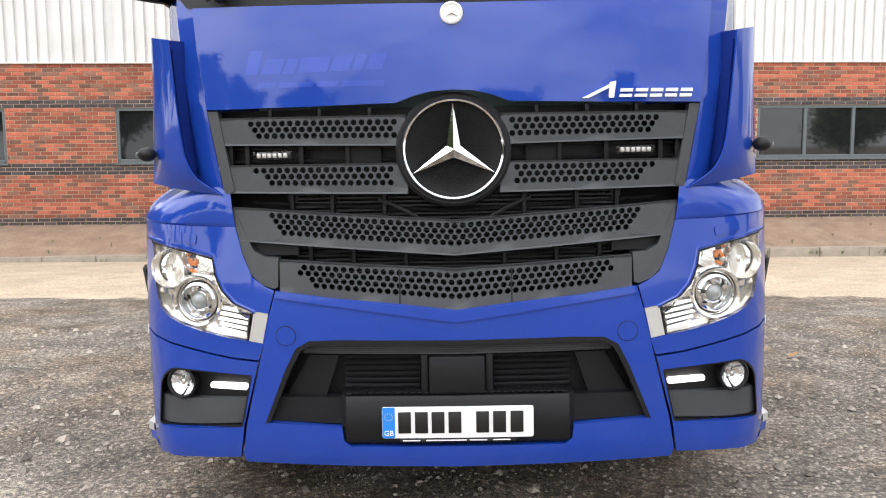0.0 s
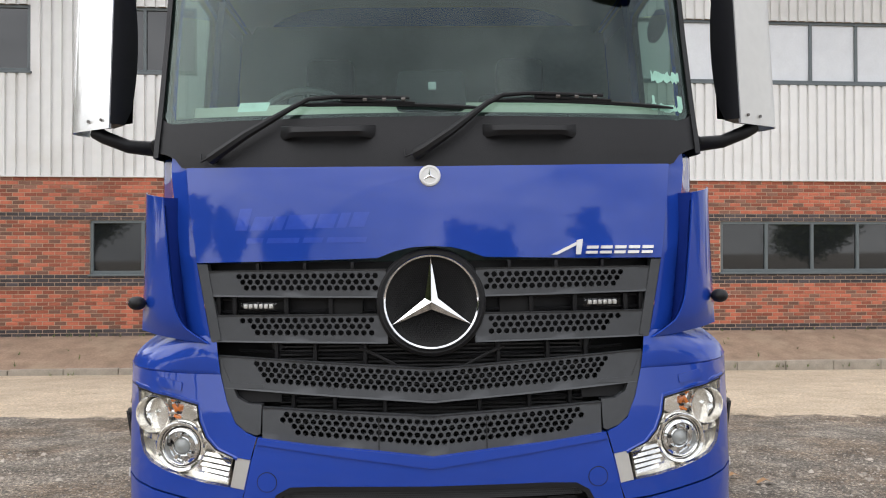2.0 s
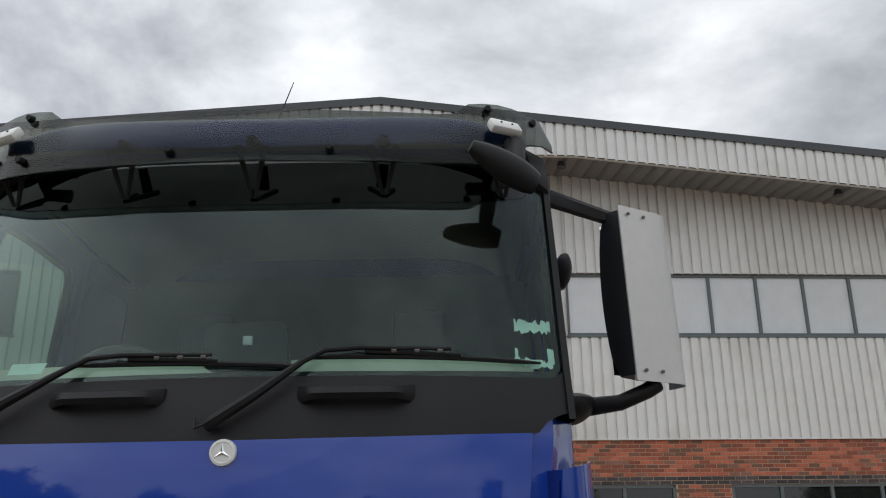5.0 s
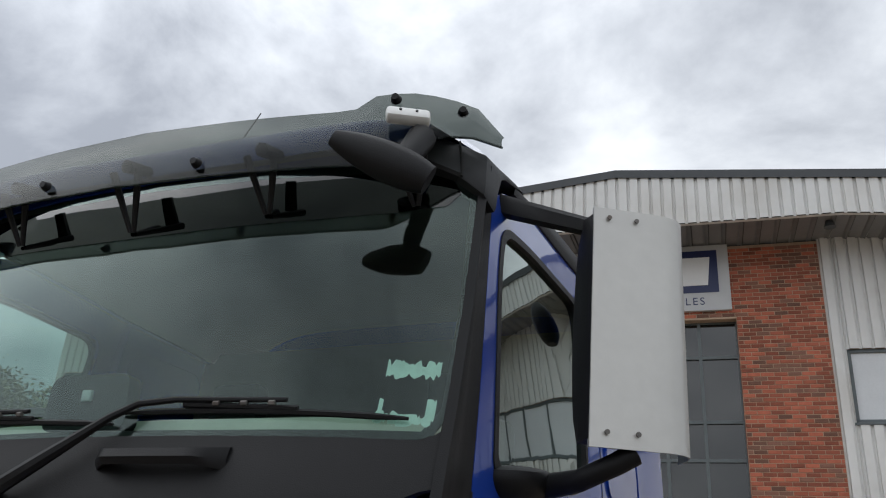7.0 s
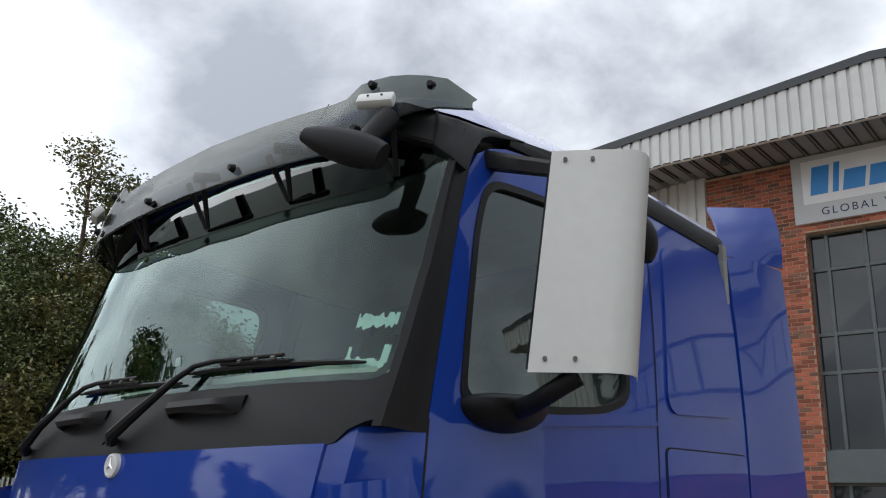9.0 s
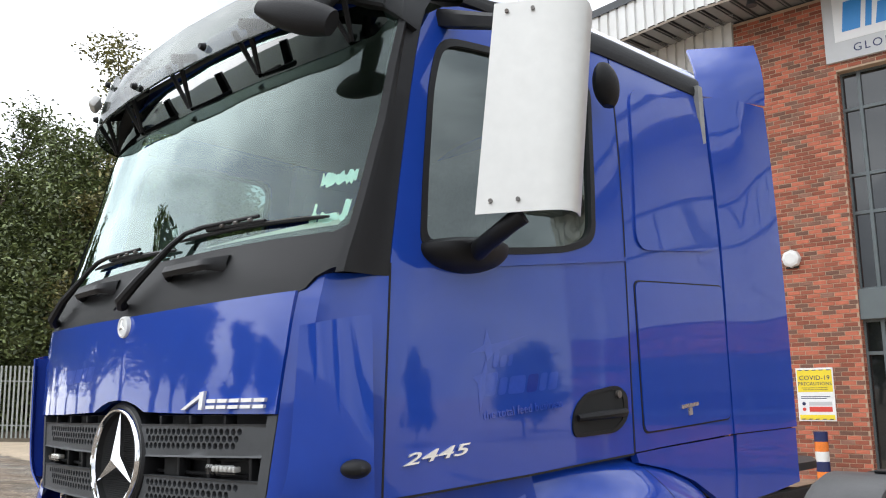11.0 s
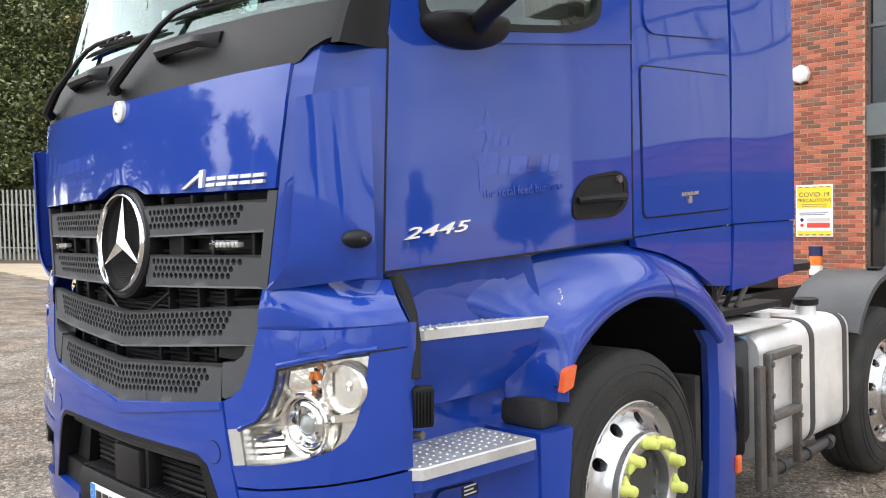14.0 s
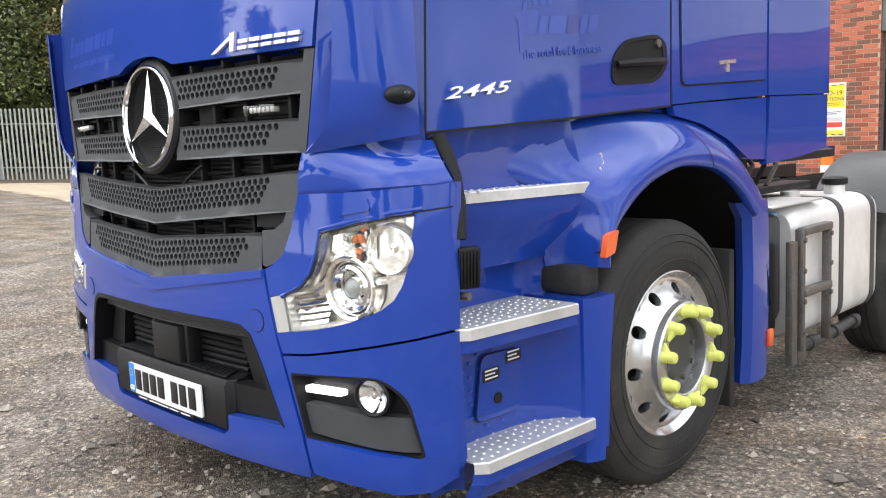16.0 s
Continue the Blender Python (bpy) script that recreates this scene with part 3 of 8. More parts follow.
for a, b in ((X0, BAY[0]), (BAY[1], X1)):
    for lo, hi in ((3.08, UP_Z[0]), (UP_Z[1], 7.0)):
        box(bm, (a, 0.03, lo), (b, 0.3, hi))
    cuts = sorted({a, b} | {v for w in UP_WINDOWS for v in w if a < v < b})
    for c, d in zip(cuts, cuts[1:]):
        if not any(abs(c - w[0]) < 0.01 for w in UP_WINDOWS):
            box(bm, (c, 0.03, UP_Z[0]), (d, 0.3, UP_Z[1]))
ob_building("wall_inner_lining", bm, MORTAR, "inner lining wall behind the cladding")
# gable roof: fascia with ribs, capping, soffit, roof skin
OVER = -1.25
fascia_low = lambda x: min(8.42, roof_z(x) - 0.78)
bm = bmesh.new()
ribs(bm, X0, X1, fascia_low, lambda x: roof_z(x) - 0.12, OVER, 0.2, 0.042)
ob_building("fascia", bm, CLAD, "off-white ribbed gable fascia", category="fascia")
for (a, b) in ((X0, RIDGE), (RIDGE, X1)):
    bm = bmesh.new()
    loft(bm, [[(a, OVER - 0.07, roof_z(a) - 0.13), (b, OVER - 0.07, roof_z(b) - 0.13)], [(a, OVER - 0.07, roof_z(a) + 0.03), (b, OVER - 0.07, roof_z(b) + 0.03)], [(a, 14.0, roof_z(a) + 0.03), (b, 14.0, roof_z(b) + 0.03)]])
    ob_building("roof", bm, CAPPING, "dark grey metal roof edge capping", category="roof")
bm = bmesh.new()
sx = [X0, -9.28, -6.0, -4.376, RIDGE, 3.176, 6.0, 9.28, X1]
loft(bm, [[(x, OVER + 0.0, fascia_low(x)) for x in sx], [(x, OVER + 0.06, fascia_low(x) - 0.012) for x in sx], [(x, OVER + 0.06, fascia_low(x)) for x in sx]])
ob_building("trim", bm, CLAD, "pale trim under the fascia", category="trim")
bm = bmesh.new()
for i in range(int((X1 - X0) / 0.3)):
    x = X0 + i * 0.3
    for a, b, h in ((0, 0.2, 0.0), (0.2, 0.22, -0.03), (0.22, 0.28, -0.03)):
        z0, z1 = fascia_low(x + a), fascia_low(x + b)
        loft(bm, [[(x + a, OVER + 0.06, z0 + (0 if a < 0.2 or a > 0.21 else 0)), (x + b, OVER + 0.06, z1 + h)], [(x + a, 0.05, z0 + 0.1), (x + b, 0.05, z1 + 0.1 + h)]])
ob_building("soffit", bm, SOFFIT, "ribbed metal soffit under the gable overhang, its grey darkened as in shade", category="soffit")
bm = bmesh.new()
for xe in (X0, X1):
    loft(bm, [[(xe, 0.0, -1), (xe, 14, -1)], [(xe, 0.0, roof_z(xe)), (xe, 14, roof_z(xe))]])
loft(bm, [[(X0, 14, -1), (X1, 14, -1)], [(X0, 14, 7), (X1, 14, 7)]])
ob_building("wall_back", bm, CLAD, "plain back walls of the building")
# soffit floodlights
for x in (-3.3, 3.0, 8.6):
    bm = bmesh.new()
    tube(bm, [(x, OVER + 0.35, fascia_low(x) - 0.10), (x, OVER + 0.35, fascia_low(x) + 0.03)], [0.10, 0.06], 12)
    tagged(part("soffit_light", bmat(bm), CAPPING), "small round dark floodlight under the soffit", "light", group="soffit lights")


def window(idx, a, b, z0, z1, pitch, blind=None, tall=False):
    """Framed strip window: frame, mullions, panes, sill."""
    w = thing("window_%d" % idx, "grey aluminium strip window with dark reflecting panes", "window", kind="structure")
    bm = bmesh.new()
    y0, y1 = 0.015, 0.085
    for lo, hi in (((a, y0, z0), (b, y1, z0 + 0.07)), ((a, y0, z1 - 0.06), (b, y1, z1)), ((a, y0, z0), (a + 0.06, y1, z1)), ((b - 0.06, y0, z0), (b, y1, z1))):
        box(bm, lo, hi, 0.006)
    part("window_frame", bmat(bm), FRAME, w, smooth=False)
    bm = bmesh.new()
    box(bm, (a - 0.03, -0.06, z0 - 0.035), (b + 0.03, 0.05, z0 + 0.005), 0.006)
    part("window_sill", bmat(bm), FRAME, w, smooth=False)
    n = max(1, round((b - a) / pitch))
    for i in range(n):
        p, q = a + (b - a) * i / n, a + (b - a) * (i + 1) / n
        if i:
            bm = bmesh.new()
            box(bm, (p - 0.032, y0 - 0.004, z0 + 0.05), (p + 0.032, y1, z1 - 0.04), 0.006)
            part("mullion", bmat(bm), FRAME, w, smooth=False)
        bm = bmesh.new()
        d = rng.uniform(-0.003, 0.003)
        loft(bm, [[(p, 0.055 + d, z0), (q, 0.055 - d, z0)], [(p, 0.055, z1), (q, 0.055, z1)]])
        part("pane", bmat(bm), BLDG_GLASS if not blind or rng.random() < blind[1] else blind[0], w, "" if not blind else "pane with a pale blind behind it")
    return w


k = 1
for a, b in LOW_WINDOWS:
    window(k, a, b, LOW_Z[0], LOW_Z[1], 0.97)
    k += 1
for a, b in UP_WINDOWS:
    window(k, a, b, UP_Z[0], UP_Z[1], 0.985, (BLIND, 0.0) if a > 0 else None)
    k += 1
# entrance curtain wall
w = thing("window_%d" % k, "tall dark glazed entrance screen with grey mullions", "window", kind="structure")
mx = [DOOR[0], -1.92, -1.28, -0.63, 0.04, 0.70, DOOR[1]]
mz = [0.0, 2.10, 2.65, 3.18, 4.5, 5.17, 6.35, DOOR[2]]
for i, x in enumerate(mx):
    bm = bmesh.new()
    box(bm, (x - 0.03, 0.13, 0), (x + 0.03, 0.23, DOOR[2]), 0.005)
    part("mullion", bmat(bm), FRAME, w, smooth=False)
for z in mz[1:]:
    bm = bmesh.new()
    box(bm, (DOOR[0], 0.135, z - 0.03), (DOOR[1], 0.225, z + 0.03), 0.005)
    part("transom", bmat(bm), FRAME, w, smooth=False)
for a, b in zip(mx, mx[1:]):
    for c, d in zip(mz, mz[1:]):
        bm = bmesh.new()
        t = rng.uniform(-0.004, 0.004)
        loft(bm, [[(a, 0.18 + t, c), (b, 0.18 - t, c)], [(a, 0.18, d), (b, 0.18, d)]])
        part("pane", bmat(bm), BLDG_GLASS, w)
bm = bmesh.new()
box(bm, (DOOR[0], -0.02, 2.66), (DOOR[1], 0.18, 3.17), 0.01)
part("spandrel_panel", bmat(bm), FRAME, w, "grey-green metal panel over the entrance doors", smooth=False)

# sign over the entrance
sign = thing("building_sign", "white and grey company sign board with blue and navy shapes", "sign")
bm = bmesh.new()
box(bm, (-2.35, -0.13, 7.17), (1.31, -0.05, 8.47), 0.008)
part("board", bmat(bm), SIGN_GREY, sign, "pale grey sign board", smooth=False)
bm = bmesh.new()
box(bm, (-2.17, -0.136, 7.52), (-0.19, -0.128, 8.36))
part("panel", bmat(bm), SIGN_WHITE, sign, "white panel", smooth=False)
bm = bmesh.new()
box(bm, (-0.19, -0.137, 7.52), (1.11, -0.128, 8.36))
part("panel", bmat(bm), SIGN_NAVY, sign, "navy panel", smooth=False)
# plain shapes in the logo's colours: five slanted blue blocks, two white ones
for x, wd, z0, z1, mtl in ((-2.04, 0.30, 7.68, 8.22, SIGN_BLUE), (-1.66, 0.10, 7.68, 8.24, SIGN_BLUE), (-1.49, 0.36, 7.68, 8.06, SIGN_BLUE), (-1.06, 0.36, 7.68, 8.06, SIGN_BLUE), (-0.63, 0.24, 7.68, 8.18, SIGN_BLUE), (-0.05, 0.36, 7.66, 8.22, SIGN_WHITE), (0.40, 0.52, 7.66, 8.22, SIGN_WHITE)):
    bm = bmesh.new()
    plate(bm, [(x, z0), (x + wd, z0), (x + wd + 0.06, z1), (x + 0.06, z1)], Matrix(((1, 0, 0, 0), (0, 0, -1, -0.14), (0, 1, 0, 0), (0, 0, 0, 1))), 0.006)
    part("logo_block", bmat(bm), mtl, sign, smooth=False)
SIGN_M = B @ Matrix(((1, 0, 0, -0.52), (0, 0, -1, -0.132), (0, 1, 0, 7.345), (0, 0, 0, 1)))
text_mesh("lettering", "GLOBAL VEHICLE SALES", 0.205, SIGN_NAVY, SIGN_M, sign, space=1.28)
# safety notice
_B, B = B, B @ Matrix.Translation((-3.34 + 2.96 * 1.05, 0, 0.98 - 1.27 * 1.047)) @ Matrix.Diagonal((1.05, 1, 1.047, 1))
cov = thing("safety_notice", "yellow and white safety notice fixed to the brick pier", "sign")
bm = bmesh.new()
box(bm, (-2.96, -0.075, 1.27), (-2.37, -0.06, 2.13), 0.004)
part("board", bmat(bm), SIGN_WHITE, cov, smooth=False)
for z0, z1, mtl, x0, x1 in ((1.74, 2.10, YELLOW, -2.94, -2.39), (1.29, 1.37, YELLOW, -2.94, -2.39), (1.52, 1.58, SIGN_GREY, -2.78, -2.42), (1.42, 1.50, RED, -2.78, -2.42), (1.66, 1.67, SIGN_NAVY, -2.90, -2.44), (1.63, 1.64, SIGN_NAVY, -2.90, -2.50), (1.80, 1.81, SIGN_NAVY, -2.88, -2.46), (1.77, 1.78, SIGN_NAVY, -2.86, -2.47)):
    bm = bmesh.new()
    box(bm, (x0, -0.079, z0), (x1, -0.074, z1))
    part("printed_bar", bmat(bm), mtl, cov, smooth=False)
for i in range(5):
    for z in (2.085, 1.295):
        bm = bmesh.new()
        plate(bm, [(0, 0), (0.06, 0), (0.075, 0.014), (0.015, 0.014)], Matrix(((1, 0, 0, -2.92 + i * 0.11), (0, 0, -1, -0.0795), (0, 1, 0, z), (0, 0, 0, 1))), 0.002)
        part("printed_bar", bmat(bm), SIGN_NAVY, cov, smooth=False)
for i in range(2):
    bm = bmesh.new()
    tube(bm, [B @ Vector((-2.86, -0.075, 1.55 - i * 0.09)), B @ Vector((-2.86, -0.081, 1.55 - i * 0.09))], 0.03, 14)
    part("pictogram", bm, (SIGN_NAVY, RED)[i], cov, smooth=False)
for txt, z, s in (("COVID-19", 1.965, 0.105), ("PRECAUTIONS", 1.87, 0.078)):
    text_mesh("lettering", txt, s, SIGN_NAVY, B @ Matrix(((1, 0, 0, -2.665), (0, 0, -1, -0.08), (0, 1, 0, z), (0, 0, 0, 1))), cov, space=1.05)
B = _B
# wall lamp
lamp = thing("wall_lamp", "octagonal cream bulkhead lamp on the brick pier", "lamp")
bm = bmesh.new()
tube(bm, [B @ Vector((-3.24, -0.05, 3.80)), B @ Vector((-3.24, -0.09, 3.80)), B @ Vector((-3.24, -0.16, 3.80)), B @ Vector((-3.24, -0.18, 3.80))], [0.16, 0.165, 0.15, 0.10], 8)
part("diffuser", bm, WHITE_PL, lamp, smooth=False)
bm = bmesh.new()
box(bm, (-3.35, -0.10, 3.63), (-3.13, -0.05, 3.66), 0.005)
part("base", bmat(bm), BLACK, lamp, smooth=False)
# striped bollard
boll = thing("bollard", "blue, orange and white striped post by the entrance", "bollard")
for i in range(8):
    bm = bmesh.new()
    z = 0.85 - i * 0.155
    tube(bm, [B @ Vector((-2.72, -0.95, z - 0.155)), B @ Vector((-2.72, -0.95, z))], 0.105, 20, cap=(i == 0))
    part("band", bm, (SIGN_NAVY, AMBER, WHITE_PL)[i % 3], boll)
# raised bed and kerb along the wall
bm = bmesh.new()
ks = [X0, -8, -4, 0, 4, 8, X1]
loft(bm, [[(x, 0.0, 0.02) for x in ks], [(x, -0.5, -0.07) for x in ks], [(x, -1.2, -0.27) for x in ks], [(x, -1.76, -0.40) for x in ks]])
ob_building("verge", bm, mat("dry_soil_verge", (0.26, 0.18, 0.125), 0.95, var=0.25, scale=3, bump=0.6, bump_scale=30, stain=(0.33, 0.26, 0.18), stain_amount=0.5), "dry brown soil strip with moss along the wall", category="verge")
kerb = thing("kerb", "weathered concrete kerb stones along the building", "kerb", kind="structure")
for i in range(44):
    x = -20 + i * 0.915
    bm = bmesh.new()
    dz, dy = rng.uniform(-0.008, 0.008), rng.uniform(-0.01, 0.01)
    box(bm, (x + 0.004, -1.88 + dy, -0.95), (x + 0.911, -1.74 + dy, -0.385 + dz), 0.018)
    part("kerb_stone", bmat(bm), CONCRETE, kerb)
bm = bmesh.new()
for i in range(260):
    x, y = rng.uniform(-12, 12), rng.choice((-0.06, -1.9, rng.uniform(-1.7, 0)))
    for j in range(rng.randint(3, 6)):
        a, h = rng.uniform(0, 6.3), rng.uniform(0.03, 0.13)
        d = Vector((math.cos(a), math.sin(a), 0))
        p = Vector((x, y, -0.50 if y < -1.8 else 0.01 + 0.225 * y))
        s = d.cross((0, 0, 1)) * 0.008
        bm.faces.new([bm.verts.new(v) for v in (p - s, p + s, p + d * 0.05 + Vector((0, 0, h)))])
ob_building("weeds", bm, WEED, "sparse green weeds along the kerb and wall", kind="stuff", category="weeds")


# ---- the truck: middle at x = 0, front towards -y, seen side at +x ----
truck = thing("truck", "blue heavy tractor truck with a sleeper cab parked on gravel", "truck", at=Matrix.Translation((0.004, 0, 0.015)) @ Matrix.Diagonal((1, 1, 0.9875, 1)))
bow = curve_fn([0, 0.3, 0.6, 0.8, 0.9, 1.0, 1.05, 1.092, 1.12, 1.15, 1.168, 1.20], [0, 0.006, 0.030, 0.061, 0.084, 0.117, 0.148, 0.192, 0.232, 0.29, 0.34, 0.43])
nose = curve_fn([0.20, 0.30, 0.36, 0.50, 0.80, 0.95, 1.25, 1.55, 1.75, 1.90, 2.0, 2.10, 2.45, 2.80, 3.0], [3.235, 3.205, 3.190, 3.185, 3.180, 3.190, 3.213, 3.215, 3.224, 3.238, 3.264, 3.300, 3.375, 3.47, 3.54])
side = curve_fn([3.40, 3.60, 4.00, 4.40, 4.70, 5.36, 5.90], [1.005, 1.045, 1.085, 1.115, 1.140, 1.155, 1.195])
lean = curve_fn([1.2, 1.9, 2.1, 2.5, 2.85, 3.2], [0.0, 0.0, 0.002, 0.020, 0.048, 0.10])


door_y = curve_fn([1.2, 1.33, 1.63, 2.0, 2.14, 2.42, 2.68, 2.83, 2.90], [3.503, 3.505, 3.519, 3.540, 3.560, 3.611, 3.668, 3.712, 3.745])


def front(x, z, off=0.0):
    """The front's skin; off: proud of it."""
    wrap = 0.04 * min(1.0, max(0.0, (z - 2.1) / 0.35)) * min(1.0, abs(x) / 0.97) ** 4
    return Vector((x, nose(z) + bow(abs(x)) + wrap - off, z))


def flank(y, z, off=0.0):
    """The seen side's skin."""
    return Vector((side(y) - lean(z) + off, y, z))


def both(name, make, material, parent, label="", smooth=True):
    """A part and its mirror image on the other side."""
    a = part(name, make(), material, parent, label, smooth)
    b = part(name, flip(make()), material, parent, label, smooth)
    return a, b


def sym(half):
    """A whole outline from its right half, given from the top middle round to the bottom middle."""
    return half + [(-x, z) for x, z in reversed(half) if abs(x) > 1e-6]


def two(outline, mp=front, **kw):
    """A right-hand front panel and its mirror image in two sheets: maker for both()."""
    return lambda: sheet(outline, mp, **kw)


# bonnet panel
bon = sym([(0, 1.905), (0.45, 1.908), (0.885, 1.915), (0.868, 1.75), (0.842, 1.565), (0.50, 1.568), (0.19, 1.575), (0.13, 1.598), (0.07, 1.612), (0, 1.616)])
bonnet = part("bonnet", sheet(bon, front, depth=0.03, off=0.012), BLUE, truck)
# round badge
bm = bmesh.new()
p = front(0, 1.87)
BADGE = Matrix.Translation(p) @ Matrix.Rotation(radians(-90), 4, "Z") @ Matrix.Rotation(radians(6), 4, "Y")
lathe(bm, [(0.0, 0.024), (0.028, 0.024), (0.030, 0.026), (0.037, 0.024), (0.039, 0.014), (0.039, 0.0)], Matrix.Translation(p) @ Matrix(((0, 1, 0, 0), (-1, 0, 0, 0), (0, 0, 1, 0), (0, 0, 0, 1))), 32)
badge = part("badge", bm, WHITE_PL, truck, "round silver-white badge")
bm = bmesh.new()
STAR_N = 3


def star_points(r, w, cx=0.0, cz=0.0):
    pts = []
    for k in range(3):
        a = math.pi / 2 + k * 2 * math.pi / 3
        pts.append((cx + r * math.cos(a), cz + r * math.sin(a)))
        b = a + math.pi / 3
        pts.append((cx + w * math.cos(b), cz + w * math.sin(b)))
    return pts


def faceted_star(bm, r, w, centre, h):
    """A three-pointed star with raised ridges."""
    ring = [bm.verts.new(centre + Vector((x, 0, z))) for x, z in star_points(r, w)]
    top = bm.verts.new(centre + Vector((0, -h, 0)))
    for i in range(6):
        bm.faces.new((ring[i], ring[(i + 1) % 6], top))
    return bm


faceted_star(bm, 0.027, 0.006, p + Vector((0, -0.026, 0)), 0.004)
part("star", bm, CHROME, badge, smooth=False)

# slats of the grille, each with rows of round holes
PITCH, HOLE = 0.0272, 0.0106


def vee(drop):
    return lambda x: drop * max(0.0, 1 - abs(x) / 0.76)


def slat(x_end, z_top, z_bot, perf, rows, drop_top, drop_bot, cut=None, off=0.0, seams=(), end_slope=0.0):
    """A slat from -x_end to x_end (or between cut and x_end on one side), with a pierced band."""
    bm = bmesh.new()
    a0 = cut if cut is not None else -x_end
    lip = 0.012
    n_rows = rows

    def zz(x, t):
        zt, zb = z_top - vee(drop_top)(x), z_bot - vee(drop_bot)(x)
        return zb + (zt - zb) * t

    def quad(pts):
        try:
            bm.faces.new([vert(*q) for q in pts])
        except ValueError:
            pass
    cache = {}

    def vert(x, t, o=0.0):
        key = (round(x, 4), round(t, 4), round(o, 4))
        if key not in cache:
            cache[key] = bm.verts.new(front(x, zz(x, t), off - o))
        return cache[key]

    def strip(xa, xb, t0, t1):
        k = max(1, int(abs(xb - xa) / 0.06))
        for i in range(k):
            p, q = xa + (xb - xa) * i / k, xa + (xb - xa) * (i + 1) / k
            quad([(p, t0), (q, t0), (q, t1), (p, t1)])
    t_lo, t_hi = perf[2], perf[3]
    strip(a0, x_end, 0, t_lo)
    strip(a0, x_end, t_hi, 1)
    dt = (t_hi - t_lo) / n_rows
    for j in range(n_rows):
        t0 = t_lo + j * dt
        px0, px1 = perf[0], perf[1] - (n_rows - 1 - j) * PITCH * 0.55
        if cut is None:
            px0 = -px1
        shift = PITCH / 2 if j % 2 else 0.0
        n = int((px1 - px0 - shift) / PITCH)
        if cut is None and (n - j) % 2:
            n -= 1
        xs0 = px0 + shift if cut is not None else -n * PITCH / 2
        if a0 < xs0:
            strip(a0, xs0, t0, t0 + dt)
        strip(xs0 + n * PITCH, x_end, t0, t0 + dt)
        for i in range(n):
            cx = xs0 + (i + 0.5) * PITCH
            zh = abs(zz(cx, t0 + dt) - zz(cx, t0))
            rt = HOLE / zh * dt
            outer = [(cx - PITCH / 2, t0), (cx, t0), (cx + PITCH / 2, t0), (cx + PITCH / 2, t0 + dt / 2), (cx + PITCH / 2, t0 + dt), (cx, t0 + dt), (cx - PITCH / 2, t0 + dt), (cx - PITCH / 2, t0 + dt / 2)]
            inner = [(cx + HOLE * math.cos(a), t0 + dt / 2 + rt * math.sin(a)) for a in (math.radians(225 + 45 * k) for k in range(8))]
            ov = [vert(*q) for q in outer]
            iv = [bm.verts.new(front(q[0], zz(q[0], q[1]), off)) for q in inner]
            bv = [bm.verts.new(front(q[0], zz(q[0], q[1]), off - 0.012)) for q in inner]
            for k in range(8):
                m = (k + 1) % 8
                bm.faces.new((ov[k], ov[m], iv[m], iv[k]))
                bm.faces.new((iv[k], iv[m], bv[m], bv[k]))
    # turned-back top and bottom lips
    k = max(2, int((x_end - a0) / 0.05))
    for t, sgn in ((0, -1), (1, 1)):
        ra = [front(a0 + (x_end - a0) * i / k, zz(a0 + (x_end - a0) * i / k, t), off) for i in range(k + 1)]
        rb = [q + Vector((0, 0.045, sgn * -0.004)) for q in ra]
        rc = [q + Vector((0, -0.004, sgn * 0.006)) for q in ra]
        lip_bm = loft(bmesh.new(), [ra, rc])
        loft(lip_bm, [rc, [q + Vector((0, 0.03, 0)) for q in rc], rb])
        lip_bm.normal_update()
        bmesh.ops.reverse_faces(lip_bm, faces=[f for f in lip_bm.faces if f.normal.dot(Vector((0, -0.6, sgn))) < 0])
        join(bm, lip_bm)
    bmesh.ops.remove_doubles(bm, verts=bm.verts[:], dist=1e-5)
    bm.normal_update()
    bmesh.ops.reverse_faces(bm, faces=[f for f in bm.faces if f.normal.y > 0.6])
    return bm


grille = part("grille_surround", sheet(sym([(0, 1.562), (0.840, 1.562), (0.815, 1.40), (0.795, 1.275), (0, 1.262)]), front, depth=0.02, off=-0.075), BLACK, truck, "dark plastic grille backing")
part("radiator_panel", sheet(sym([(0, 1.262), (0.80, 1.275), (0.785, 1.1), (0.74, 0.98), (0.64, 0.92), (0, 0.86)]), front, depth=0.01, off=-0.13), DARK, truck, "black radiator mesh behind the grille")
for i in range(24):
    bm = bmesh.new()
    z = 0.93 + i * 0.0145
    box(bm, (-0.55, front(0, 1.0).y + 0.10, z), (0.55, front(0, 1.0).y + 0.104, z + 0.006))
    part("radiator_fin", bm, MESH_DARK, truck, smooth=False)
# outer frame of the grille on both sides
fr = [(0.842, 1.560), (0.790, 1.272), (0.755, 1.285), (0.805, 1.560)]
both("grille_side_frame", two(fr, depth=0.05, off=0.004), GREY, truck)
for z_top, z_bot, x_end, p_in, p_out, p4, x_in in ((1.530, 1.447, 0.806, 0.185, 0.72, (0.20, 0.93), 0.160), (1.368, 1.283, 0.782, 0.20, 0.69, (0.22, 0.96), 0.156)):
    both("grille_slat", lambda: slat(x_end, z_top, z_bot, (p_in, p_out, p4[0], p4[1]), 3, 0.0, 0.012, cut=x_in), GREY, truck)
s3 = part("grille_slat", slat(0.765, 1.222, 1.118, (0, 0.655, 0.24, 0.95), 4, 0.052, 0.058), GREY, truck, "dark grey V-shaped slat with round holes")
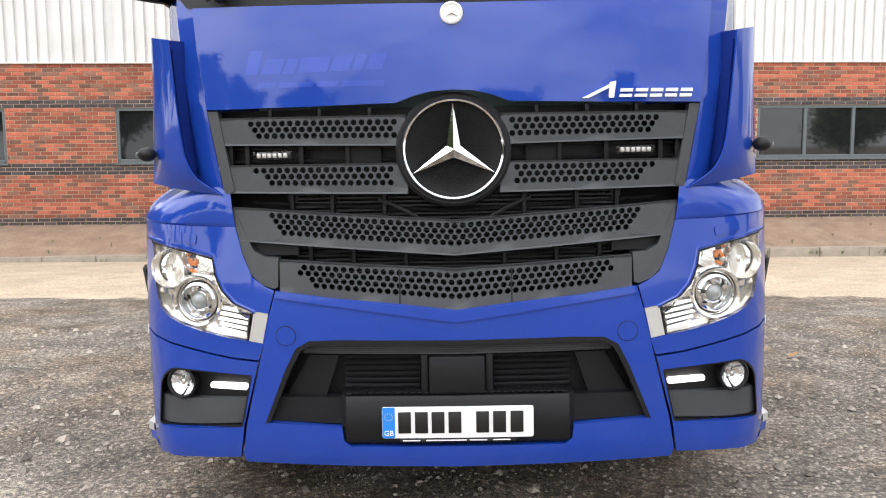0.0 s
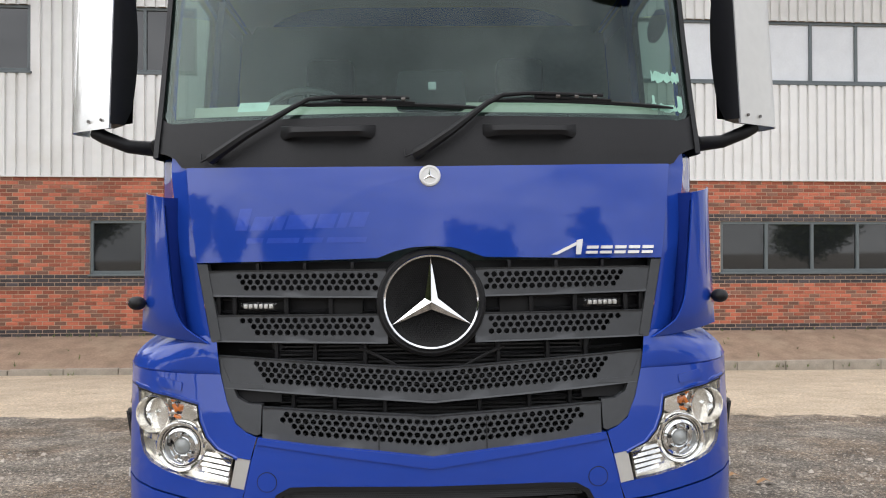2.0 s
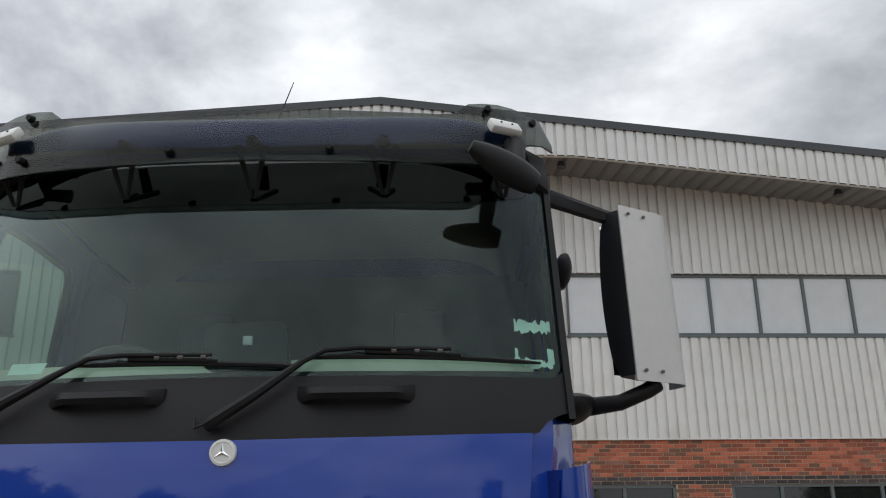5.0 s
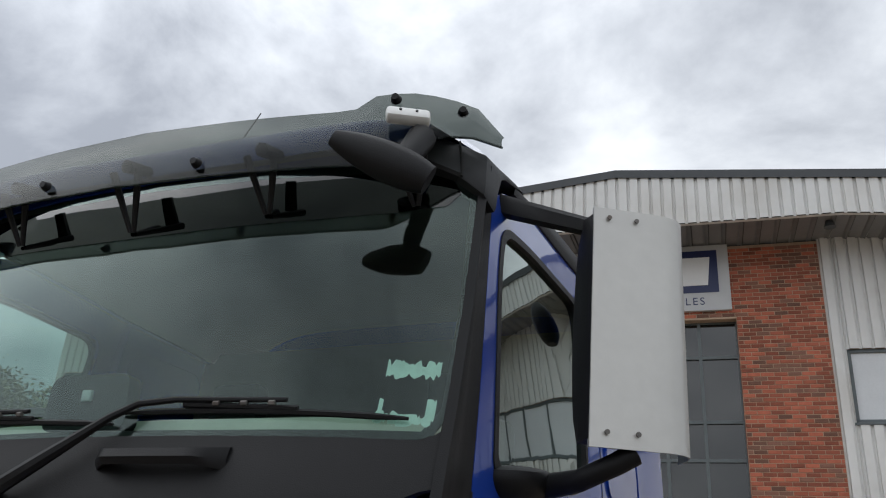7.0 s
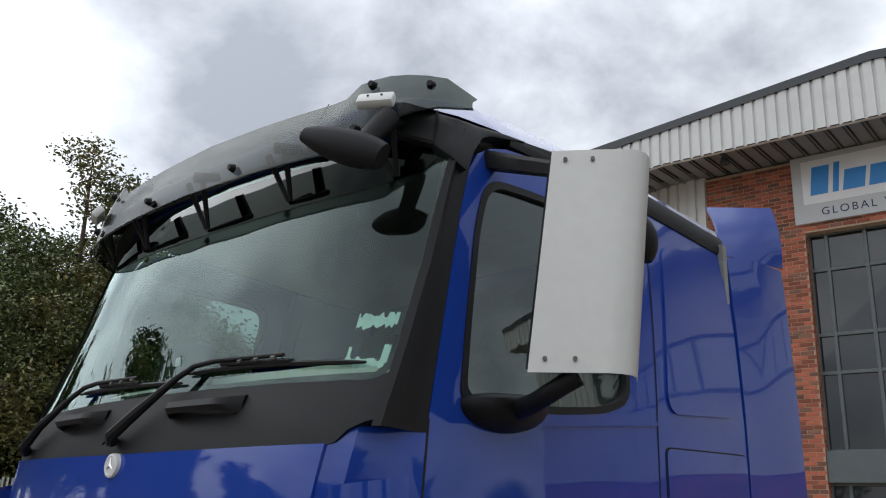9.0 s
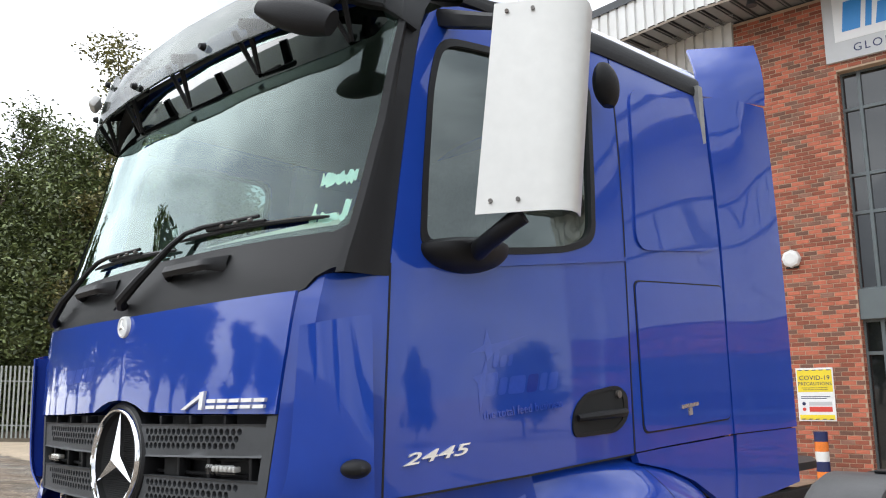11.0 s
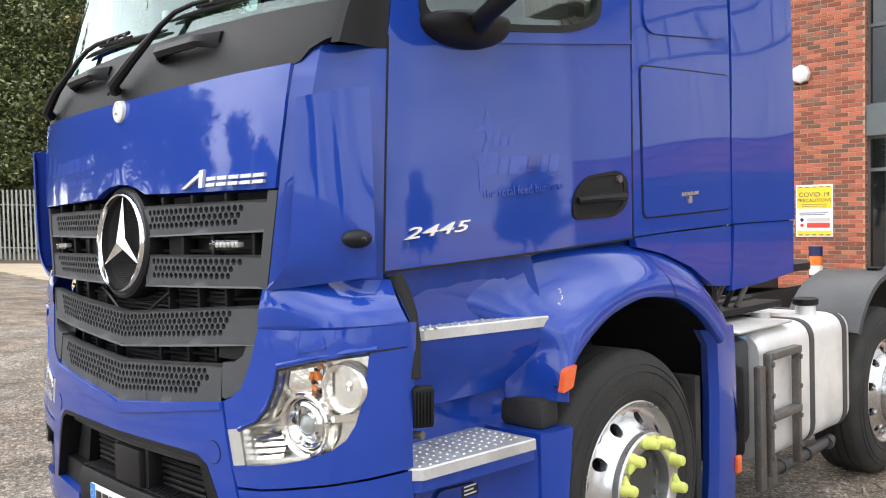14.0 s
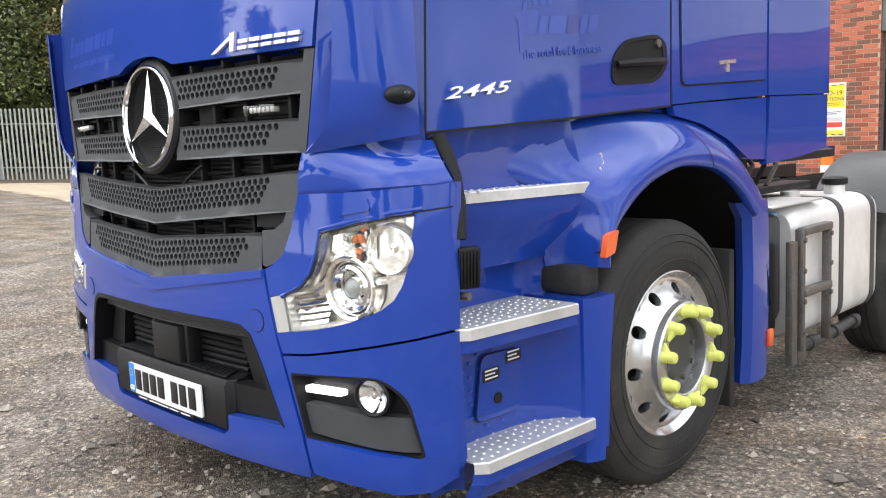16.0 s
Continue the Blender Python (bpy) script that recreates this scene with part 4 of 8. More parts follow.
s4 = part("grille_slat", slat(0.603, 1.048, 0.942, (0, 0.560, 0.28, 0.95), 4, 0.045, 0.080), GREY, truck, "lowest dark grey slat with round holes")
for x in (-0.19, 0.19):
    bm = bmesh.new()
    zt, zb = 1.045 - 0.034, 0.945 - 0.06
    for k in range(1):
        a, b = front(x, zt), front(x, zb)
        loft(bm, [[a + Vector((-0.0018, -0.0025, 0)), b + Vector((-0.0018, -0.0025, 0))], [a + Vector((0.0018, -0.0025, 0)), b + Vector((0.0018, -0.0025, 0))]])
    part("panel_seam", bm, DARK, s4)
# lower side frame curving round the slats' ends
lf = [(0.762, 1.225), (0.757, 1.17), (0.735, 1.07), (0.706, 0.995), (0.668, 0.960), (0.626, 0.945), (0.610, 0.950), (0.606, 1.052), (0.655, 1.055), (0.695, 1.078), (0.708, 1.108), (0.60, 1.114), (0.60, 1.124), (0.722, 1.132)]
both("grille_side_frame", two(lf, depth=0.05, off=0.002), GREY, truck)
both("grille_side_insert", two([(0.60, 1.115), (0.72, 1.11), (0.70, 1.08), (0.66, 1.058), (0.54, 1.058), (0.54, 1.112)], depth=0.01, off=-0.03), BLACK, truck)
# small lamps, cross ribs and vents between the upper slats
for s in (-1, 1):
    bm = bmesh.new()
    for k in range(6):
        x = s * (0.572 + k * 0.0185)
        c = front(x, 1.405, -0.012)
        box(bm, (c.x - 0.007, c.y - 0.014, c.z - 0.008), (c.x + 0.007, c.y + 0.01, c.z + 0.008), 0.003)
    lamp_bar = part("light_bar", bm, ALU, truck, "slim clear LED bar between the slats")
    bm = bmesh.new()
    a, b = front(s * 0.548, 1.405, 0.006), front(s * 0.682, 1.405, 0.006)
    loft(bm, [[a + Vector((0, 0, -0.014)), b + Vector((0, 0, -0.014))], [a + Vector((0, -0.004, 0)), b + Vector((0, -0.004, 0))], [a + Vector((0, 0, 0.014)), b + Vector((0, 0, 0.014))]])
    part("lens", bm, LENS, lamp_bar)
    for x in (0.52, 0.71, 0.36, 0.77):
        bm = bmesh.new()
        c = front(s * x, 1.405, -0.04)
        box(bm, (c.x - 0.008, c.y - 0.02, 1.365), (c.x + 0.008, c.y + 0.02, 1.45), 0.003)
        part("grille_rib", bm, BLACK, truck)
    for z in (1.385, 1.43):
        bm = bmesh.new()
        tube(bm, [front(s * x, z, -0.045) for x in (0.2, 0.4, 0.6, 0.78)], 0.006, 6)
        part("grille_rib", bm, BLACK, truck)
    for x in (0.28, 0.45, 0.62):
        bm = bmesh.new()
        c = front(s * x, 1.55, -0.02)
        box(bm, (c.x - 0.006, c.y - 0.02, 1.53), (c.x + 0.006, c.y + 0.02, 1.562), 0.002)
        part("grille_rib", bm, BLACK, truck)
    bm = bmesh.new()
    box(bm, (s * 0.30 - 0.055, front(0.3, 1.4).y + 0.035, 1.372), (s * 0.30 + 0.055, front(0.3, 1.4).y + 0.07, 1.438), 0.006)
    part("grille_vent", bm, DARK, truck)
    # struts, pipes and clamps seen in the gaps
    for x, z0, z1 in ((0.42, 1.19, 1.285), (0.24, 1.17, 1.28), (0.56, 1.2, 1.285), (0.35, 1.0, 1.1), (0.17, 0.98, 1.08), (0.50, 1.02, 1.12)):
        bm = bmesh.new()
        c = front(x, 1.2, -0.05)
        box(bm, (s * x - 0.007, c.y - 0.015, z0), (s * x + 0.007, c.y + 0.02, z1), 0.003)
        part("grille_strut", bm, BLACK, truck)
    bm = bmesh.new()
    lathe(bm, [(0.0, 0.03), (0.018, 0.03), (0.024, 0.02), (0.024, -0.04)], Matrix.Translation(front(s * 0.56, 1.255, -0.09)) @ Matrix(((0, 1, 0, 0), (-1, 0, 0, 0), (0, 0, 1, 0), (0, 0, 0, 1))), 14)
    part("pipe_end", bm, MESH_DARK, truck)
for z in (1.245, 1.075, 1.03):
    bm = bmesh.new()
    tube(bm, [front(x * 0.1, z - 0.04 * (1 - abs(x) / 7.6), -0.06) for x in range(-7, 8)], 0.0055, 6)
    part("grille_rib", bm, BLACK, truck)
# hanging cables in the gap under the emblem
for s in (-1, 1):
    bm = bmesh.new()
    tube(bm, [front(s * (0.26 - 0.03 * k), 1.25 - 0.012 * k - 0.002 * k * k * 0.3, -0.03) for k in range(7)], 0.006, 6)
    part("cable", bm, MESH_DARK, truck)

# big round emblem
EC = Vector((0, nose(1.415) + 0.015, 1.415))
AX = Matrix.Translation(EC) @ Matrix(((0, 1, 0, 0), (-1, 0, 0, 0), (0, 0, 1, 0), (0, 0, 0, 1))) @ Matrix.Rotation(radians(-3), 4, "Y")
bm = bmesh.new()
lathe(bm, [(0.172, 0.018), (0.184, 0.022), (0.194, 0.014), (0.197, -0.01), (0.192, -0.06)], AX, 64)
emblem = part("emblem", bm, BLACK, truck, "large round chrome emblem in a black ring")
bm = bmesh.new()
lathe(bm, [(0.159, 0.022), (0.162, 0.034), (0.168, 0.036), (0.173, 0.030), (0.174, 0.016)], AX, 64)
part("ring", bm, CHROME, emblem, "chrome ring")
bm = bmesh.new()
lathe(bm, [(0.0, -0.022), (0.10, -0.014), (0.160, 0.0), (0.165, 0.02)], AX, 48)
part("backing", bm, DARK, emblem)
bm = bmesh.new()
n = 0
for i in range(-20, 21):
    for j in range(-20, 21):
        x, z = (i + 0.5 * (j % 2)) * 0.0082, j * 0.0072
        if x * x + z * z < 0.157 ** 2:
            c = AX @ Vector((-0.002 - 0.012 * (1 - (x * x + z * z) / 0.0256), x, z))
            d = 0.0032
            v = [bm.verts.new(c + Vector(q)) for q in ((-d, 0, 0), (0, 0, -d), (d, 0, 0), (0, 0, d), (0, -0.003, 0))]
            for q in range(4):
                bm.faces.new((v[q], v[(q + 1) % 4], v[4]))
part("mesh_insert", bm, BLACK, emblem, "fine black honeycomb mesh")
bm = bmesh.new()
faceted_star(bm, 0.160, 0.0265, Vector((0, 0, 0)), 0.020)
rim = [e for e in bm.edges if e.is_boundary]
ex = bmesh.ops.extrude_edge_only(bm, edges=rim)["geom"]
for v in ex:
    if isinstance(v, bmesh.types.BMVert):
        v.co.y += 0.012
bm.transform(Matrix.Translation(EC + Vector((0, -0.02, 0))) @ Matrix.Rotation(radians(-3), 4, "X"))
bmesh.ops.recalc_face_normals(bm, faces=bm.faces[:])
part("star", bm, CHROME, emblem, "polished chrome three-pointed star", smooth=False)

# product badge: slim slanted chrome strokes
def stroke(pts):
    part("badge_stroke", sheet(pts, front, step=0.05, depth=0.010, off=0.022), BADGE_SILVER, bonnet, "slim slanted chrome badge stroke")


stroke([(0.430, 1.580), (0.452, 1.580), (0.540, 1.622), (0.528, 1.628)])
stroke([(0.520, 1.580), (0.538, 1.580), (0.546, 1.636), (0.524, 1.632)])
for x in (0.556, 0.608, 0.660, 0.712, 0.764):
    stroke([(x, 1.582), (x + 0.042, 1.582), (x + 0.044, 1.592), (x + 0.002, 1.592)])
    stroke([(x + 0.004, 1.600), (x + 0.046, 1.600), (x + 0.048, 1.611), (x + 0.006, 1.611)])

# bumper, centre: V-shaped top, wide lower intake
cen = [(0, 0.868), (0.20, 0.892), (0.42, 0.913), (0.618, 0.938), (0.640, 0.86), (0.664, 0.75), (0.680, 0.69), (0.738, 0.46), (0.757, 0.345), (0.747, 0.318), (0.40, 0.312), (0, 0.306)]
hole_in = [(0, 0.758), (0.40, 0.762), (0.50, 0.758), (0.545, 0.735), (0.585, 0.66), (0.665, 0.468), (0.40, 0.455), (0.395, 0.405), (0.37, 0.385), (0, 0.385)]


def centre_bumper():
    bm = bmesh.new()
    sheet(cen + list(reversed(hole_in)), front, depth=0.035, off=0.01, bm=bm)
    bm2 = bmesh.new()
    sheet(cen + list(reversed(hole_in)), front, depth=0.035, off=0.01, bm=bm2)
    join(bm, flip(bm2))
    kill = [f for f in bm.faces if all(abs(v.co.x) < 1e-4 for v in f.verts)]
    bmesh.ops.delete(bm, geom=kill, context="FACES")
    bmesh.ops.remove_doubles(bm, verts=bm.verts[:], dist=2e-4)
    return bm


bumper = part("bumper", centre_bumper(), BLUE, truck, "blue painted front bumper")
# raised crease under the grille
crease = sym([(0, 0.866), (0.616, 0.934), (0.622, 0.915), (0, 0.826)])
part("bumper_edge", sheet(crease, lambda a, b, o=0.0: front(a, b, o), depth=0.02, off=0.016), BLUE, truck)
# intake liner
liner = part("intake_liner", sheet(sym([(0, 0.765), (0.40, 0.768), (0.51, 0.764), (0.555, 0.738), (0.595, 0.66), (0.675, 0.46), (0, 0.44)]), front, depth=0.0, off=-0.11), BLACK, truck, "black recessed lower air intake")
rimq = [(0, 0.764), (0.40, 0.768), (0.505, 0.764), (0.552, 0.738), (0.592, 0.66), (0.672, 0.462), (0.652, 0.474), (0.575, 0.655), (0.537, 0.727), (0.498, 0.748), (0.40, 0.752), (0, 0.748)]
both("intake_rim", two(rimq, depth=0.12, off=0.012), BLACK, truck)
part("intake_mesh", sheet(sym([(0, 0.748), (0.49, 0.748), (0.53, 0.722), (0.535, 0.712), (0, 0.706)]), front, depth=0.01, off=-0.03), GREY, liner, "strip of fine dark mesh")
bm = bmesh.new()
for i in range(-62, 63):
    for j in range(4):
        c = front((i + 0.5 * (j % 2)) * 0.0083, 0.715 + j * 0.0075, -0.029)
        v = [bm.verts.new(c + Vector(q)) for q in ((-0.003, -0.001, 0), (0, -0.001, -0.0026), (0.003, -0.001, 0), (0, -0.001, 0.0026))]
        bm.faces.new(v)
part("fine_mesh", bm, DARK, liner)["kind"] = "stuff"
for s in (-1, 1):
    for k in range(6):
        bm = bmesh.new()
        z = 0.58 + k * 0.022
        x0, x1 = s * 0.13, s * 0.395
        tube(bm, [front(x0, z, -0.085), front((x0 + x1) / 2, z, -0.085), front(x1, z, -0.085)], 0.0085, 6)
        part("intake_slat", bm, BLACK, liner)
    bm = bmesh.new()
    box(bm, (min(s * 0.10, s * 0.125), front(0.1, 0.6).y + 0.03, 0.562), (max(s * 0.10, s * 0.125), front(0.1, 0.6).y + 0.1, 0.705), 0.005)
    part("intake_divider", bm, BLACK, liner)
    part("intake_cheek", sheet([(s * 0.41, 0.70), (s * 0.515, 0.70), (s * 0.60, 0.555), (s * 0.46, 0.555)], front, depth=0.04, off=-0.055), BLACK, liner)
    part("intake_ledge", sheet([(s * 0.40, 0.555), (s * 0.622, 0.555), (s * 0.662, 0.468), (s * 0.40, 0.46)], front, depth=0.05, off=-0.02), BLACK, liner)
bm = bmesh.new()
box(bm, (-0.098, front(0, 0.6).y + 0.012, 0.565), (0.098, front(0, 0.6).y + 0.09, 0.703), 0.012)
part("sensor_cover", bm, BLACK, liner, "square black radar cover")
# plate carrier with a ribbed step on top
bm = bmesh.new()
y = nose(0.47)
rows = []
for x, dy in ((-0.405, 0.03), (-0.385, 0.004), (0, -0.006), (0.385, 0.004), (0.405, 0.03)):
    rows.append([(x, y + dy + 0.10, 0.572), (x, y + dy + 0.012, 0.562), (x, y + dy, 0.545), (x, y + dy - 0.002, 0.412), (x, y + dy + 0.01, 0.395), (x, y + dy + 0.09, 0.388)])
loft(bm, rows)
for r in (rows[0], rows[-1]):
    bm.faces.new([bm.verts.new(q) for q in r])
bmesh.ops.recalc_face_normals(bm, faces=bm.faces[:])
carrier = part("plate_carrier", bm, BLACK, truck, "black plastic number plate carrier and step")
for k in range(30):
    bm = bmesh.new()
    x = -0.36 + k * 0.0245
    s = 1 if x > 0 else -1
    box(bm, (-0.009, -0.036, 0), (0.009, 0.036, 0.005), 0.002, Matrix.Translation((x, y + 0.048, 0.569)) @ Matrix.Rotation(s * 0.5, 4, "Z"))
    part("tread_rib", bm, BLACK, carrier)
num = part("number_plate", sheet(rounded([(-0.26, 0.418), (0.26, 0.418), (0.26, 0.529), (-0.26, 0.529)], 0.008, 3), lambda a, b, o=0.0: Vector((a, y - 0.014 - o + 0.045 * a * a, b)), step=0.08, depth=0.006, off=0.0), PLATE_WHITE, truck, "white registration plate with dark bars")
part("plate_band", sheet(rounded([(-0.259, 0.419), (-0.216, 0.419), (-0.216, 0.528), (-0.259, 0.528)], 0.004, 2), lambda a, b, o=0.0: Vector((a, y - 0.015 - o + 0.045 * a * a, b)), step=0.0, depth=0.001, off=0.0), PLATE_BLUE, num, "blue plate band")
text_mesh("lettering", "GB", 0.026, PLATE_WHITE, Matrix(((1, 0, 0, -0.2375), (0, 0, -1, y - 0.0137), (0, 1, 0, 0.436), (0, 0, 0, 1))), num)
for k in range(10):
    bm = bmesh.new()
    a = k * math.pi / 5
    tube(bm, [(-0.2375 + 0.013 * math.cos(a), y - 0.0142, 0.495 + 0.013 * math.sin(a)), (-0.2375 + 0.013 * math.cos(a), y - 0.0156, 0.495 + 0.013 * math.sin(a))], 0.0016, 6)
    part("plate_dot", bm, YELLOW, num)
for k, x in enumerate((-0.183, -0.125, -0.068, -0.010, 0.085, 0.143, 0.203)):
    bm = bmesh.new()
    box(bm, (x - 0.022, y - 0.0175 + 0.045 * x * x, 0.436), (x + 0.022, y - 0.014 + 0.045 * x * x, 0.512), 0.002)
    part("plate_bar", bm, PLATE_BLACK, num)
bm = bmesh.new()
box(bm, (-0.20, y - 0.013, 0.404), (0.20, y - 0.004, 0.415), 0.001)
part("plate_foot_strip", bm, PLATE_BLACK, num)
for x0, x1 in ((-0.19, -0.13), (-0.11, 0.03), (0.04, 0.10), (0.12, 0.18)):
    bm = bmesh.new()
    box(bm, (x0, y - 0.0145, 0.4075), (x1, y - 0.0125, 0.4115))
    part("printed_bar", bm, PLATE_WHITE, num, smooth=False)
# round towing-eye covers
for s in (-1, 1):
    c = [(s * 0.585 + 0.0335 * math.cos(a), 0.782 + 0.0335 * math.sin(a)) for a in (k * math.pi / 12 for k in range(24))]
    part("tow_cover", sheet(c, front, step=0.05, depth=0.012, off=0.012), BLUE, bumper)
    c2 = [(s * 0.585 + 0.036 * math.cos(a), 0.782 + 0.036 * math.sin(a)) for a in (k * math.pi / 12 for k in range(24))]
    part("seam", sheet(c2, front, step=0.05, depth=0.004, off=0.0108), DARK, bumper)

# corner panels: below the headlamp, round the fog lamp
low = [(0.688, 0.685), (0.78, 0.694), (0.88, 0.712), (1.0, 0.736), (1.10, 0.756), (1.147, 0.768), (1.147, 0.40), (1.135, 0.345), (1.10, 0.316), (1.04, 0.312), (0.95, 0.322), (0.768, 0.335), (0.748, 0.46)]
fogh = rounded([(0.712, 0.638), (1.02, 0.655), (1.075, 0.60), (1.10, 0.42), (0.754, 0.447)], [0.01, 0.06, 0.05, 0.012, 0.012])
both("corner_bumper", lambda: sheet(low, front, depth=0.03, off=0.008, step=0.06, hole=fogh), BLUE, truck, "blue bumper corner")
for s in (1, -1):
    F = (lambda bm: bm) if s > 0 else flip
    pocket = part("fog_lamp_pocket", F(sheet(fogh, front, depth=0.0, off=-0.05)), BLACK, truck, "black fog lamp housing")
    part("pocket_rim", F(sheet(fogh, front, depth=0.06, off=0.009, step=0.0, hole=[(0.91 + (x - 0.91) * 0.965, 0.54 + (z - 0.54) * 0.94) for x, z in fogh])), BLACK, pocket)
    part("pocket_lip", F(sheet([(0.728, 0.545), (1.075, 0.535), (1.092, 0.432), (0.757, 0.458)], front, depth=0.05, off=-0.012)), GREY, pocket)
    c = front(s * 0.984, 0.595, 0.0)
    A2 = Matrix.Translation(c) @ Matrix.Rotation(s * radians(16), 4, "Z") @ Matrix(((0, 1, 0, 0), (-1, 0, 0, 0), (0, 0, 1, 0), (0, 0, 0, 1)))
    bm = bmesh.new()
    lathe(bm, [(0.047, -0.045), (0.057, -0.02), (0.058, 0.0), (0.052, 0.004), (0.047, -0.004), (0.046, -0.03)], A2, 28)
    fog = part("fog_lamp", bm, BLACK, pocket, "round fog lamp with a clear lens")
    bm = bmesh.new()
    lathe(bm, [(0.010, -0.04), (0.030, -0.03), (0.047, -0.008)], A2, 28)
    lathe(bm, [(0.0, -0.012), (0.010, -0.014), (0.014, -0.03)], A2, 16)
    part("fog_reflector", bm, CHROME, fog, "fog lamp reflector")
    bm = bmesh.new()
    lathe(bm, [(0.0, 0.008), (0.025, 0.005), (0.047, -0.004)], A2, 28)
    part("fog_lens", bm, LENS, fog)
    a, b = 0.738, 0.875
    bar = rounded([(a, 0.577), (b, 0.580), (b, 0.599), (a, 0.598)], 0.008, 4)
    drl = part("daytime_lamp", F(sheet(bar, front, depth=0.02, off=-0.018)), LED, pocket, "lit white LED daytime running lamp")

# headlamps
PROJECTOR = mat("projector_glass", (0.30, 0.31, 0.30), 0.03, coat=1.0, var=0.1, scale=30)
hl = [(1.091, 1.099), (1.04, 1.092), (0.962, 1.077), (0.843, 1.049), (0.833, 0.990), (0.811, 0.938), (0.772, 0.896), (0.708, 0.868), (0.728, 0.761), (0.80, 0.772), (0.885, 0.790), (0.967, 0.814), (1.025, 0.840), (1.056, 0.869), (1.072, 0.908), (1.081, 0.957), (1.088, 1.035)]
sil = [(0.645, 0.857), (0.697, 0.867), (0.718, 0.761), (0.667, 0.752)]
sur = [(0.757, 1.160), (0.90, 1.162), (1.03, 1.168), (1.10, 1.174), (1.146, 1.18), (1.147, 0.776), (1.10, 0.763), (1.0, 0.743), (0.88, 0.719), (0.78, 0.701), (0.686, 0.693), (0.669, 0.752), (0.645, 0.86), (0.624, 0.938), (0.66, 0.955), (0.70, 0.985), (0.732, 1.06)]
for s in (1, -1):
    F = (lambda bm: bm) if s > 0 else flip
    cut = hl[:8] + [(0.643, 0.859), (0.665, 0.751)] + hl[8:]
    wing = part("headlamp_surround", F(sheet(sur, front, depth=0.03, off=0.006, step=0.06, hole=cut)), BLUE, truck, "blue panel round the headlamp")
    head = part("headlamp", F(sheet(hl, front, depth=0.0, off=-0.058, step=0.04)), REFLECTOR_DULL, truck, "clear headlamp with round projectors and amber indicator")
    bm = bmesh.new()
    rim_f = [front(x, z, 0.004) for x, z in hl]
    rim_b = [front(x, z, -0.058) for x, z in hl]
    loft(bm, [rim_f + [rim_f[0]], rim_b + [rim_b[0]]])
    part("headlamp_wall", F(bm), REFLECTOR_DULL, head)
    part("headlamp_gasket", F(tube(bmesh.new(), [front(x, z, 0.005) for x, z in hl[:8]], 0.0045, 6)), BLACK, head)
    part("surround_lip", F(tube(bmesh.new(), [front(0.935 + (x - 0.935) * 1.07, 0.93 + (z - 0.93) * 1.09, 0.002) for x, z in hl[:8]], 0.0075, 8)), BLUE, wing)
    part("lens", F(sheet(hl, front, depth=0.0, off=0.010, step=0.05)), LENS, head)
    AX = Matrix(((0, 1, 0, 0), (-1, 0, 0, 0), (0, 0, 1, 0), (0, 0, 0, 1)))
    # low beam: stepped chrome rings round a bulging lens
    r = 0.088
    A2 = Matrix.Translation(front(s * 0.910, 0.893, -0.040)) @ Matrix.Rotation(s * radians(9), 4, "Z") @ AX
    bm = lathe(bmesh.new(), [(r * 1.08, -0.02), (r * 1.06, 0.016), (r * 1.0, 0.022), (r * 0.90, 0.018), (r * 0.87, 0.004), (r * 0.83, 0.002)], A2, 44)
    low = part("low_beam", bm, REFLECTOR, head, "round stepped low beam lamp")
    part("lamp_groove", lathe(bmesh.new(), [(r * 0.835, 0.003), (r * 0.80, 0.001)], A2, 44), MESH_DARK, low)
    bm = lathe(bmesh.new(), [(r * 0.80, 0.002), (r * 0.76, 0.014), (r * 0.66, 0.020), (r * 0.60, 0.010), (r * 0.46, -0.006), (r * 0.40, 0.004), (r * 0.36, 0.006)], A2, 44)
    part("lamp_ring", bm, CHROME, low, "chrome ring moulding in the headlamp")
    part("projector_lens", lathe(bmesh.new(), [(0.0, 0.020), (r * 0.14, 0.018), (r * 0.26, 0.012), (r * 0.36, 0.0)], A2, 28), PROJECTOR, low, "bulging glass projector lens")
    for k in range(5):
        a = 0.5 + k * 1.25
        q = [Vector((0.012, r * f * math.cos(a + w), r * f * math.sin(a + w))) for f, w in ((0.42, -0.16), (0.42, 0.16), (0.58, 0.12), (0.58, -0.12))]
        bm = bmesh.new()
        bm.faces.new([bm.verts.new(A2 @ p_) for p_ in q])
        part("lens_facet", thick(bm, 0.003), (REFLECTOR, CHROME, MESH_DARK, REFLECTOR, CHROME)[k], low, smooth=False)
    # high beam: a deep cup with a reflector bowl at its bottom
    r = 0.066
    A2 = Matrix.Translation(front(s * 1.024, 1.004, -0.030)) @ Matrix.Rotation(s * radians(16), 4, "Z") @ AX
    bm = lathe(bmesh.new(), [(r * 1.10, -0.03), (r * 1.07, 0.010), (r * 1.02, 0.014), (r * 0.99, 0.008), (r * 0.93, -0.034)], A2, 44)
    high = part("high_beam", bm, REFLECTOR_DULL, head, "deep round high beam lamp")
    part("lamp_groove", lathe(bmesh.new(), [(r * 0.935, -0.033), (r * 0.84, -0.034)], A2, 44), MESH_DARK, high)
    part("reflector_bowl", lathe(bmesh.new(), [(r * 0.85, -0.031), (r * 0.80, -0.036), (r * 0.55, -0.052), (r * 0.25, -0.060), (0.0, -0.062)], A2, 36), CHROME, high)
    part("bulb_shield", lathe(bmesh.new(), [(0.0, -0.020), (r * 0.2, -0.023), (r * 0.22, -0.055)], A2, 18), REFLECTOR, high)
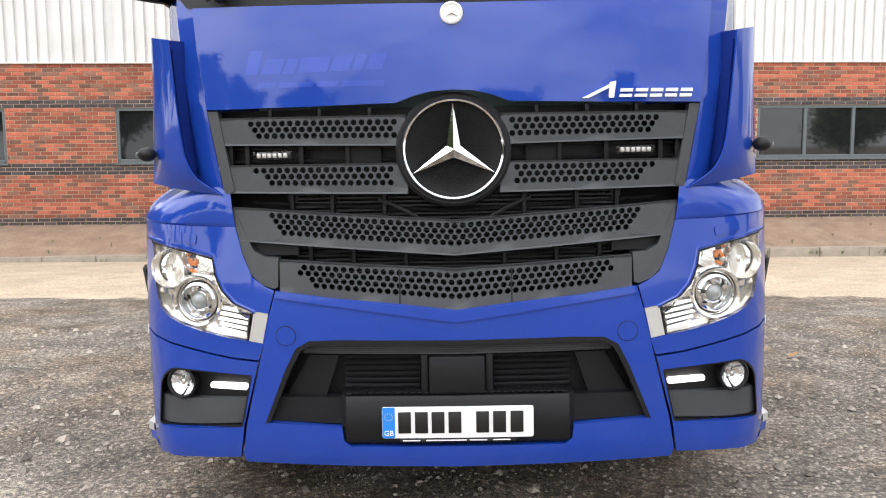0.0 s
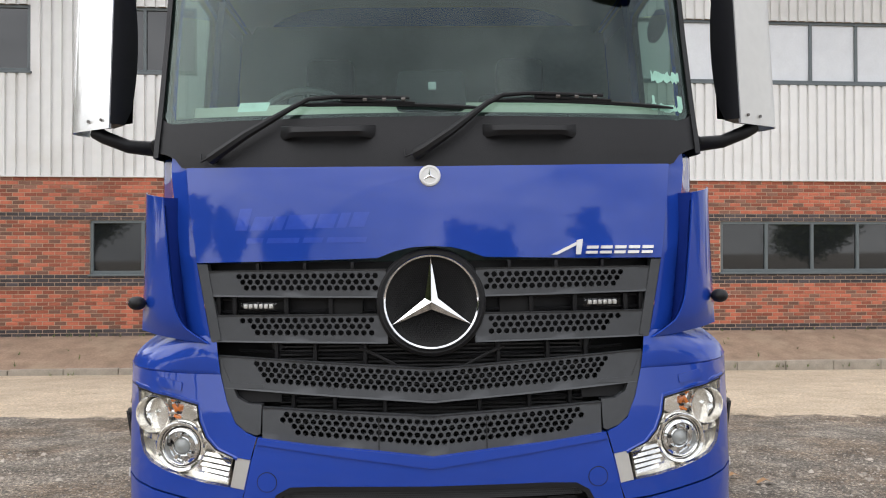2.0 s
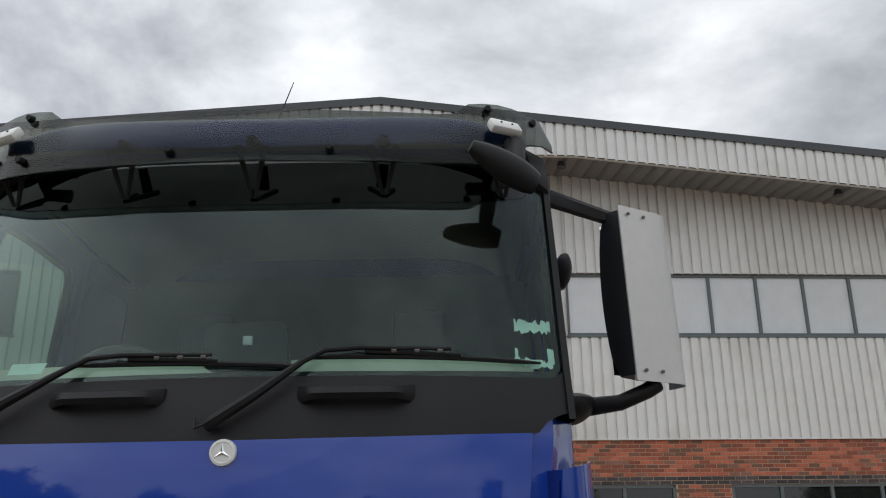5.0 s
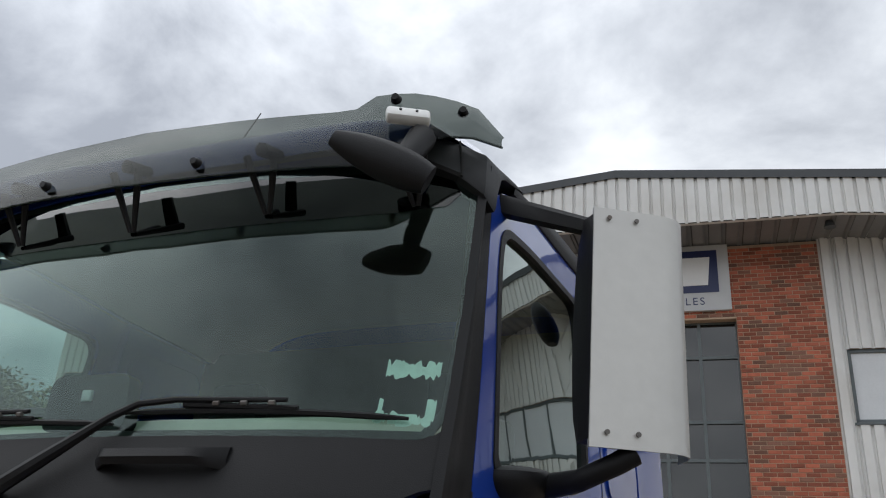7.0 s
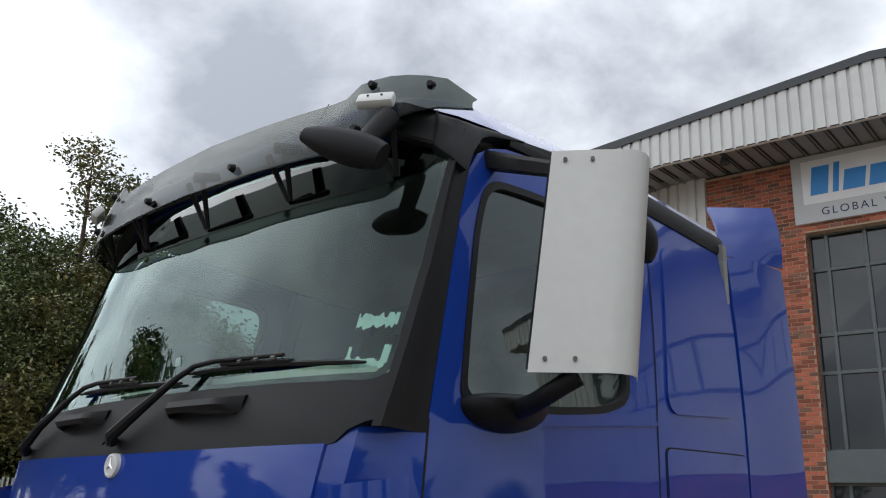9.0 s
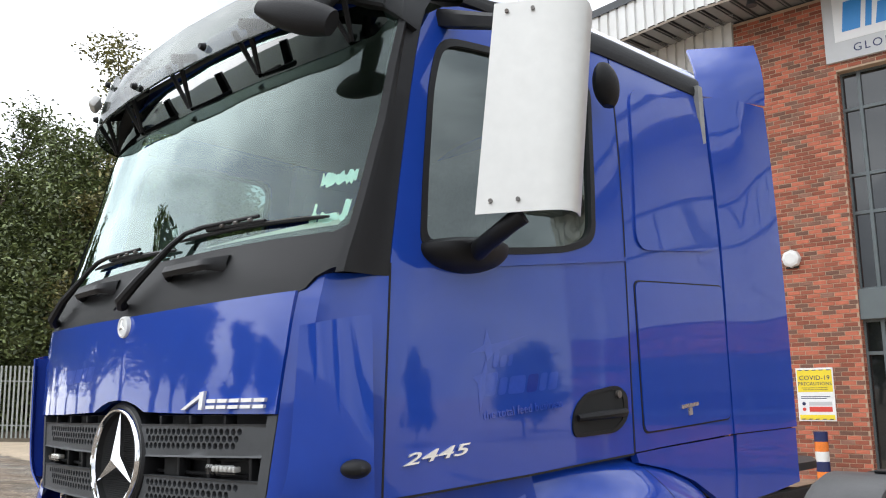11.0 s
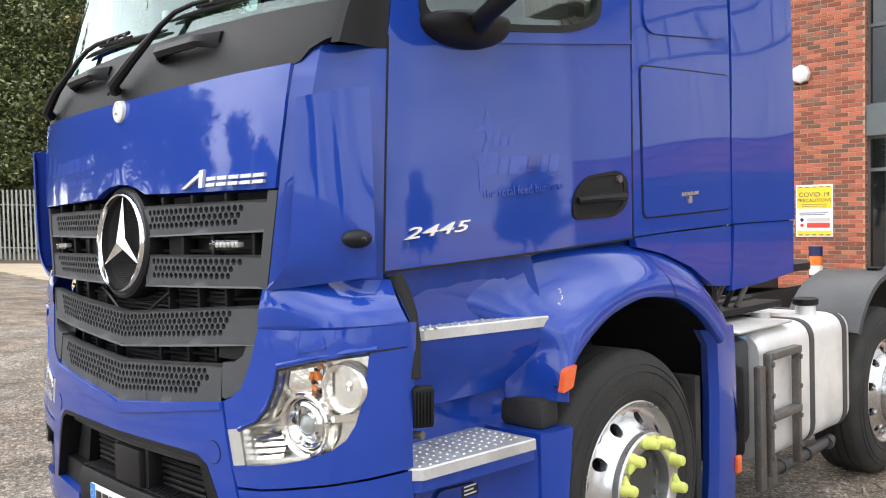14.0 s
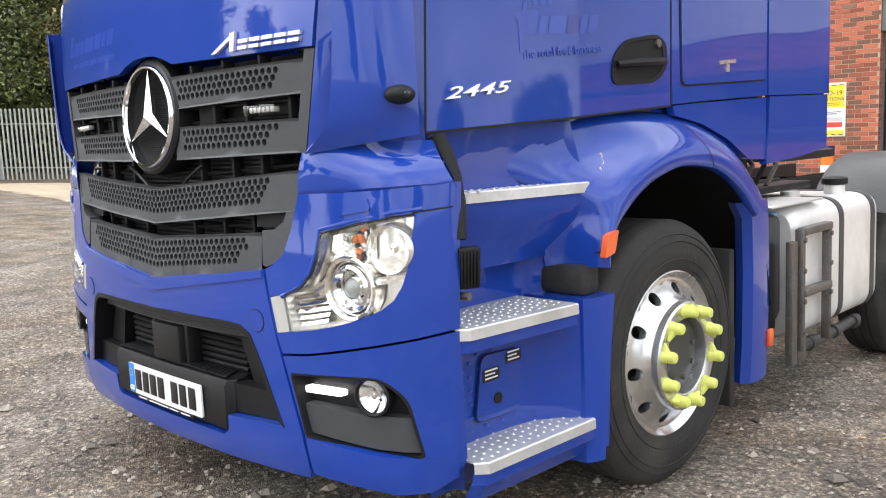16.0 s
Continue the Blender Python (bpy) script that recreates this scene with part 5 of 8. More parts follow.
    # indicator: a tapering reflector pocket with a narrow amber lamp at its outer end
    pocket = [(0.852, 1.040), (0.946, 1.060), (0.944, 0.992), (0.880, 0.982), (0.848, 1.000)]
    ind = part("indicator", F(sheet(pocket, lambda a, b, o=0.0: front(a, b, -0.024 - 0.26 * max(0, a - 0.86)), depth=0.006, off=0.0, step=0.02)), REFLECTOR, head, "silver indicator pocket with amber facets")
    for i, (x, z, w, h) in enumerate(((0.958, 1.058, 0.009, 0.006), (0.946, 1.050, 0.006, 0.005), (0.932, 1.030, 0.008, 0.012), (0.950, 1.031, 0.007, 0.016), (0.958, 1.012, 0.006, 0.010), (0.944, 0.998, 0.012, 0.005), (0.938, 1.014, 0.006, 0.006), (0.958, 0.990, 0.006, 0.007))):
        c = front(s * (x - 0.012), z, -0.036)
        part("indicator_facet", box(bmesh.new(), (-w, -0.006, -h), (w, 0.006, h), 0.003, Matrix.Translation(c) @ Matrix.Rotation(0.5 * (i % 3 - 1), 4, "Y")), (AMBER, MESH_DARK, AMBER, AMBER, REFLECTOR, AMBER, MESH_DARK, MESH_DARK)[i], ind)
    for (x0, x1, z0, z1) in ((0.846, 0.930, 0.968, 0.985), (0.960, 0.975, 0.965, 1.06), (0.985, 1.075, 0.905, 0.928), (0.80, 0.835, 0.905, 0.955)):
        part("bezel_step", F(sheet([(x0, z0), (x1, z0 + 0.012), (x1 - 0.004, z1 + 0.008), (x0 + 0.012, z1)], front, depth=0.02, off=-0.030, step=0.03)), REFLECTOR, head)
    # stepped flutes under the low beam
    for k in range(5):
        z, x1 = 0.772 + k * 0.019, 0.838 - 0.006 * abs(k - 2)
        x0 = 0.736 - 0.004 * k
        rows = []
        for v in (0, 0.25, 0.5, 0.75, 1.0):
            x = x0 + (x1 - x0) * v
            zz = z + 0.016 * v
            rows.append([front(s * x, zz, -0.050), front(s * x, zz + 0.002, -0.022 - 0.012 * v), front(s * x, zz + 0.013, -0.030 - 0.010 * v), front(s * x, zz + 0.017, -0.050)])
        bm = loft(bmesh.new(), rows)
        bmesh.ops.recalc_face_normals(bm, faces=bm.faces[:])
        part("lamp_flute", bm, REFLECTOR, head)
    part("lamp_trim", F(sheet(sil, front, depth=0.02, off=0.004, step=0.0)), ALU, truck, "brushed silver strip beside the headlamp")
    part("panel_seam", F(sheet([(1.087, 1.101), (1.146, 1.111), (1.146, 1.116), (1.087, 1.106)], front, step=0.02, depth=0.0, off=0.0068)), DARK, wing)
    # washer cap above the lamp
    part("washer_cap", F(sheet(rounded([(0.905, 1.098), (1.0, 1.115), (0.99, 1.148), (0.90, 1.13)], 0.008, 3), front, step=0.05, depth=0.006, off=0.0105)), BLUE, wing)
    # shoulder: from the lamp panel's top edge up and back under the flap
    rows = []
    for t in range(-1, 15):
        u = max(0, t) / 14
        row = []
        for k in range(25):
            v = k / 24
            x0 = 0.757 + (1.147 - 0.757) * v
            lo = front(x0, 1.163 + 0.017 * v - (0.014 if t < 0 else 0.0), -0.006 if t < 0 else 0.0075)
            xh = 0.775 + (1.045 - 0.775) * v
            hi = Vector((xh, nose(1.285) + 0.06 + 0.24 * v * v, 1.300 - 0.004 * v))
            w = u ** 1.0
            q = lo.lerp(hi, w)
            q.y -= 0.020 * math.sin(math.pi * u) * (0.3 + 0.7 * v)
            q.x += 0.016 * math.sin(math.pi * u) * v
            row.append(q)
        rows.append(row)
    bm = loft(bmesh.new(), rows)
    bmesh.ops.recalc_face_normals(bm, faces=bm.faces[:])
    part("shoulder_panel", F(bm), BLUE, truck, "blue shoulder panel above the headlamp")
    # cab corner behind the flap: strip beside the bonnet and chamfer to the door
    rows = []
    for k in range(15):
        z = 1.285 + (1.965 - 1.285) * k / 14
        xb = 0.845 + 0.042 * min(1, max(0, (z - 1.565) / 0.35)) - 0.05 * max(0, (1.565 - z) / 0.28)
        row = [front(xb, z, 0.002)]
        A0, A1 = front(xb + 0.065, z, -0.012), flank(door_y(z) - 0.002, z)
        row += [A0, A0.lerp(A1, 0.33) + Vector((-0.006, 0, 0)), A0.lerp(A1, 0.66) + Vector((0.002, 0, 0)), A1]
        rows.append(row)
    bm = loft(bmesh.new(), rows)
    bmesh.ops.recalc_face_normals(bm, faces=bm.faces[:])
    part("corner_panel", F(bm), BLUE, truck, "blue cab corner beside the bonnet")
    # air flap standing off the corner: its lower front sweeps in towards the grille
    flap_x = curve_fn([1.272, 1.30, 1.34, 1.42, 1.60, 1.815], [0.800, 0.845, 0.893, 0.925, 0.945, 0.962])
    rows = []
    for k in range(23):
        u = (k / 22) ** 1.3
        zf, zr = 1.272 + (1.806 - 1.272) * u, 1.312 + (1.838 - 1.312) * u
        F0 = Vector((flap_x(zf), 3.256 + 0.012 * u, zf))
        F1 = Vector((1.088 - 0.018 * u, 3.425 + 0.012 * u, zr))
        row = []
        for j in range(9):
            v = j / 8
            q = F0.lerp(F1, v)
            q += Vector((0.020, -0.016, 0)) * math.sin(math.pi * v)
            row.append(q)
        rows.append(row)
    web = [[r[0] + Vector((0.010, 0.012, 0)), Vector((r[0].x * 0.5 + 0.46, 3.31, r[0].z)), Vector((0.90, 3.36, r[0].z))] for r in rows[3:]]
    bm = thick(loft(bmesh.new(), rows), 0.006)
    flap = part("air_flap", F(bm), BLUE, truck, "blue curved air deflector on the cab corner")
    # added darker skin paints the flap's inner side as shaded
    part("flap_lining", F(loft(bmesh.new(), [[q + Vector((-0.009, 0.010, 0)) for q in r[:-1]] for r in rows[1:-1]])), BLUE_SHADED, flap)
    # added plate closes the flap's gap, its dark blue standing in for shade
    part("flap_web", F(thick(loft(bmesh.new(), web), 0.003)), BLUE_SHADED, flap, "added dark blue plate for the shaded gap behind the deflector")
    bm = bmesh.new()
    c = Vector((1.086, 3.362, 1.417))
    b = bmesh.new()
    bmesh.ops.create_uvsphere(b, u_segments=16, v_segments=10, radius=1)
    join(bm, b, Matrix.Translation(c) @ Matrix.Rotation(radians(-30), 4, "Z") @ Matrix.Diagonal((0.032, 0.042, 0.026, 1)))
    mk = part("side_marker", F(bm), BLACK, truck, "black side marker lamp housing")
    bm = bmesh.new()
    b = bmesh.new()
    bmesh.ops.create_uvsphere(b, u_segments=12, v_segments=8, radius=0.009)
    join(bm, b, Matrix.Translation(c + Vector((0.031, -0.003, 0.0))))
    part("marker_lens", F(bm), LENS, mk)
# ghost lettering left by removed decals on the bonnet: plain bars
for x0, x1, z0, z1 in ((-0.70, -0.655, 1.68, 1.76), (-0.645, -0.58, 1.68, 1.73), (-0.57, -0.53, 1.68, 1.73), (-0.52, -0.42, 1.682, 1.735), (-0.41, -0.345, 1.685, 1.737), (-0.335, -0.30, 1.686, 1.74), (-0.29, -0.235, 1.688, 1.742)):
    part("decal_trace", sheet([(x0, z0), (x1, z0), (x1 + 0.02, z1), (x0 + 0.02, z1)], front, step=0.05, depth=0.0, off=0.0126), BLUE_GHOST, bonnet, "faint trace of a removed decal")
for x0, x1 in ((-0.66, -0.60), (-0.585, -0.47), (-0.455, -0.385), (-0.37, -0.23)):
    part("decal_trace", sheet([(x0, 1.633), (x1, 1.633), (x1 + 0.006, 1.652), (x0 + 0.006, 1.652)], front, step=0.05, depth=0.0, off=0.0126), BLUE_GHOST, bonnet, "faint trace of a removed decal")


# ---- the upper cab ----
# black panel under the windscreen, screen, pillars
cowl = sym([(0, 2.100), (0.50, 2.096), (0.955, 2.090), (0.990, 2.105), (1.012, 2.125), (1.022, 2.04), (1.020, 1.985), (0.975, 1.972), (0.935, 1.952), (0.908, 1.920), (0.885, 1.912), (0.45, 1.908), (0, 1.905)])
cowl_ob = part("cowl_panel", sheet(cowl, front, depth=0.03, off=0.004), BLACK, truck, "matt black panel below the windscreen")
ws = sym([(0, 2.945), (0.95, 2.91), (0.992, 2.85), (1.006, 2.50), (1.006, 2.15), (0.975, 2.086), (0.5, 2.092), (0, 2.096)])
part("windscreen", sheet(ws, front, depth=0.0, off=0.0, step=0.06), GLASS, truck, "large curved windscreen")
band_in = sym([(0, 2.900), (0.94, 2.88), (0.975, 2.83), (0.989, 2.5), (0.989, 2.17), (0.955, 2.112), (0.5, 2.112), (0, 2.116)])
part("screen_border", sheet(ws, front, depth=0.0, off=-0.004, step=0.06, hole=band_in), DARK, truck, "black ceramic border of the windscreen")
part("header_panel", sheet(sym([(0, 3.0), (0.90, 2.98), (0.93, 2.90), (0.88, 2.915), (0, 2.94)]), front, depth=0.03, off=0.004), BLUE, truck)
for s in (1, -1):
    F = (lambda bm: bm) if s > 0 else flip
    # A-pillar: wraps from the screen's edge to the door
    rows = []
    for k in range(17):
        z = 1.96 + (2.93 - 1.96) * k / 16
        t = max(0, (z - 2.1) / 0.8)
        xi = 1.003 - 0.006 * max(0, t - 0.5)
        a = front(xi, z, 0.012)
        b = front(xi + 0.022, z, 0.012)
        d = flank(door_y(z) - 0.002, z, 0.0)
        c = flank(door_y(z) - 0.050, z, -0.004)
        rows.append([a + Vector((0, 0.02, 0)), a, b, b.lerp(c, 0.5) + Vector((0.006, -0.006, 0)), c, d, d + Vector((-0.03, 0, 0))])
    bm = loft(bmesh.new(), rows)
    bmesh.ops.recalc_face_normals(bm, faces=bm.faces[:])
    part("a_pillar", F(bm), BLACK, truck, "black windscreen pillar")

    # door with its window opening
    door = [(3.505, 1.318), (4.10, 1.348), (4.625, 1.382), (4.630, 1.70), (4.640, 2.10), (4.665, 2.50), (4.680, 2.80), (4.690, 2.955), (4.40, 2.96), (4.02, 2.955), (3.885, 2.938), (3.807, 2.911), (3.746, 2.872)] + [(door_y(z), z) for z in (2.80, 2.68, 2.55, 2.42, 2.28, 2.14, 2.0, 1.80, 1.63, 1.45)]
    glass = rounded([(3.645, 2.055), (3.99, 2.062), (4.33, 2.105), (4.475, 2.160), (4.490, 2.300), (4.545, 2.825), (4.01, 2.818), (3.775, 2.795), (3.715, 2.620), (3.664, 2.270)], [0.05, 0.2, 0.2, 0.10, 0.2, 0.09, 0.2, 0.08, 0.2, 0.2], 5)
    dr = part("cab_door", F(sheet(door, flank, depth=0.03, off=0.0, step=0.08, hole=glass)), BLUE, truck, "blue cab door with faint decal traces")
    gin = [(4.09 + (y - 4.09) * 0.945, 2.44 + (z - 2.44) * 0.935) for y, z in glass]
    part("window_seal", F(sheet(glass, flank, depth=0.03, off=0.004, step=0.0, hole=gin)), BLACK, dr)
    part("door_window", F(sheet(glass, flank, depth=0.0, off=-0.012, step=0.1)), SIDE_GLASS, dr)
    # seam strips
    for a, b in (((3.504, 1.32), (3.519, 1.63)), ((3.519, 1.63), (3.539, 2.0)), ((4.630, 1.385), (4.641, 2.10)), ((4.641, 2.10), (4.684, 2.80)), ((3.505, 1.316), (4.10, 1.346)), ((4.10, 1.346), (4.628, 1.38))):
        dy, dz = b[0] - a[0], b[1] - a[1]
        ln = math.hypot(dy, dz)
        ny, nz = -dz / ln * 0.0035, dy / ln * 0.0035
        part("door_seam", F(sheet([(a[0] - ny, a[1] - nz), (b[0] - ny, b[1] - nz), (b[0] + ny, b[1] + nz), (a[0] + ny, a[1] + nz)], flank, depth=0.0, off=0.0012, step=0.09)), DARK, dr)
    # waist ridge
    rid = part("waist_ridge", F(sheet([(3.90, 2.035), (4.64, 2.115), (4.64, 2.10), (3.90, 2.015)], flank, depth=0.02, off=0.008, step=0.08)), BLUE, dr)
    # sleeper side and rear deflector
    slp = [(4.638, 1.385), (4.80, 1.395), (5.37, 1.42), (5.375, 2.0), (5.395, 2.60), (5.415, 2.955), (4.70, 2.957), (4.690, 2.80), (4.675, 2.50), (4.648, 2.10), (4.638, 1.70)]
    sl = part("sleeper_side", F(sheet(slp, flank, depth=0.03, off=0.0, step=0.09)), BLUE, truck, "blue sleeper side panel")
    # pressed upper panel of the sleeper
    prs = rounded([(4.71, 2.15), (5.35, 2.21), (5.36, 2.88), (4.80, 2.86)], 0.10, 6)
    part("pressed_panel", F(sheet(prs, flank, depth=0.012, off=0.008, step=0.09)), BLUE, sl)
    lk = rounded([(4.695, 1.455), (5.350, 1.487), (5.362, 2.055), (4.690, 2.025)], 0.035, 5)
    lk2 = [(5.025 + (y - 5.025) * 1.018, 1.755 + (z - 1.755) * 1.022) for y, z in lk]
    part("locker_seam", F(sheet(lk2, flank, depth=0.004, off=0.0025, step=0.09)), DARK, sl)
    loc = part("locker_door", F(sheet(lk, flank, depth=0.006, off=0.006, step=0.09)), BLUE, sl, "blue outer stowage locker door")
    part("sleeper_lower", F(sheet([(4.645, 1.380), (4.80, 1.389), (5.372, 1.412), (5.372, 1.15), (5.22, 1.16), (5.04, 1.25), (4.85, 1.31), (4.66, 1.345)], flank, depth=0.03, off=-0.004, step=0.09)), BLUE, truck)
    # rear side deflector
    df = [(5.372, 1.42), (5.66, 1.425), (5.915, 1.43), (5.918, 2.40), (5.920, 3.005), (5.60, 2.985), (5.50, 2.972), (5.422, 2.955), (5.405, 2.50), (5.372, 1.80)]
    part("side_deflector", F(sheet(df, lambda a, b, o=0.0: Vector((side(a) - (1 - 0.65 * min(1, (a - 5.37) / 0.3)) * lean(b) + o, a, b)), depth=0.03, off=0.006, step=0.09)), BLUE, truck, "blue side air deflector behind the cab")
    part("side_deflector", F(sheet([(5.39, 1.415), (5.905, 1.425), (5.90, 1.18), (5.65, 1.15), (5.36, 1.13), (5.375, 1.25)], flank, depth=0.03, off=0.003, step=0.09)), BLUE, truck, "blue lower side deflector")
    rows = []
    for k in range(7):
        t = k / 6
        lo, hi = Vector((1.075, 5.425, 2.972)).lerp(Vector((1.172, 5.925, 3.018)), t), Vector((0.967, 5.567, 3.272)).lerp(Vector((1.145, 5.925, 3.345)), t)
        rows.append([lo.lerp(hi, v) + Vector((0.02, -0.01, 0)) * math.sin(math.pi * v) for v in (0, 0.2, 0.4, 0.6, 0.8, 1.0)])
    part("side_deflector", F(thick(loft(bmesh.new(), rows), 0.012)), BLUE, truck, "blue roof-side deflector")
    part("panel_seam", F(sheet([(5.375, 1.395), (5.90, 1.405), (5.90, 1.45), (5.375, 1.44)], flank, depth=0.0, off=-0.012, step=0.09)), DARK, truck)
    # gutter rail along the roof edge
    bm = bmesh.new()
    rows = []
    for k in range(13):
        y = 3.90 + (5.425 - 3.90) * k / 12
        c = flank(y, 2.980)
        h = min(1, 0.25 + (y - 3.90) / 0.6)
        rows.append([c + Vector(q) for q in ((-0.012, 0, -0.030), (0.010, 0, -0.024), (0.014, 0, 0.0), (0.012, 0, 0.016 * h), (0.002, 0, 0.022 * h), (0.000, 0, 0.060 * h), (-0.014, 0, 0.078 * h), (-0.05, 0, 0.082 * h))])
    loft(bm, rows)
    bmesh.ops.recalc_face_normals(bm, faces=bm.faces[:])
    part("roof_gutter", F(bm), BLACK, truck, "black trim rail along the roof edge")
    # lower skirt between the door and the arch
    part("door_sill_panel", F(sheet([(3.52, 1.31), (4.10, 1.342), (4.63, 1.376), (5.36, 1.41), (5.36, 1.24), (5.0, 1.27), (4.6, 1.28), (4.25, 1.22), (3.9, 1.1), (3.56, 1.15)], lambda a, b, o=0.0: flank(a, b, o) - Vector((0.055, 0, 0)), depth=0.0, off=0.0, step=0.1)), BLUE, truck, "blue panel under the door")

# roof: rises from the header, rounded at the sides
rows = []
rz = curve_fn([3.50, 3.53, 3.60, 3.80, 4.10, 4.60, 5.40, 5.85], [2.955, 3.05, 3.115, 3.185, 3.225, 3.245, 3.27, 3.27])
for y in [3.50, 3.51, 3.52, 3.535, 3.56, 3.59, 3.63] + [3.70 + 2.15 * k / 15 for k in range(16)]:
    w = flank(max(y, 3.76), 3.0).x - 0.004 - (0.11 * max(0, (3.76 - y) / 0.26) if y < 3.76 else 0)
    zc, ze = rz(y), min(rz(y) - 0.02, 3.0)
    row = []
    for j in range(21):
        u = -1 + 2 * j / 20
        row.append((w * math.copysign(abs(u) ** 0.75, u) if abs(u) > 0 else 0, y, ze + (zc - ze) * (1 - abs(u) ** 5.0) ** 0.75))
    rows.append(row)
bm = loft(bmesh.new(), rows)
bm.faces.new([bm.verts.new(q) for q in rows[-1]])
bmesh.ops.recalc_face_normals(bm, faces=bm.faces[:])
part("roof", bm, BLUE, truck, "blue cab roof")
bm = bmesh.new()
box(bm, (-1.12, 5.36, 1.15), (1.12, 5.40, 3.0))
box(bm, (-1.0, 3.7, 1.18), (1.0, 5.38, 1.25))
part("cab_rear_wall", bm, CURTAIN, truck, "grey curtained rear wall of the cab", smooth=False)
bm = bmesh.new()
rows2 = [[(x * 0.96, y, z - 0.05) for x, y, z in r] for r in rows[1:-1]]
loft(bm, rows2)
part("headlining", bm, HEADLINE, truck, "grey cab headlining")

# aerial
bm = bmesh.new()
tube(bm, [(-0.03, 3.84, 3.14), (-0.03, 3.84, 3.17)], [0.022, 0.010], 10)
tube(bm, [(-0.03, 3.84, 3.16), (0.000, 3.88, 3.30), (0.032, 3.93, 3.45)], [0.004, 0.003, 0.002], 6)
part("aerial", bm, BLACK, truck, "thin black roof aerial")

# sun visor of smoked plastic with end horns
vz_right = curve_fn([0, 0.5, 0.76, 0.86, 0.95, 1.05], [2.828, 2.824, 2.826, 2.885, 2.942, 2.985])
vz_left = curve_fn([0, 0.5, 0.76, 0.86, 0.95, 1.05], [2.828, 2.824, 2.822, 2.820, 2.810, 2.795])
vz_top = curve_fn([0, 0.62, 0.68, 0.74, 0.85, 0.95, 1.03, 1.05], [3.055, 3.046, 3.052, 3.096, 3.106, 3.096, 3.070, 3.030])
vy = curve_fn([0, 0.3, 0.6, 0.8, 0.9, 0.97, 1.02, 1.05], [3.335, 3.345, 3.375, 3.42, 3.465, 3.53, 3.60, 3.67])
rows = []
for k in range(41):
    x = -1.05 + 2.10 * k / 40
    ax = abs(x)
    row = []
    for j in range(7):
        v = j / 6
        zb = (vz_right if x > 0 else vz_left)(ax)
        z = zb + (vz_top(ax) - zb) * v
        row.append((x, vy(ax) + (0.075 - 0.055 * min(1, max(0, (ax - 0.92) / 0.12))) * v - 0.012 * math.sin(math.pi * v), z))
    rows.append(row)
visor = part("sun_visor", thick(loft(bmesh.new(), rows), 0.005), SMOKE, truck, "smoked plastic sun visor above the windscreen")
bm = bmesh.new()
tube(bm, [(x, vy(abs(x)), (vz_right if x > 0 else vz_left)(abs(x))) for x in (-1.05 + 2.1 * k / 40 for k in range(41))], 0.004, 6)
part("visor_edge", bm, SMOKE, visor)
for x, v in ((-0.79, 0.21), (-0.265, 0.21), (0.265, 0.21), (0.79, 0.21), (-0.80, 0.86), (0.80, 0.86), (-0.965, 0.72), (0.965, 0.72)):
    zb = (vz_right if x > 0 else vz_left)(abs(x))
    z = zb + (vz_top(abs(x)) - zb) * v
    y = vy(abs(x)) + 0.075 * v - 0.012
    bm = bmesh.new()
    ang = Matrix.Rotation(math.copysign(0.9 * max(0, abs(x) - 0.6), x), 4, "Z")
    lathe(bm, [(0.0, 0.020), (0.010, 0.020), (0.013, 0.012), (0.016, 0.0)], Matrix.Translation((x, y, z)) @ ang @ Matrix(((0, 1, 0, 0), (-1, 0, 0, 0), (0, 0, 1, 0), (0, 0, 0, 1))), 14)
    part("visor_bolt", bm, BLACK, visor)
for s in (-1, 1):
    c = Vector((s * 0.855, vy(0.855) - 0.004, 2.975))
    M = Matrix.Translation(c) @ Matrix.Rotation(s * radians(28), 4, "Z") @ Matrix.Rotation(radians(-34), 4, "X")
    bm = bmesh.new()
    box(bm, (-0.060, -0.022, -0.028), (0.060, 0.014, 0.028), 0.011, M)
    ml = part("marker_lamp", bm, WHITE_PL, visor, "white rectangular roof marker lamp")
    for dx in (-0.022, 0.022):
        bm = bmesh.new()
        tube(bm, [M @ Vector((dx, -0.020, 0)), M @ Vector((dx, -0.026, 0))], 0.004, 8)
        part("screw", bm, BLACK, ml)
# struts between visor and screen
for x in (-0.85, -0.44, 0.0, 0.44, 0.85):
    foot = front(x, 2.735 + 0.03 * abs(x), 0.008)
    head = Vector((x, vy(abs(x)) + 0.045, 2.880))
    bm = bmesh.new()
    for q in (-1, 1):
        tube(bm, [head + Vector((0.045 * q, -0.012, 0.020)), foot + Vector((0.006 * q, 0, 0))], [0.012, 0.007], 6)
    tube(bm, [head + Vector((0, -0.012, 0.035)), head + Vector((0, 0.08, 0.065))], [0.022, 0.018], 6)
    part("visor_bracket", bm, BLACK, visor)
# dark sun band printed at the top of the screen
part("sun_band", sheet(sym([(0, 2.90), (0.92, 2.88), (0.955, 2.82), (0.925, 2.77), (0.80, 2.738), (0.62, 2.722), (0.4, 2.716), (0, 2.712)]), front, depth=0.0, off=0.0025, step=0.06), glass_mat("sun_band_tint", (0.05, 0.08, 0.075), 0.02, 1.5, 0.9), truck, "dark tinted band along the top of the windscreen")

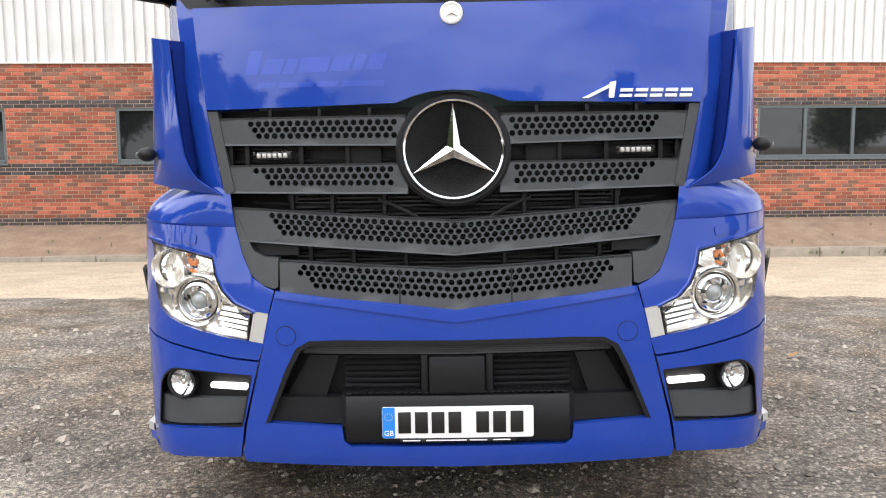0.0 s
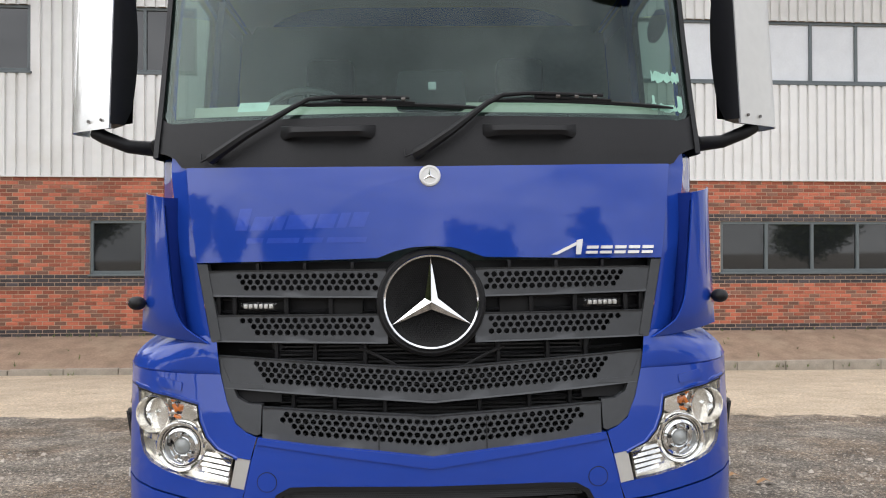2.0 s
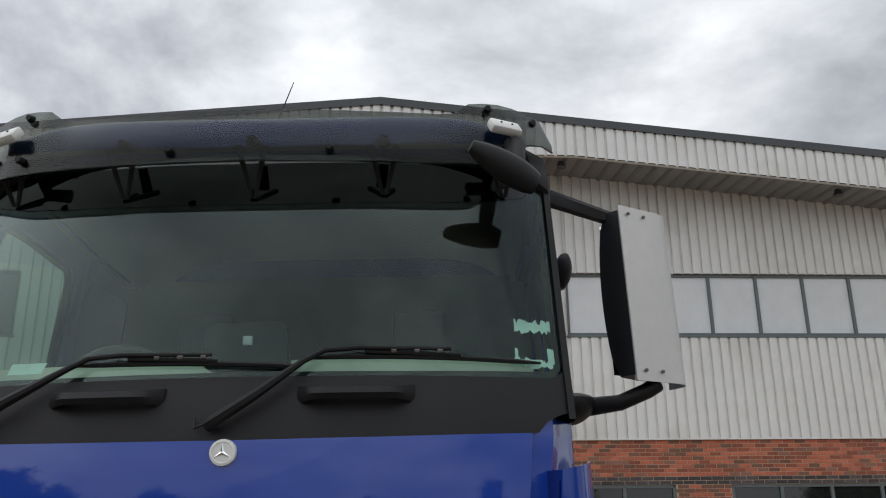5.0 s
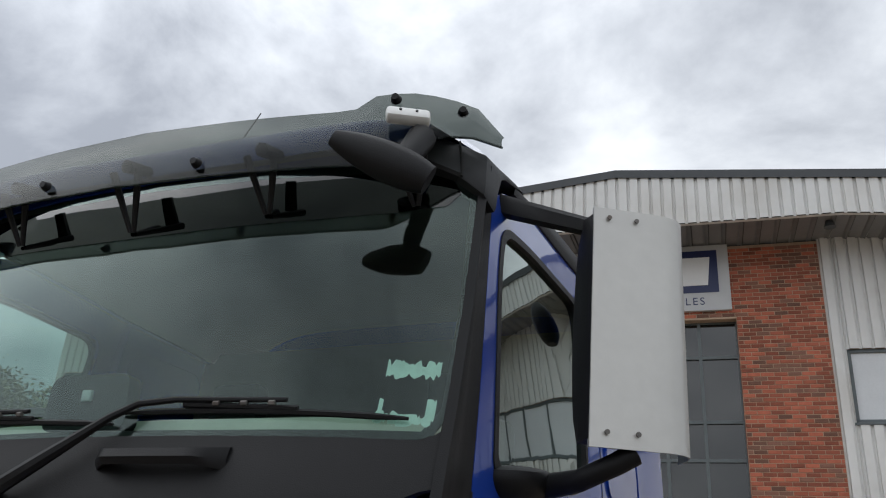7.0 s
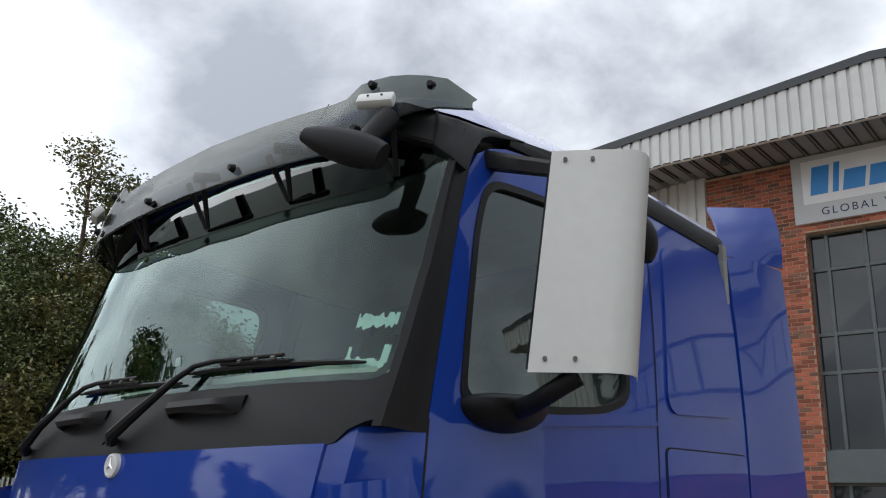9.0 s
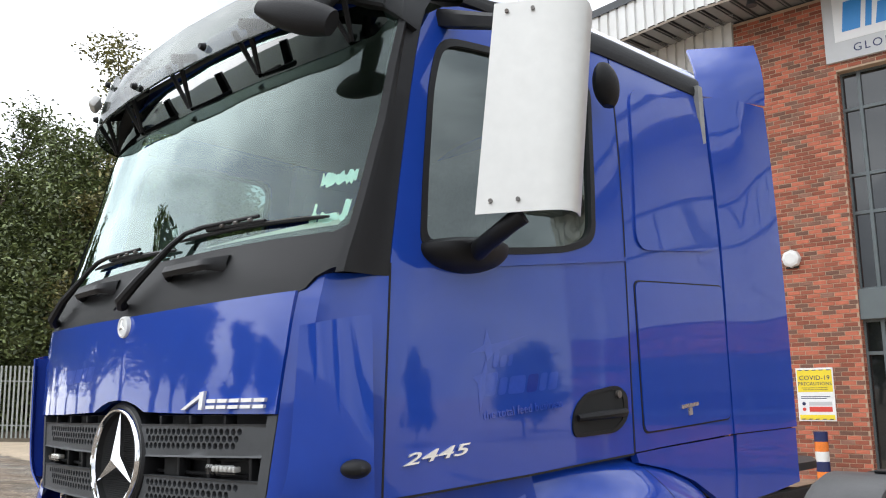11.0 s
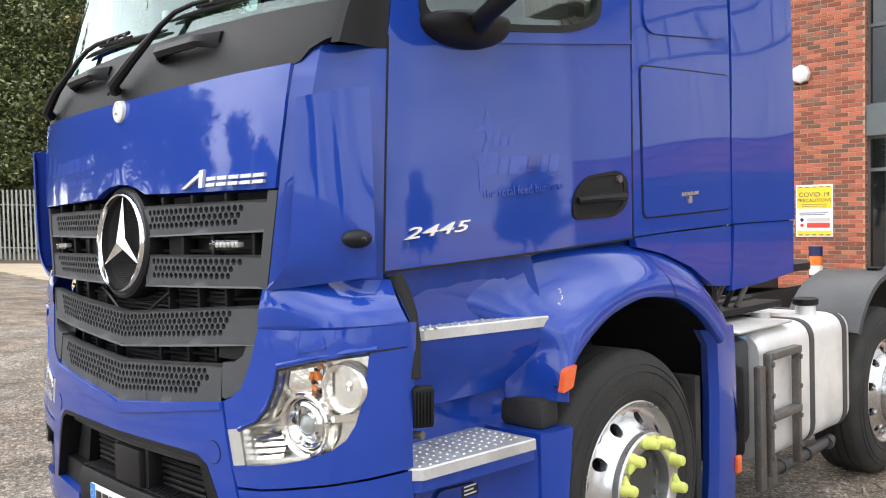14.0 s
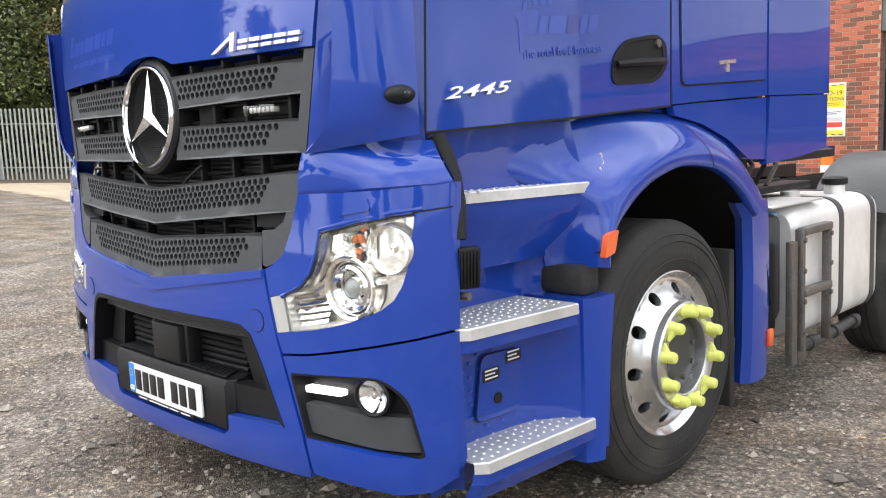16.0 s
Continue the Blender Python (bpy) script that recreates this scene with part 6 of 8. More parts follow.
# wipers
for px, py, ex, ez, tip in ((-0.79, 1.945, -0.44, 2.165, 0.20), (-0.05, 1.95, 0.27, 2.175, 0.93)):
    bm = bmesh.new()
    tube(bm, [front(px, py, 0.02), front(px + 0.03, py + 0.015, 0.045), front(px + 0.13, py + 0.085, 0.05), front(ex - 0.06, ez - 0.035, 0.04), front(ex, ez, 0.03), front(ex + 0.10, ez + 0.008, 0.028), front((ex + tip) / 2 + 0.05, ez + 0.004, 0.022)], [0.022, 0.020, 0.017, 0.010, 0.009, 0.008, 0.006], 8)
    wp = part("wiper", bm, BLACK, truck, "black windscreen wiper")
    bm = bmesh.new()
    n = 9
    pts = [front(ex - 0.06 + (tip - ex + 0.06) * k / n, ez - 0.018 - 0.018 * (k / n) + 0.006 * math.sin(math.pi * k / n), 0.012) for k in range(n + 1)]
    tube(bm, pts, [0.004] + [0.008] * (n - 1) + [0.004], 6)
    tube(bm, [front(ex + 0.12, ez - 0.004, 0.022), front(tip - 0.25, ez - 0.016, 0.018)], 0.007, 6)
    part("wiper_blade", bm, BLACK, wp)
    for k in range(3):
        bm = bmesh.new()
        tube(bm, [front(ex + 0.2 + k * 0.07, ez - 0.004, 0.026), front(ex + 0.215 + k * 0.07, ez - 0.004, 0.026)], 0.0065, 6)
        part("blade_clip", bm, STEEL, wp)
    bm = bmesh.new()
    tube(bm, [front(px + 0.02, py + 0.03, 0.03), front(px - 0.01, py + 0.0, 0.035), front(px - 0.035, py - 0.01, 0.03), front(px - 0.04, py + 0.02, 0.02)], 0.004, 6)
    part("washer_hose", bm, BLACK, wp)
# grab handles on the cowl
for s in (-1, 1):
    for x0, x1 in ((0.195, 0.54),):
        bm = bmesh.new()
        pts = [front(s * (x0 + (x1 - x0) * k / 12), 2.035, 0.005 + 0.05 * min(1, math.sin(math.pi * k / 12) * 2.2)) for k in range(13)]
        rows = []
        for p_, k in zip(pts, range(13)):
            h = 0.020 + 0.010 * (1 - min(1, math.sin(math.pi * k / 12) * 2.0))
            rows.append([p_ + Vector((0, 0.035, h + 0.006)), p_ + Vector((0, 0.004, h)), p_ + Vector((0, -0.006, 0.0)), p_ + Vector((0, 0.004, -h * 0.8)), p_ + Vector((0, 0.03, -h * 0.5))])
        loft(bm, rows, closed=True)
        bmesh.ops.recalc_face_normals(bm, faces=bm.faces[:])
        part("grab_handle", bm, BLACK, truck, "black moulded grab handle")
# torn sticker remains inside the screen's lower corner
rs = random.Random(3)
for x0, x1, z0, z1 in ((0.855, 0.975, 2.243, 2.290), (0.840, 0.905, 2.130, 2.158), (0.89, 0.972, 2.124, 2.152), (0.957, 0.978, 2.136, 2.190), (0.852, 0.862, 2.15, 2.19)):
    n = 28
    out = [(x0 + (x1 - x0) * k / n, z0 + rs.uniform(-0.003, 0.017)) for k in range(n + 1)] + [(x1 - (x1 - x0) * k / n, z1 + rs.uniform(-0.017, 0.004)) for k in range(n + 1)]
    part("torn_sticker", sheet(out, front, depth=0.0, off=-0.002, step=0.0), PAPER, truck, "torn pale sticker remains on the glass")
part("paper_slip", sheet([(-0.71, 2.13), (-0.60, 2.13), (-0.585, 2.165), (-0.70, 2.165)], front, depth=0.0, off=-0.006, step=0.0), PAPER, truck)

# ---- inside the cab ----
bm = bmesh.new()
rows = []
for x in (-0.95, -0.6, -0.2, 0.2, 0.6, 0.95):
    yf = nose(2.1) + bow(abs(x)) + 0.03
    rows.append([(x, yf, 2.05), (x, yf + 0.10, 2.10), (x, yf + 0.30, 2.13), (x, yf + 0.48, 2.10), (x, yf + 0.55, 1.85)])
loft(bm, rows)
bmesh.ops.recalc_face_normals(bm, faces=bm.faces[:])
dash = part("dashboard", bm, INTERIOR, truck, "dark dashboard with a pale shelf edge")
bm = bmesh.new()
rows = []
for x in (-0.93, -0.6, -0.2, 0.2, 0.6, 0.93):
    yf = nose(2.1) + bow(abs(x)) + 0.20
    rows.append([(x, yf, 2.125), (x, yf + 0.02, 2.19), (x, yf + 0.22, 2.20)])
part("dash_shelf", loft(bm, rows), CREAM, dash, "cream shelf moulding")
bm = bmesh.new()
outl = rounded([(-0.135, 0), (0.135, 0), (0.125, 0.15), (-0.125, 0.15)], 0.03, 4)
plate(bm, outl, Matrix.Translation((0.01, nose(2.2) + 0.075, 2.14)) @ Matrix.Rotation(radians(90), 4, "X"), -0.05)
dev = part("dash_unit", bm, BLACK, truck, "black square unit on the dashboard")
bm = bmesh.new()
box(bm, (0.0, nose(2.2) + 0.062, 2.215), (0.03, nose(2.2) + 0.075, 2.245), 0.003)
part("dash_label", bm, SIGN_GREY, dev)
bm = bmesh.new()
SW = Matrix.Translation((-0.50, 3.86, 2.10)) @ Matrix.Rotation(radians(-52), 4, "X")
ring_pts = [SW @ Vector((0.23 * math.cos(a), 0.23 * math.sin(a), 0)) for a in (2 * math.pi * k / 32 for k in range(33))]
tube(bm, ring_pts, 0.016, 8, cap=False)
for a in (0.3, 2.84, 4.71):
    tube(bm, [SW @ Vector((0, 0, -0.03)), SW @ Vector((0.22 * math.cos(a), 0.22 * math.sin(a), 0))], 0.014, 6)
box(bm, (-0.06, -0.06, -0.05), (0.06, 0.06, 0.0), 0.02, SW)
part("steering_wheel", bm, MUDGREY, truck, "black steering wheel")
for x in (-0.52, 0.52):
    bm = bmesh.new()
    box(bm, (x - 0.25, 4.35, 1.75), (x + 0.25, 4.85, 1.92), 0.05)
    box(bm, (x - 0.24, 4.78, 1.88), (x + 0.24, 4.93, 2.48), 0.06)
    box(bm, (x - 0.13, 4.82, 2.46), (x + 0.13, 4.93, 2.68), 0.04)
    part("cab_seat", bm, SEAT, truck, "dark fabric cab seat")

# ---- mirrors ----
for s in (1, -1):
    F = (lambda bm: bm) if s > 0 else flip
    u, top, bot = Vector((0.848, 0.53, 0)), Vector((1.295, 3.745, 2.800)), Vector((1.285, 3.640, 2.118))
    rows = []
    for k in range(9):
        o = top.lerp(bot, k / 8)
        out_dir = Vector((0.53, -0.848, 0))
        row = []
        for d, back in ((0, 0.012), (0.0, 0.0), (0.07, 0.0), (0.14, 0.0), (0.205, 0.002), (0.245, 0.012), (0.272, 0.035), (0.285, 0.07), (0.290, 0.13)):
            row.append(o + u * d - out_dir * back)
        rows.append(row)
    guard = part("mirror_guard", F(thick(loft(bmesh.new(), rows), 0.003)), ALU if s > 0 else DENTED, truck, "brushed aluminium mirror guard" if s > 0 else "polished dented metal mirror guard")
    for d in (0.042, 0.121):
        for k, o in ((0.048, top), (0.945, bot)):
            c = top.lerp(bot, k) + u * d + Vector((0.53, -0.848, 0)) * 0.003
            bm = bmesh.new()
            tube(bm, [c, c + Vector((0.53, -0.848, 0)) * 0.006], 0.0065, 8)
            part("guard_screw", F(bm), STEEL, guard)
    bm = bmesh.new()
    rows = []
    for k in range(11):
        t = k / 10
        o = top.lerp(bot, 0.03 + 0.94 * t)
        bulge = 0.075 + 0.055 * math.sin(math.pi * t) ** 0.5
        inn = Vector((-0.53, 0.848, 0))
        rows.append([o + u * 0.0 + inn * 0.006, o - u * 0.010 + inn * 0.05, o - u * 0.004 + inn * bulge, o + u * 0.10 + inn * (bulge + 0.03), o + u * 0.21 + inn * (bulge + 0.01), o + u * 0.238 + inn * 0.05, o + u * 0.20 + inn * 0.01])
    loft(bm, rows, closed=True)
    for r in (rows[0], rows[-1]):
        bm.faces.new([bm.verts.new(q) for q in r])
    bmesh.ops.recalc_face_normals(bm, faces=bm.faces[:])
    body = part("mirror_housing", F(bm), BLACK, truck, "tall black mirror housing")
    bm = bmesh.new()
    inn = Vector((-0.53, 0.848, 0))
    g = [top.lerp(bot, 0.06) + u * 0.03 + inn * 0.142, top.lerp(bot, 0.06) + u * 0.20 + inn * 0.142, top.lerp(bot, 0.94) + u * 0.20 + inn * 0.142, top.lerp(bot, 0.94) + u * 0.03 + inn * 0.142]
    bm.faces.new([bm.verts.new(q) for q in g])
    part("mirror_glass", F(bm), CHROME, body, "mirror glass")
    rows = []
    a, b = top + u * 0.05 + inn * 0.05 + Vector((0, 0, -0.045)), Vector((1.01, 3.80, 2.868))
    for t in (0, 0.25, 0.5, 0.75, 0.93, 1.0):
        c, h = a.lerp(b, t), 0.022 + 0.010 * t
        rows.append([c + Vector(q) for q in ((0, -0.022, -h), (0, -0.026, h * 0.4), (0, -0.016, h), (0, 0.016, h), (0, 0.024, h * 0.4), (0, 0.020, -h))])
    bm = loft(bmesh.new(), rows, closed=True)
    for r in (rows[0], rows[-1]):
        bm.faces.new([bm.verts.new(q) for q in r])
    bmesh.ops.recalc_face_normals(bm, faces=bm.faces[:])
    part("mirror_arm", F(bm), BLACK, truck, "black upper mirror arm")
    bm = bmesh.new()
    tube(bm, [bot + u * 0.13 + inn * 0.04 + Vector((0, 0, 0.0)), bot + u * 0.09 + inn * 0.05 + Vector((0, 0, -0.025)), Vector((1.24, 3.74, 2.055)), Vector((1.12, 3.82, 2.05))], [0.03, 0.028, 0.028, 0.034], 10)
    part("mirror_arm", F(bm), BLACK, truck, "black lower mirror arm")
    # moulded foot at the window's front lower corner: a rounded bowl
    bm = bmesh.new()
    b = bmesh.new()
    bmesh.ops.create_uvsphere(b, u_segments=28, v_segments=18, radius=1)
    for v in b.verts:
        q = v.co.copy()
        if q.z > 0.15:
            q.z = 0.15 + (q.z - 0.15) * 0.35
        yy = 3.828 + 0.178 * q.y
        base = flank(yy, 2.06)
        v.co = Vector((base.x + 0.092 * q.x * (1 - 0.25 * q.y), yy, 2.068 + 0.080 * q.z + 0.012 * q.y))
    join(bm, b)
    part("mirror_foot", F(bm), BLACK, truck, "black moulded mirror foot")
# front and kerb mirrors on the near side, on a bracket at the screen's top corner
rows = []
for k in range(12):
    t = k / 11
    c = Vector((0.730, 3.270, 2.835)).lerp(Vector((0.945, 3.392, 2.745)), t)
    r = 0.058 * math.sin(math.pi * (0.08 + 0.78 * t)) ** 0.5 * (0.80 + 0.30 * t)
    a, b = Vector((0.5, -0.6, 0.5)).normalized(), Vector((0.2, 0.5, 0.8)).normalized()
    rows.append([c + a * r * 0.8 * math.cos(w) + b * r * 1.0 * math.sin(w) for w in (2 * math.pi * j / 12 for j in range(12))])
bm = loft(bmesh.new(), rows, closed=True)
for r in (rows[0], rows[-1]):
    bm.faces.new([bm.verts.new(q) for q in r])
bmesh.ops.recalc_face_normals(bm, faces=bm.faces[:])
part("front_mirror", bm, BLACK, truck, "black front-view mirror housing")
for s in (1, -1):
    F = (lambda bm: bm) if s > 0 else flip
    edge_hi = [front(0.70, 3.035), front(0.80, 3.02), front(0.86, 3.012), front(0.906, 2.997), flank(3.665, 2.955), flank(3.752, 2.966), flank(3.83, 2.980), flank(3.90, 2.990), flank(3.98, 2.998)]
    edge_lo = [front(0.715, 2.955), front(0.80, 2.925), front(0.865, 2.892), front(0.93, 2.863), front(1.0, 2.808), flank(3.672, 2.780), flank(3.700, 2.886), flank(3.752, 2.936), flank(3.90, 2.975)]
    for name, a, b, label in (("mirror_bracket", 0, 4, "dark moulded mirror bracket on the roof corner"), ("pillar_trim", 3, 9, "dark moulded trim above the door frame")):
        rows = []
        for k in range(a, b):
            hi, lo = edge_hi[k], edge_lo[k]
            way = Vector((0.45, -0.9, 0)) if k < 3 else (Vector((0.75, -0.66, 0)) if k < 5 else Vector((1, -0.1, 0)))
            p = 0.050 if k < 3 else (0.040, 0.030, 0.022, 0.020, 0.018, 0.016)[k - 3]
            rows.append([hi - way * 0.03] + [hi.lerp(lo, v) + way * (p * q) for v, q in ((0, 0.75), (0.06, 0.95), (0.3, 1.05), (0.6, 1.05), (0.92, 1.0), (1.0, 0.8))] + [lo - way * 0.04])
        bm = loft(bmesh.new(), rows)
        for r in (rows[0], rows[-1]):
            bm.faces.new([bm.verts.new(q) for q in r])
        bmesh.ops.recalc_face_normals(bm, faces=bm.faces[:])
        part(name, F(bm), TRIM, truck, label)
    part("panel_seam", F(tube(bmesh.new(), [edge_hi[3] + Vector((0.032, -0.028, 0.002)), edge_hi[3].lerp(edge_lo[3], 0.5) + Vector((0.034, -0.030, 0)), edge_lo[3] + Vector((0.030, -0.026, 0))], 0.0035, 6)), DARK, truck)
bm = bmesh.new()
tube(bm, [(0.88, 3.37, 2.785), (0.885, 3.40, 2.84), (0.89, 3.46, 2.92)], [0.030, 0.034, 0.04], 10)
part("mirror_arm", bm, BLACK, truck)
rows = []
for k in range(9):
    t = k / 8
    z = 2.685 + 0.150 * t
    r = 0.056 * math.sin(math.pi * (0.06 + 0.88 * t)) ** 0.5
    c = Vector((1.175 + 0.02 * t, 4.53 - 0.05 * t, z))
    rows.append([c + Vector((0.8 * r * math.cos(w), 1.15 * r * math.sin(w), 0)) for w in (2 * math.pi * j / 12 for j in range(12))])
bm = loft(bmesh.new(), rows, closed=True)
for r in (rows[0], rows[-1]):
    bm.faces.new([bm.verts.new(q) for q in r])
bmesh.ops.recalc_face_normals(bm, faces=bm.faces[:])
part("kerb_mirror", bm, BLACK, truck, "black kerb-view mirror above the door")

# ---- door furniture and writing ----
hd = rounded([(4.292, 1.452), (4.53, 1.462), (4.60, 1.510), (4.60, 1.600), (4.545, 1.632), (4.37, 1.606), (4.30, 1.545)], 0.04, 4)
hp = part("door_handle", sheet(hd, flank, depth=0.03, off=0.006, step=0.0, hole=[(4.45 + (y - 4.45) * 0.84, 1.54 + (z - 1.54) * 0.84) for y, z in hd]), BLACK, truck, "black door handle in a recessed cup")
part("handle_cup", sheet(hd, flank, depth=0.0, off=0.0025, step=0.0), DARK, hp)
bm = bmesh.new()
tube(bm, [flank(4.315, 1.520, 0.012), flank(4.42, 1.527, 0.034), flank(4.545, 1.533, 0.032), flank(4.578, 1.537, 0.010)], [0.012, 0.015, 0.015, 0.011], 8)
part("handle_bar", bm, BLACK, hp)
bm = bmesh.new()
tube(bm, [flank(4.545, 1.598, 0.002), flank(4.545, 1.598, 0.014)], 0.014, 12)
part("lock_barrel", bm, STEEL, hp)
p0 = flank(3.685, 1.432, 0.003)
d = (flank(3.90, 1.44, 0.003) - flank(3.57, 1.41, 0.003)).normalized()
upv = Vector((0, 0, 1))
upv = (upv - d * upv.dot(d)).normalized()
nv = d.cross(upv)
NM = Matrix(((d.x, upv.x, nv.x, p0.x), (d.y, upv.y, nv.y, p0.y), (d.z, upv.z, nv.z, p0.z), (0, 0, 0, 1)))
text_mesh("model_number", "2445", 0.105, BADGE_SILVER, NM @ Matrix.Diagonal((1.10, 0.44, 1, 1)), truck, 0.004, "chrome model number 2445", shear=0.34, space=1.06, bold=0.0012)
# small badge on the locker
part("locker_badge", sheet([(4.955, 1.535), (5.085, 1.547), (5.085, 1.561), (4.955, 1.550)], flank, depth=0.004, off=0.011, step=0.0), ALU_WHEEL, truck)
part("locker_badge", sheet(rounded([(5.006, 1.508), (5.034, 1.510), (5.034, 1.540), (5.006, 1.537)], 0.006, 3), flank, depth=0.004, off=0.0105, step=0.0), ALU_WHEEL, truck)
# decal traces on the door: plain bars
for k, (y0, w, z0, h, g) in enumerate(((3.885, 0.050, 1.600, 0.078, 0), (3.945, 0.036, 1.603, 0.060, 0), (3.990, 0.075, 1.606, 0.062, 0), (4.075, 0.050, 1.610, 0.064, 1), (4.135, 0.034, 1.614, 0.064, 0), (4.178, 0.045, 1.617, 0.064, 0), (3.925, 0.024, 1.690, 0.060, 0), (3.956, 0.030, 1.692, 0.042, 0), (3.993, 0.020, 1.695, 0.042, 0))):
    part("decal_trace", sheet(rounded([(y0, z0), (y0 + w, z0 + 0.004), (y0 + w + 0.24 * h, z0 + h), (y0 + 0.24 * h, z0 + h - 0.004)], 0.012, 4), flank, depth=0.0, off=0.0012, step=0.05), (BLUE_GHOST, BLUE_GHOST_DARK)[g], truck, "faint trace of a removed decal")
for pts in ([(3.83, 1.735), (3.89, 1.762), (3.905, 1.815), (3.925, 1.766), (4.09, 1.800), (3.94, 1.742), (3.905, 1.712), (3.895, 1.742)], [(3.84, 1.660), (3.88, 1.672), (3.90, 1.72), (3.905, 1.672), (3.93, 1.668), (3.90, 1.645), (3.868, 1.545), (3.862, 1.640)]):
    part("decal_trace", sheet(pts, flank, depth=0.0, off=0.0012, step=0.05), BLUE_GHOST, truck, "faint trace of a removed decal")
p1 = flank(4.06, 1.556, 0.0045)
DM = Matrix(((d.x, upv.x, nv.x, p1.x), (d.y, upv.y, nv.y, p1.y), (d.z, upv.z, nv.z, p1.z), (0, 0, 0, 1)))
text_mesh("slogan_trace", "the total feed business", 0.040, BLUE_GHOST, DM, truck, 0.0015, "faint trace of a removed slogan")


# ---- steps, arch, wheels, chassis ----
WC = Vector((1.17, 4.53, 0.487))


def studs(bm, y0, y1, x0, x1, z, taper=0.0):
    """Raised round studs of a tread plate, in staggered rows."""
    ny, nx = max(2, int((y1 - y0) / 0.033)), max(2, int((x1 - x0) / 0.029))
    for i in range(ny):
        for j in range(nx):
            c = Vector((x0 + (j + 0.5 + 0.25 * (i % 2)) * (x1 - x0) / (nx + 0.3), y0 + (i + 0.5) * (y1 - y0) / ny, z))
            r, h = 0.0075, 0.003
            base = [bm.verts.new(c + Vector((r * math.cos(a), r * math.sin(a), 0))) for a in (k * math.pi / 3 for k in range(6))]
            topv = [bm.verts.new(c + Vector((r * 0.5 * math.cos(a), r * 0.5 * math.sin(a), h))) for a in (k * math.pi / 3 for k in range(6))]
            for k in range(6):
                bm.faces.new((base[k], base[(k + 1) % 6], topv[(k + 1) % 6], topv[k]))
            bm.faces.new(topv)


for s in (1, -1):
    F = (lambda bm: bm) if s > 0 else flip
    # inner wall of the step well and the end walls
    bm = bmesh.new()
    rows = []
    for y, xl in ((3.45, 1.045), (3.70, 1.05), (3.82, 1.056), (3.89, 1.075), (3.95, 1.115), (3.99, 1.165), (4.02, 1.195), (4.12, 1.20)):
        k = max(0.0, (y - 3.9) / 0.22)
        rows.append([(xl - 0.01, y, 0.26), (xl, y, 0.50), (xl, y, 0.735), (0.95 + 0.10 * k * k, y, 0.745), (0.95 + 0.18 * k * k, y, 1.08), (flank(max(y, 3.5), 1.33).x - 0.03, y, 1.335)])
    loft(bm, rows)
    bmesh.ops.recalc_face_normals(bm, faces=bm.faces[:])
    well_ob = part("step_well", F(bm), BLUE, truck, "blue recessed step well")
    # rear cheek beside the wheel
    bm = bmesh.new()
    rows = []
    for z in (0.235, 0.30, 0.50, 0.70, 0.775):
        y1 = 4.075 + 0.07 * (z - 0.235) / 0.54
        rows.append([(0.95, 3.98, z), (1.10, 3.985, z), (1.185, 4.0, z), (1.205, 4.03, z), (1.212, y1 - 0.01, z), (1.19, y1, z), (1.0, y1, z)])
    loft(bm, rows)
    bm.faces.new([bm.verts.new(q) for q in rows[-1]])
    bm.faces.new([bm.verts.new(q) for q in rows[0]])
    bmesh.ops.recalc_face_normals(bm, faces=bm.faces[:])
    part("step_cheek", F(bm), BLUE, truck, "blue cheek panel between steps and wheel")
    # treads with the risers below them
    for (y0, y1, xa, xb, z, low_z) in ((3.60, 4.105, 1.052, 1.142, 1.140, 0.90), (3.475, 3.955, 1.165, 1.198, 0.772, 0.68), (3.50, 4.02, 1.190, 1.205, 0.385, 0.26)):
        bm = bmesh.new()
        out = [(0.92, y0), (xa - 0.03, y0), (xa, y0 + 0.03), (xb, y1), (0.92, y1)]
        plate(bm, out, Matrix.Translation((0, 0, z - 0.004)), 0.004)
        edge = [(xa - 0.03, y0), (xa, y0 + 0.03), (xb, y1)]
        loft(bm, [[(x, y, z) for x, y in edge], [(x + 0.004, y, z - 0.004) for x, y in edge], [(x + 0.005, y, z - 0.034) for x, y in edge]])
        bmesh.ops.recalc_face_normals(bm, faces=bm.faces[:])
        tread = part("step_tread", F(bm), ALU_TREAD, truck, "aluminium step tread with raised studs", smooth=False)
        bm = bmesh.new()
        studs(bm, y0 + 0.02, y1 - 0.01, 0.96, (xa + xb) / 2 - 0.015, z)
        st = part("tread_studs", F(bm), ALU_TREAD, tread)
        st["kind"] = "stuff"
        bm = bmesh.new()
        rows = []
        for (x, y) in edge + [(xb - 0.04, y1 + 0.02)]:
            rows.append([(x - 0.002, y, z - 0.03), (x - 0.004, y, z - 0.07), (x - 0.025 if z > 0.5 else x - 0.01, y, (z + low_z) / 2), ((1.02 if z > 1.0 else 0.98) if z > 0.5 else x - 0.04, y, low_z)])
        loft(bm, rows)
        bmesh.ops.recalc_face_normals(bm, faces=bm.faces[:])
        part("step_riser", F(bm), BLUE, truck)
    # pierced inner plates seen behind the lower steps
    bm = bmesh.new()
    for i in range(11):
        for j in range(7):
            c = Vector((1.054, 3.48 + i * 0.034, 0.42 + j * 0.042 + (0.021 if i % 2 else 0)))
            vs = [bm.verts.new(c + Vector((0, 0.008 * math.cos(a), 0.005 * math.sin(a)))) for a in (k * math.pi / 3 for k in range(6))]
            bm.faces.new(vs)
    ds = part("well_dimples", F(bm), BLUE_GHOST, well_ob)
    ds["kind"] = "stuff"
    # service flap with its cap, sockets and small stickers
    WELLF = lambda a, b, o=0.0: Vector((1.053 + o, a, b))
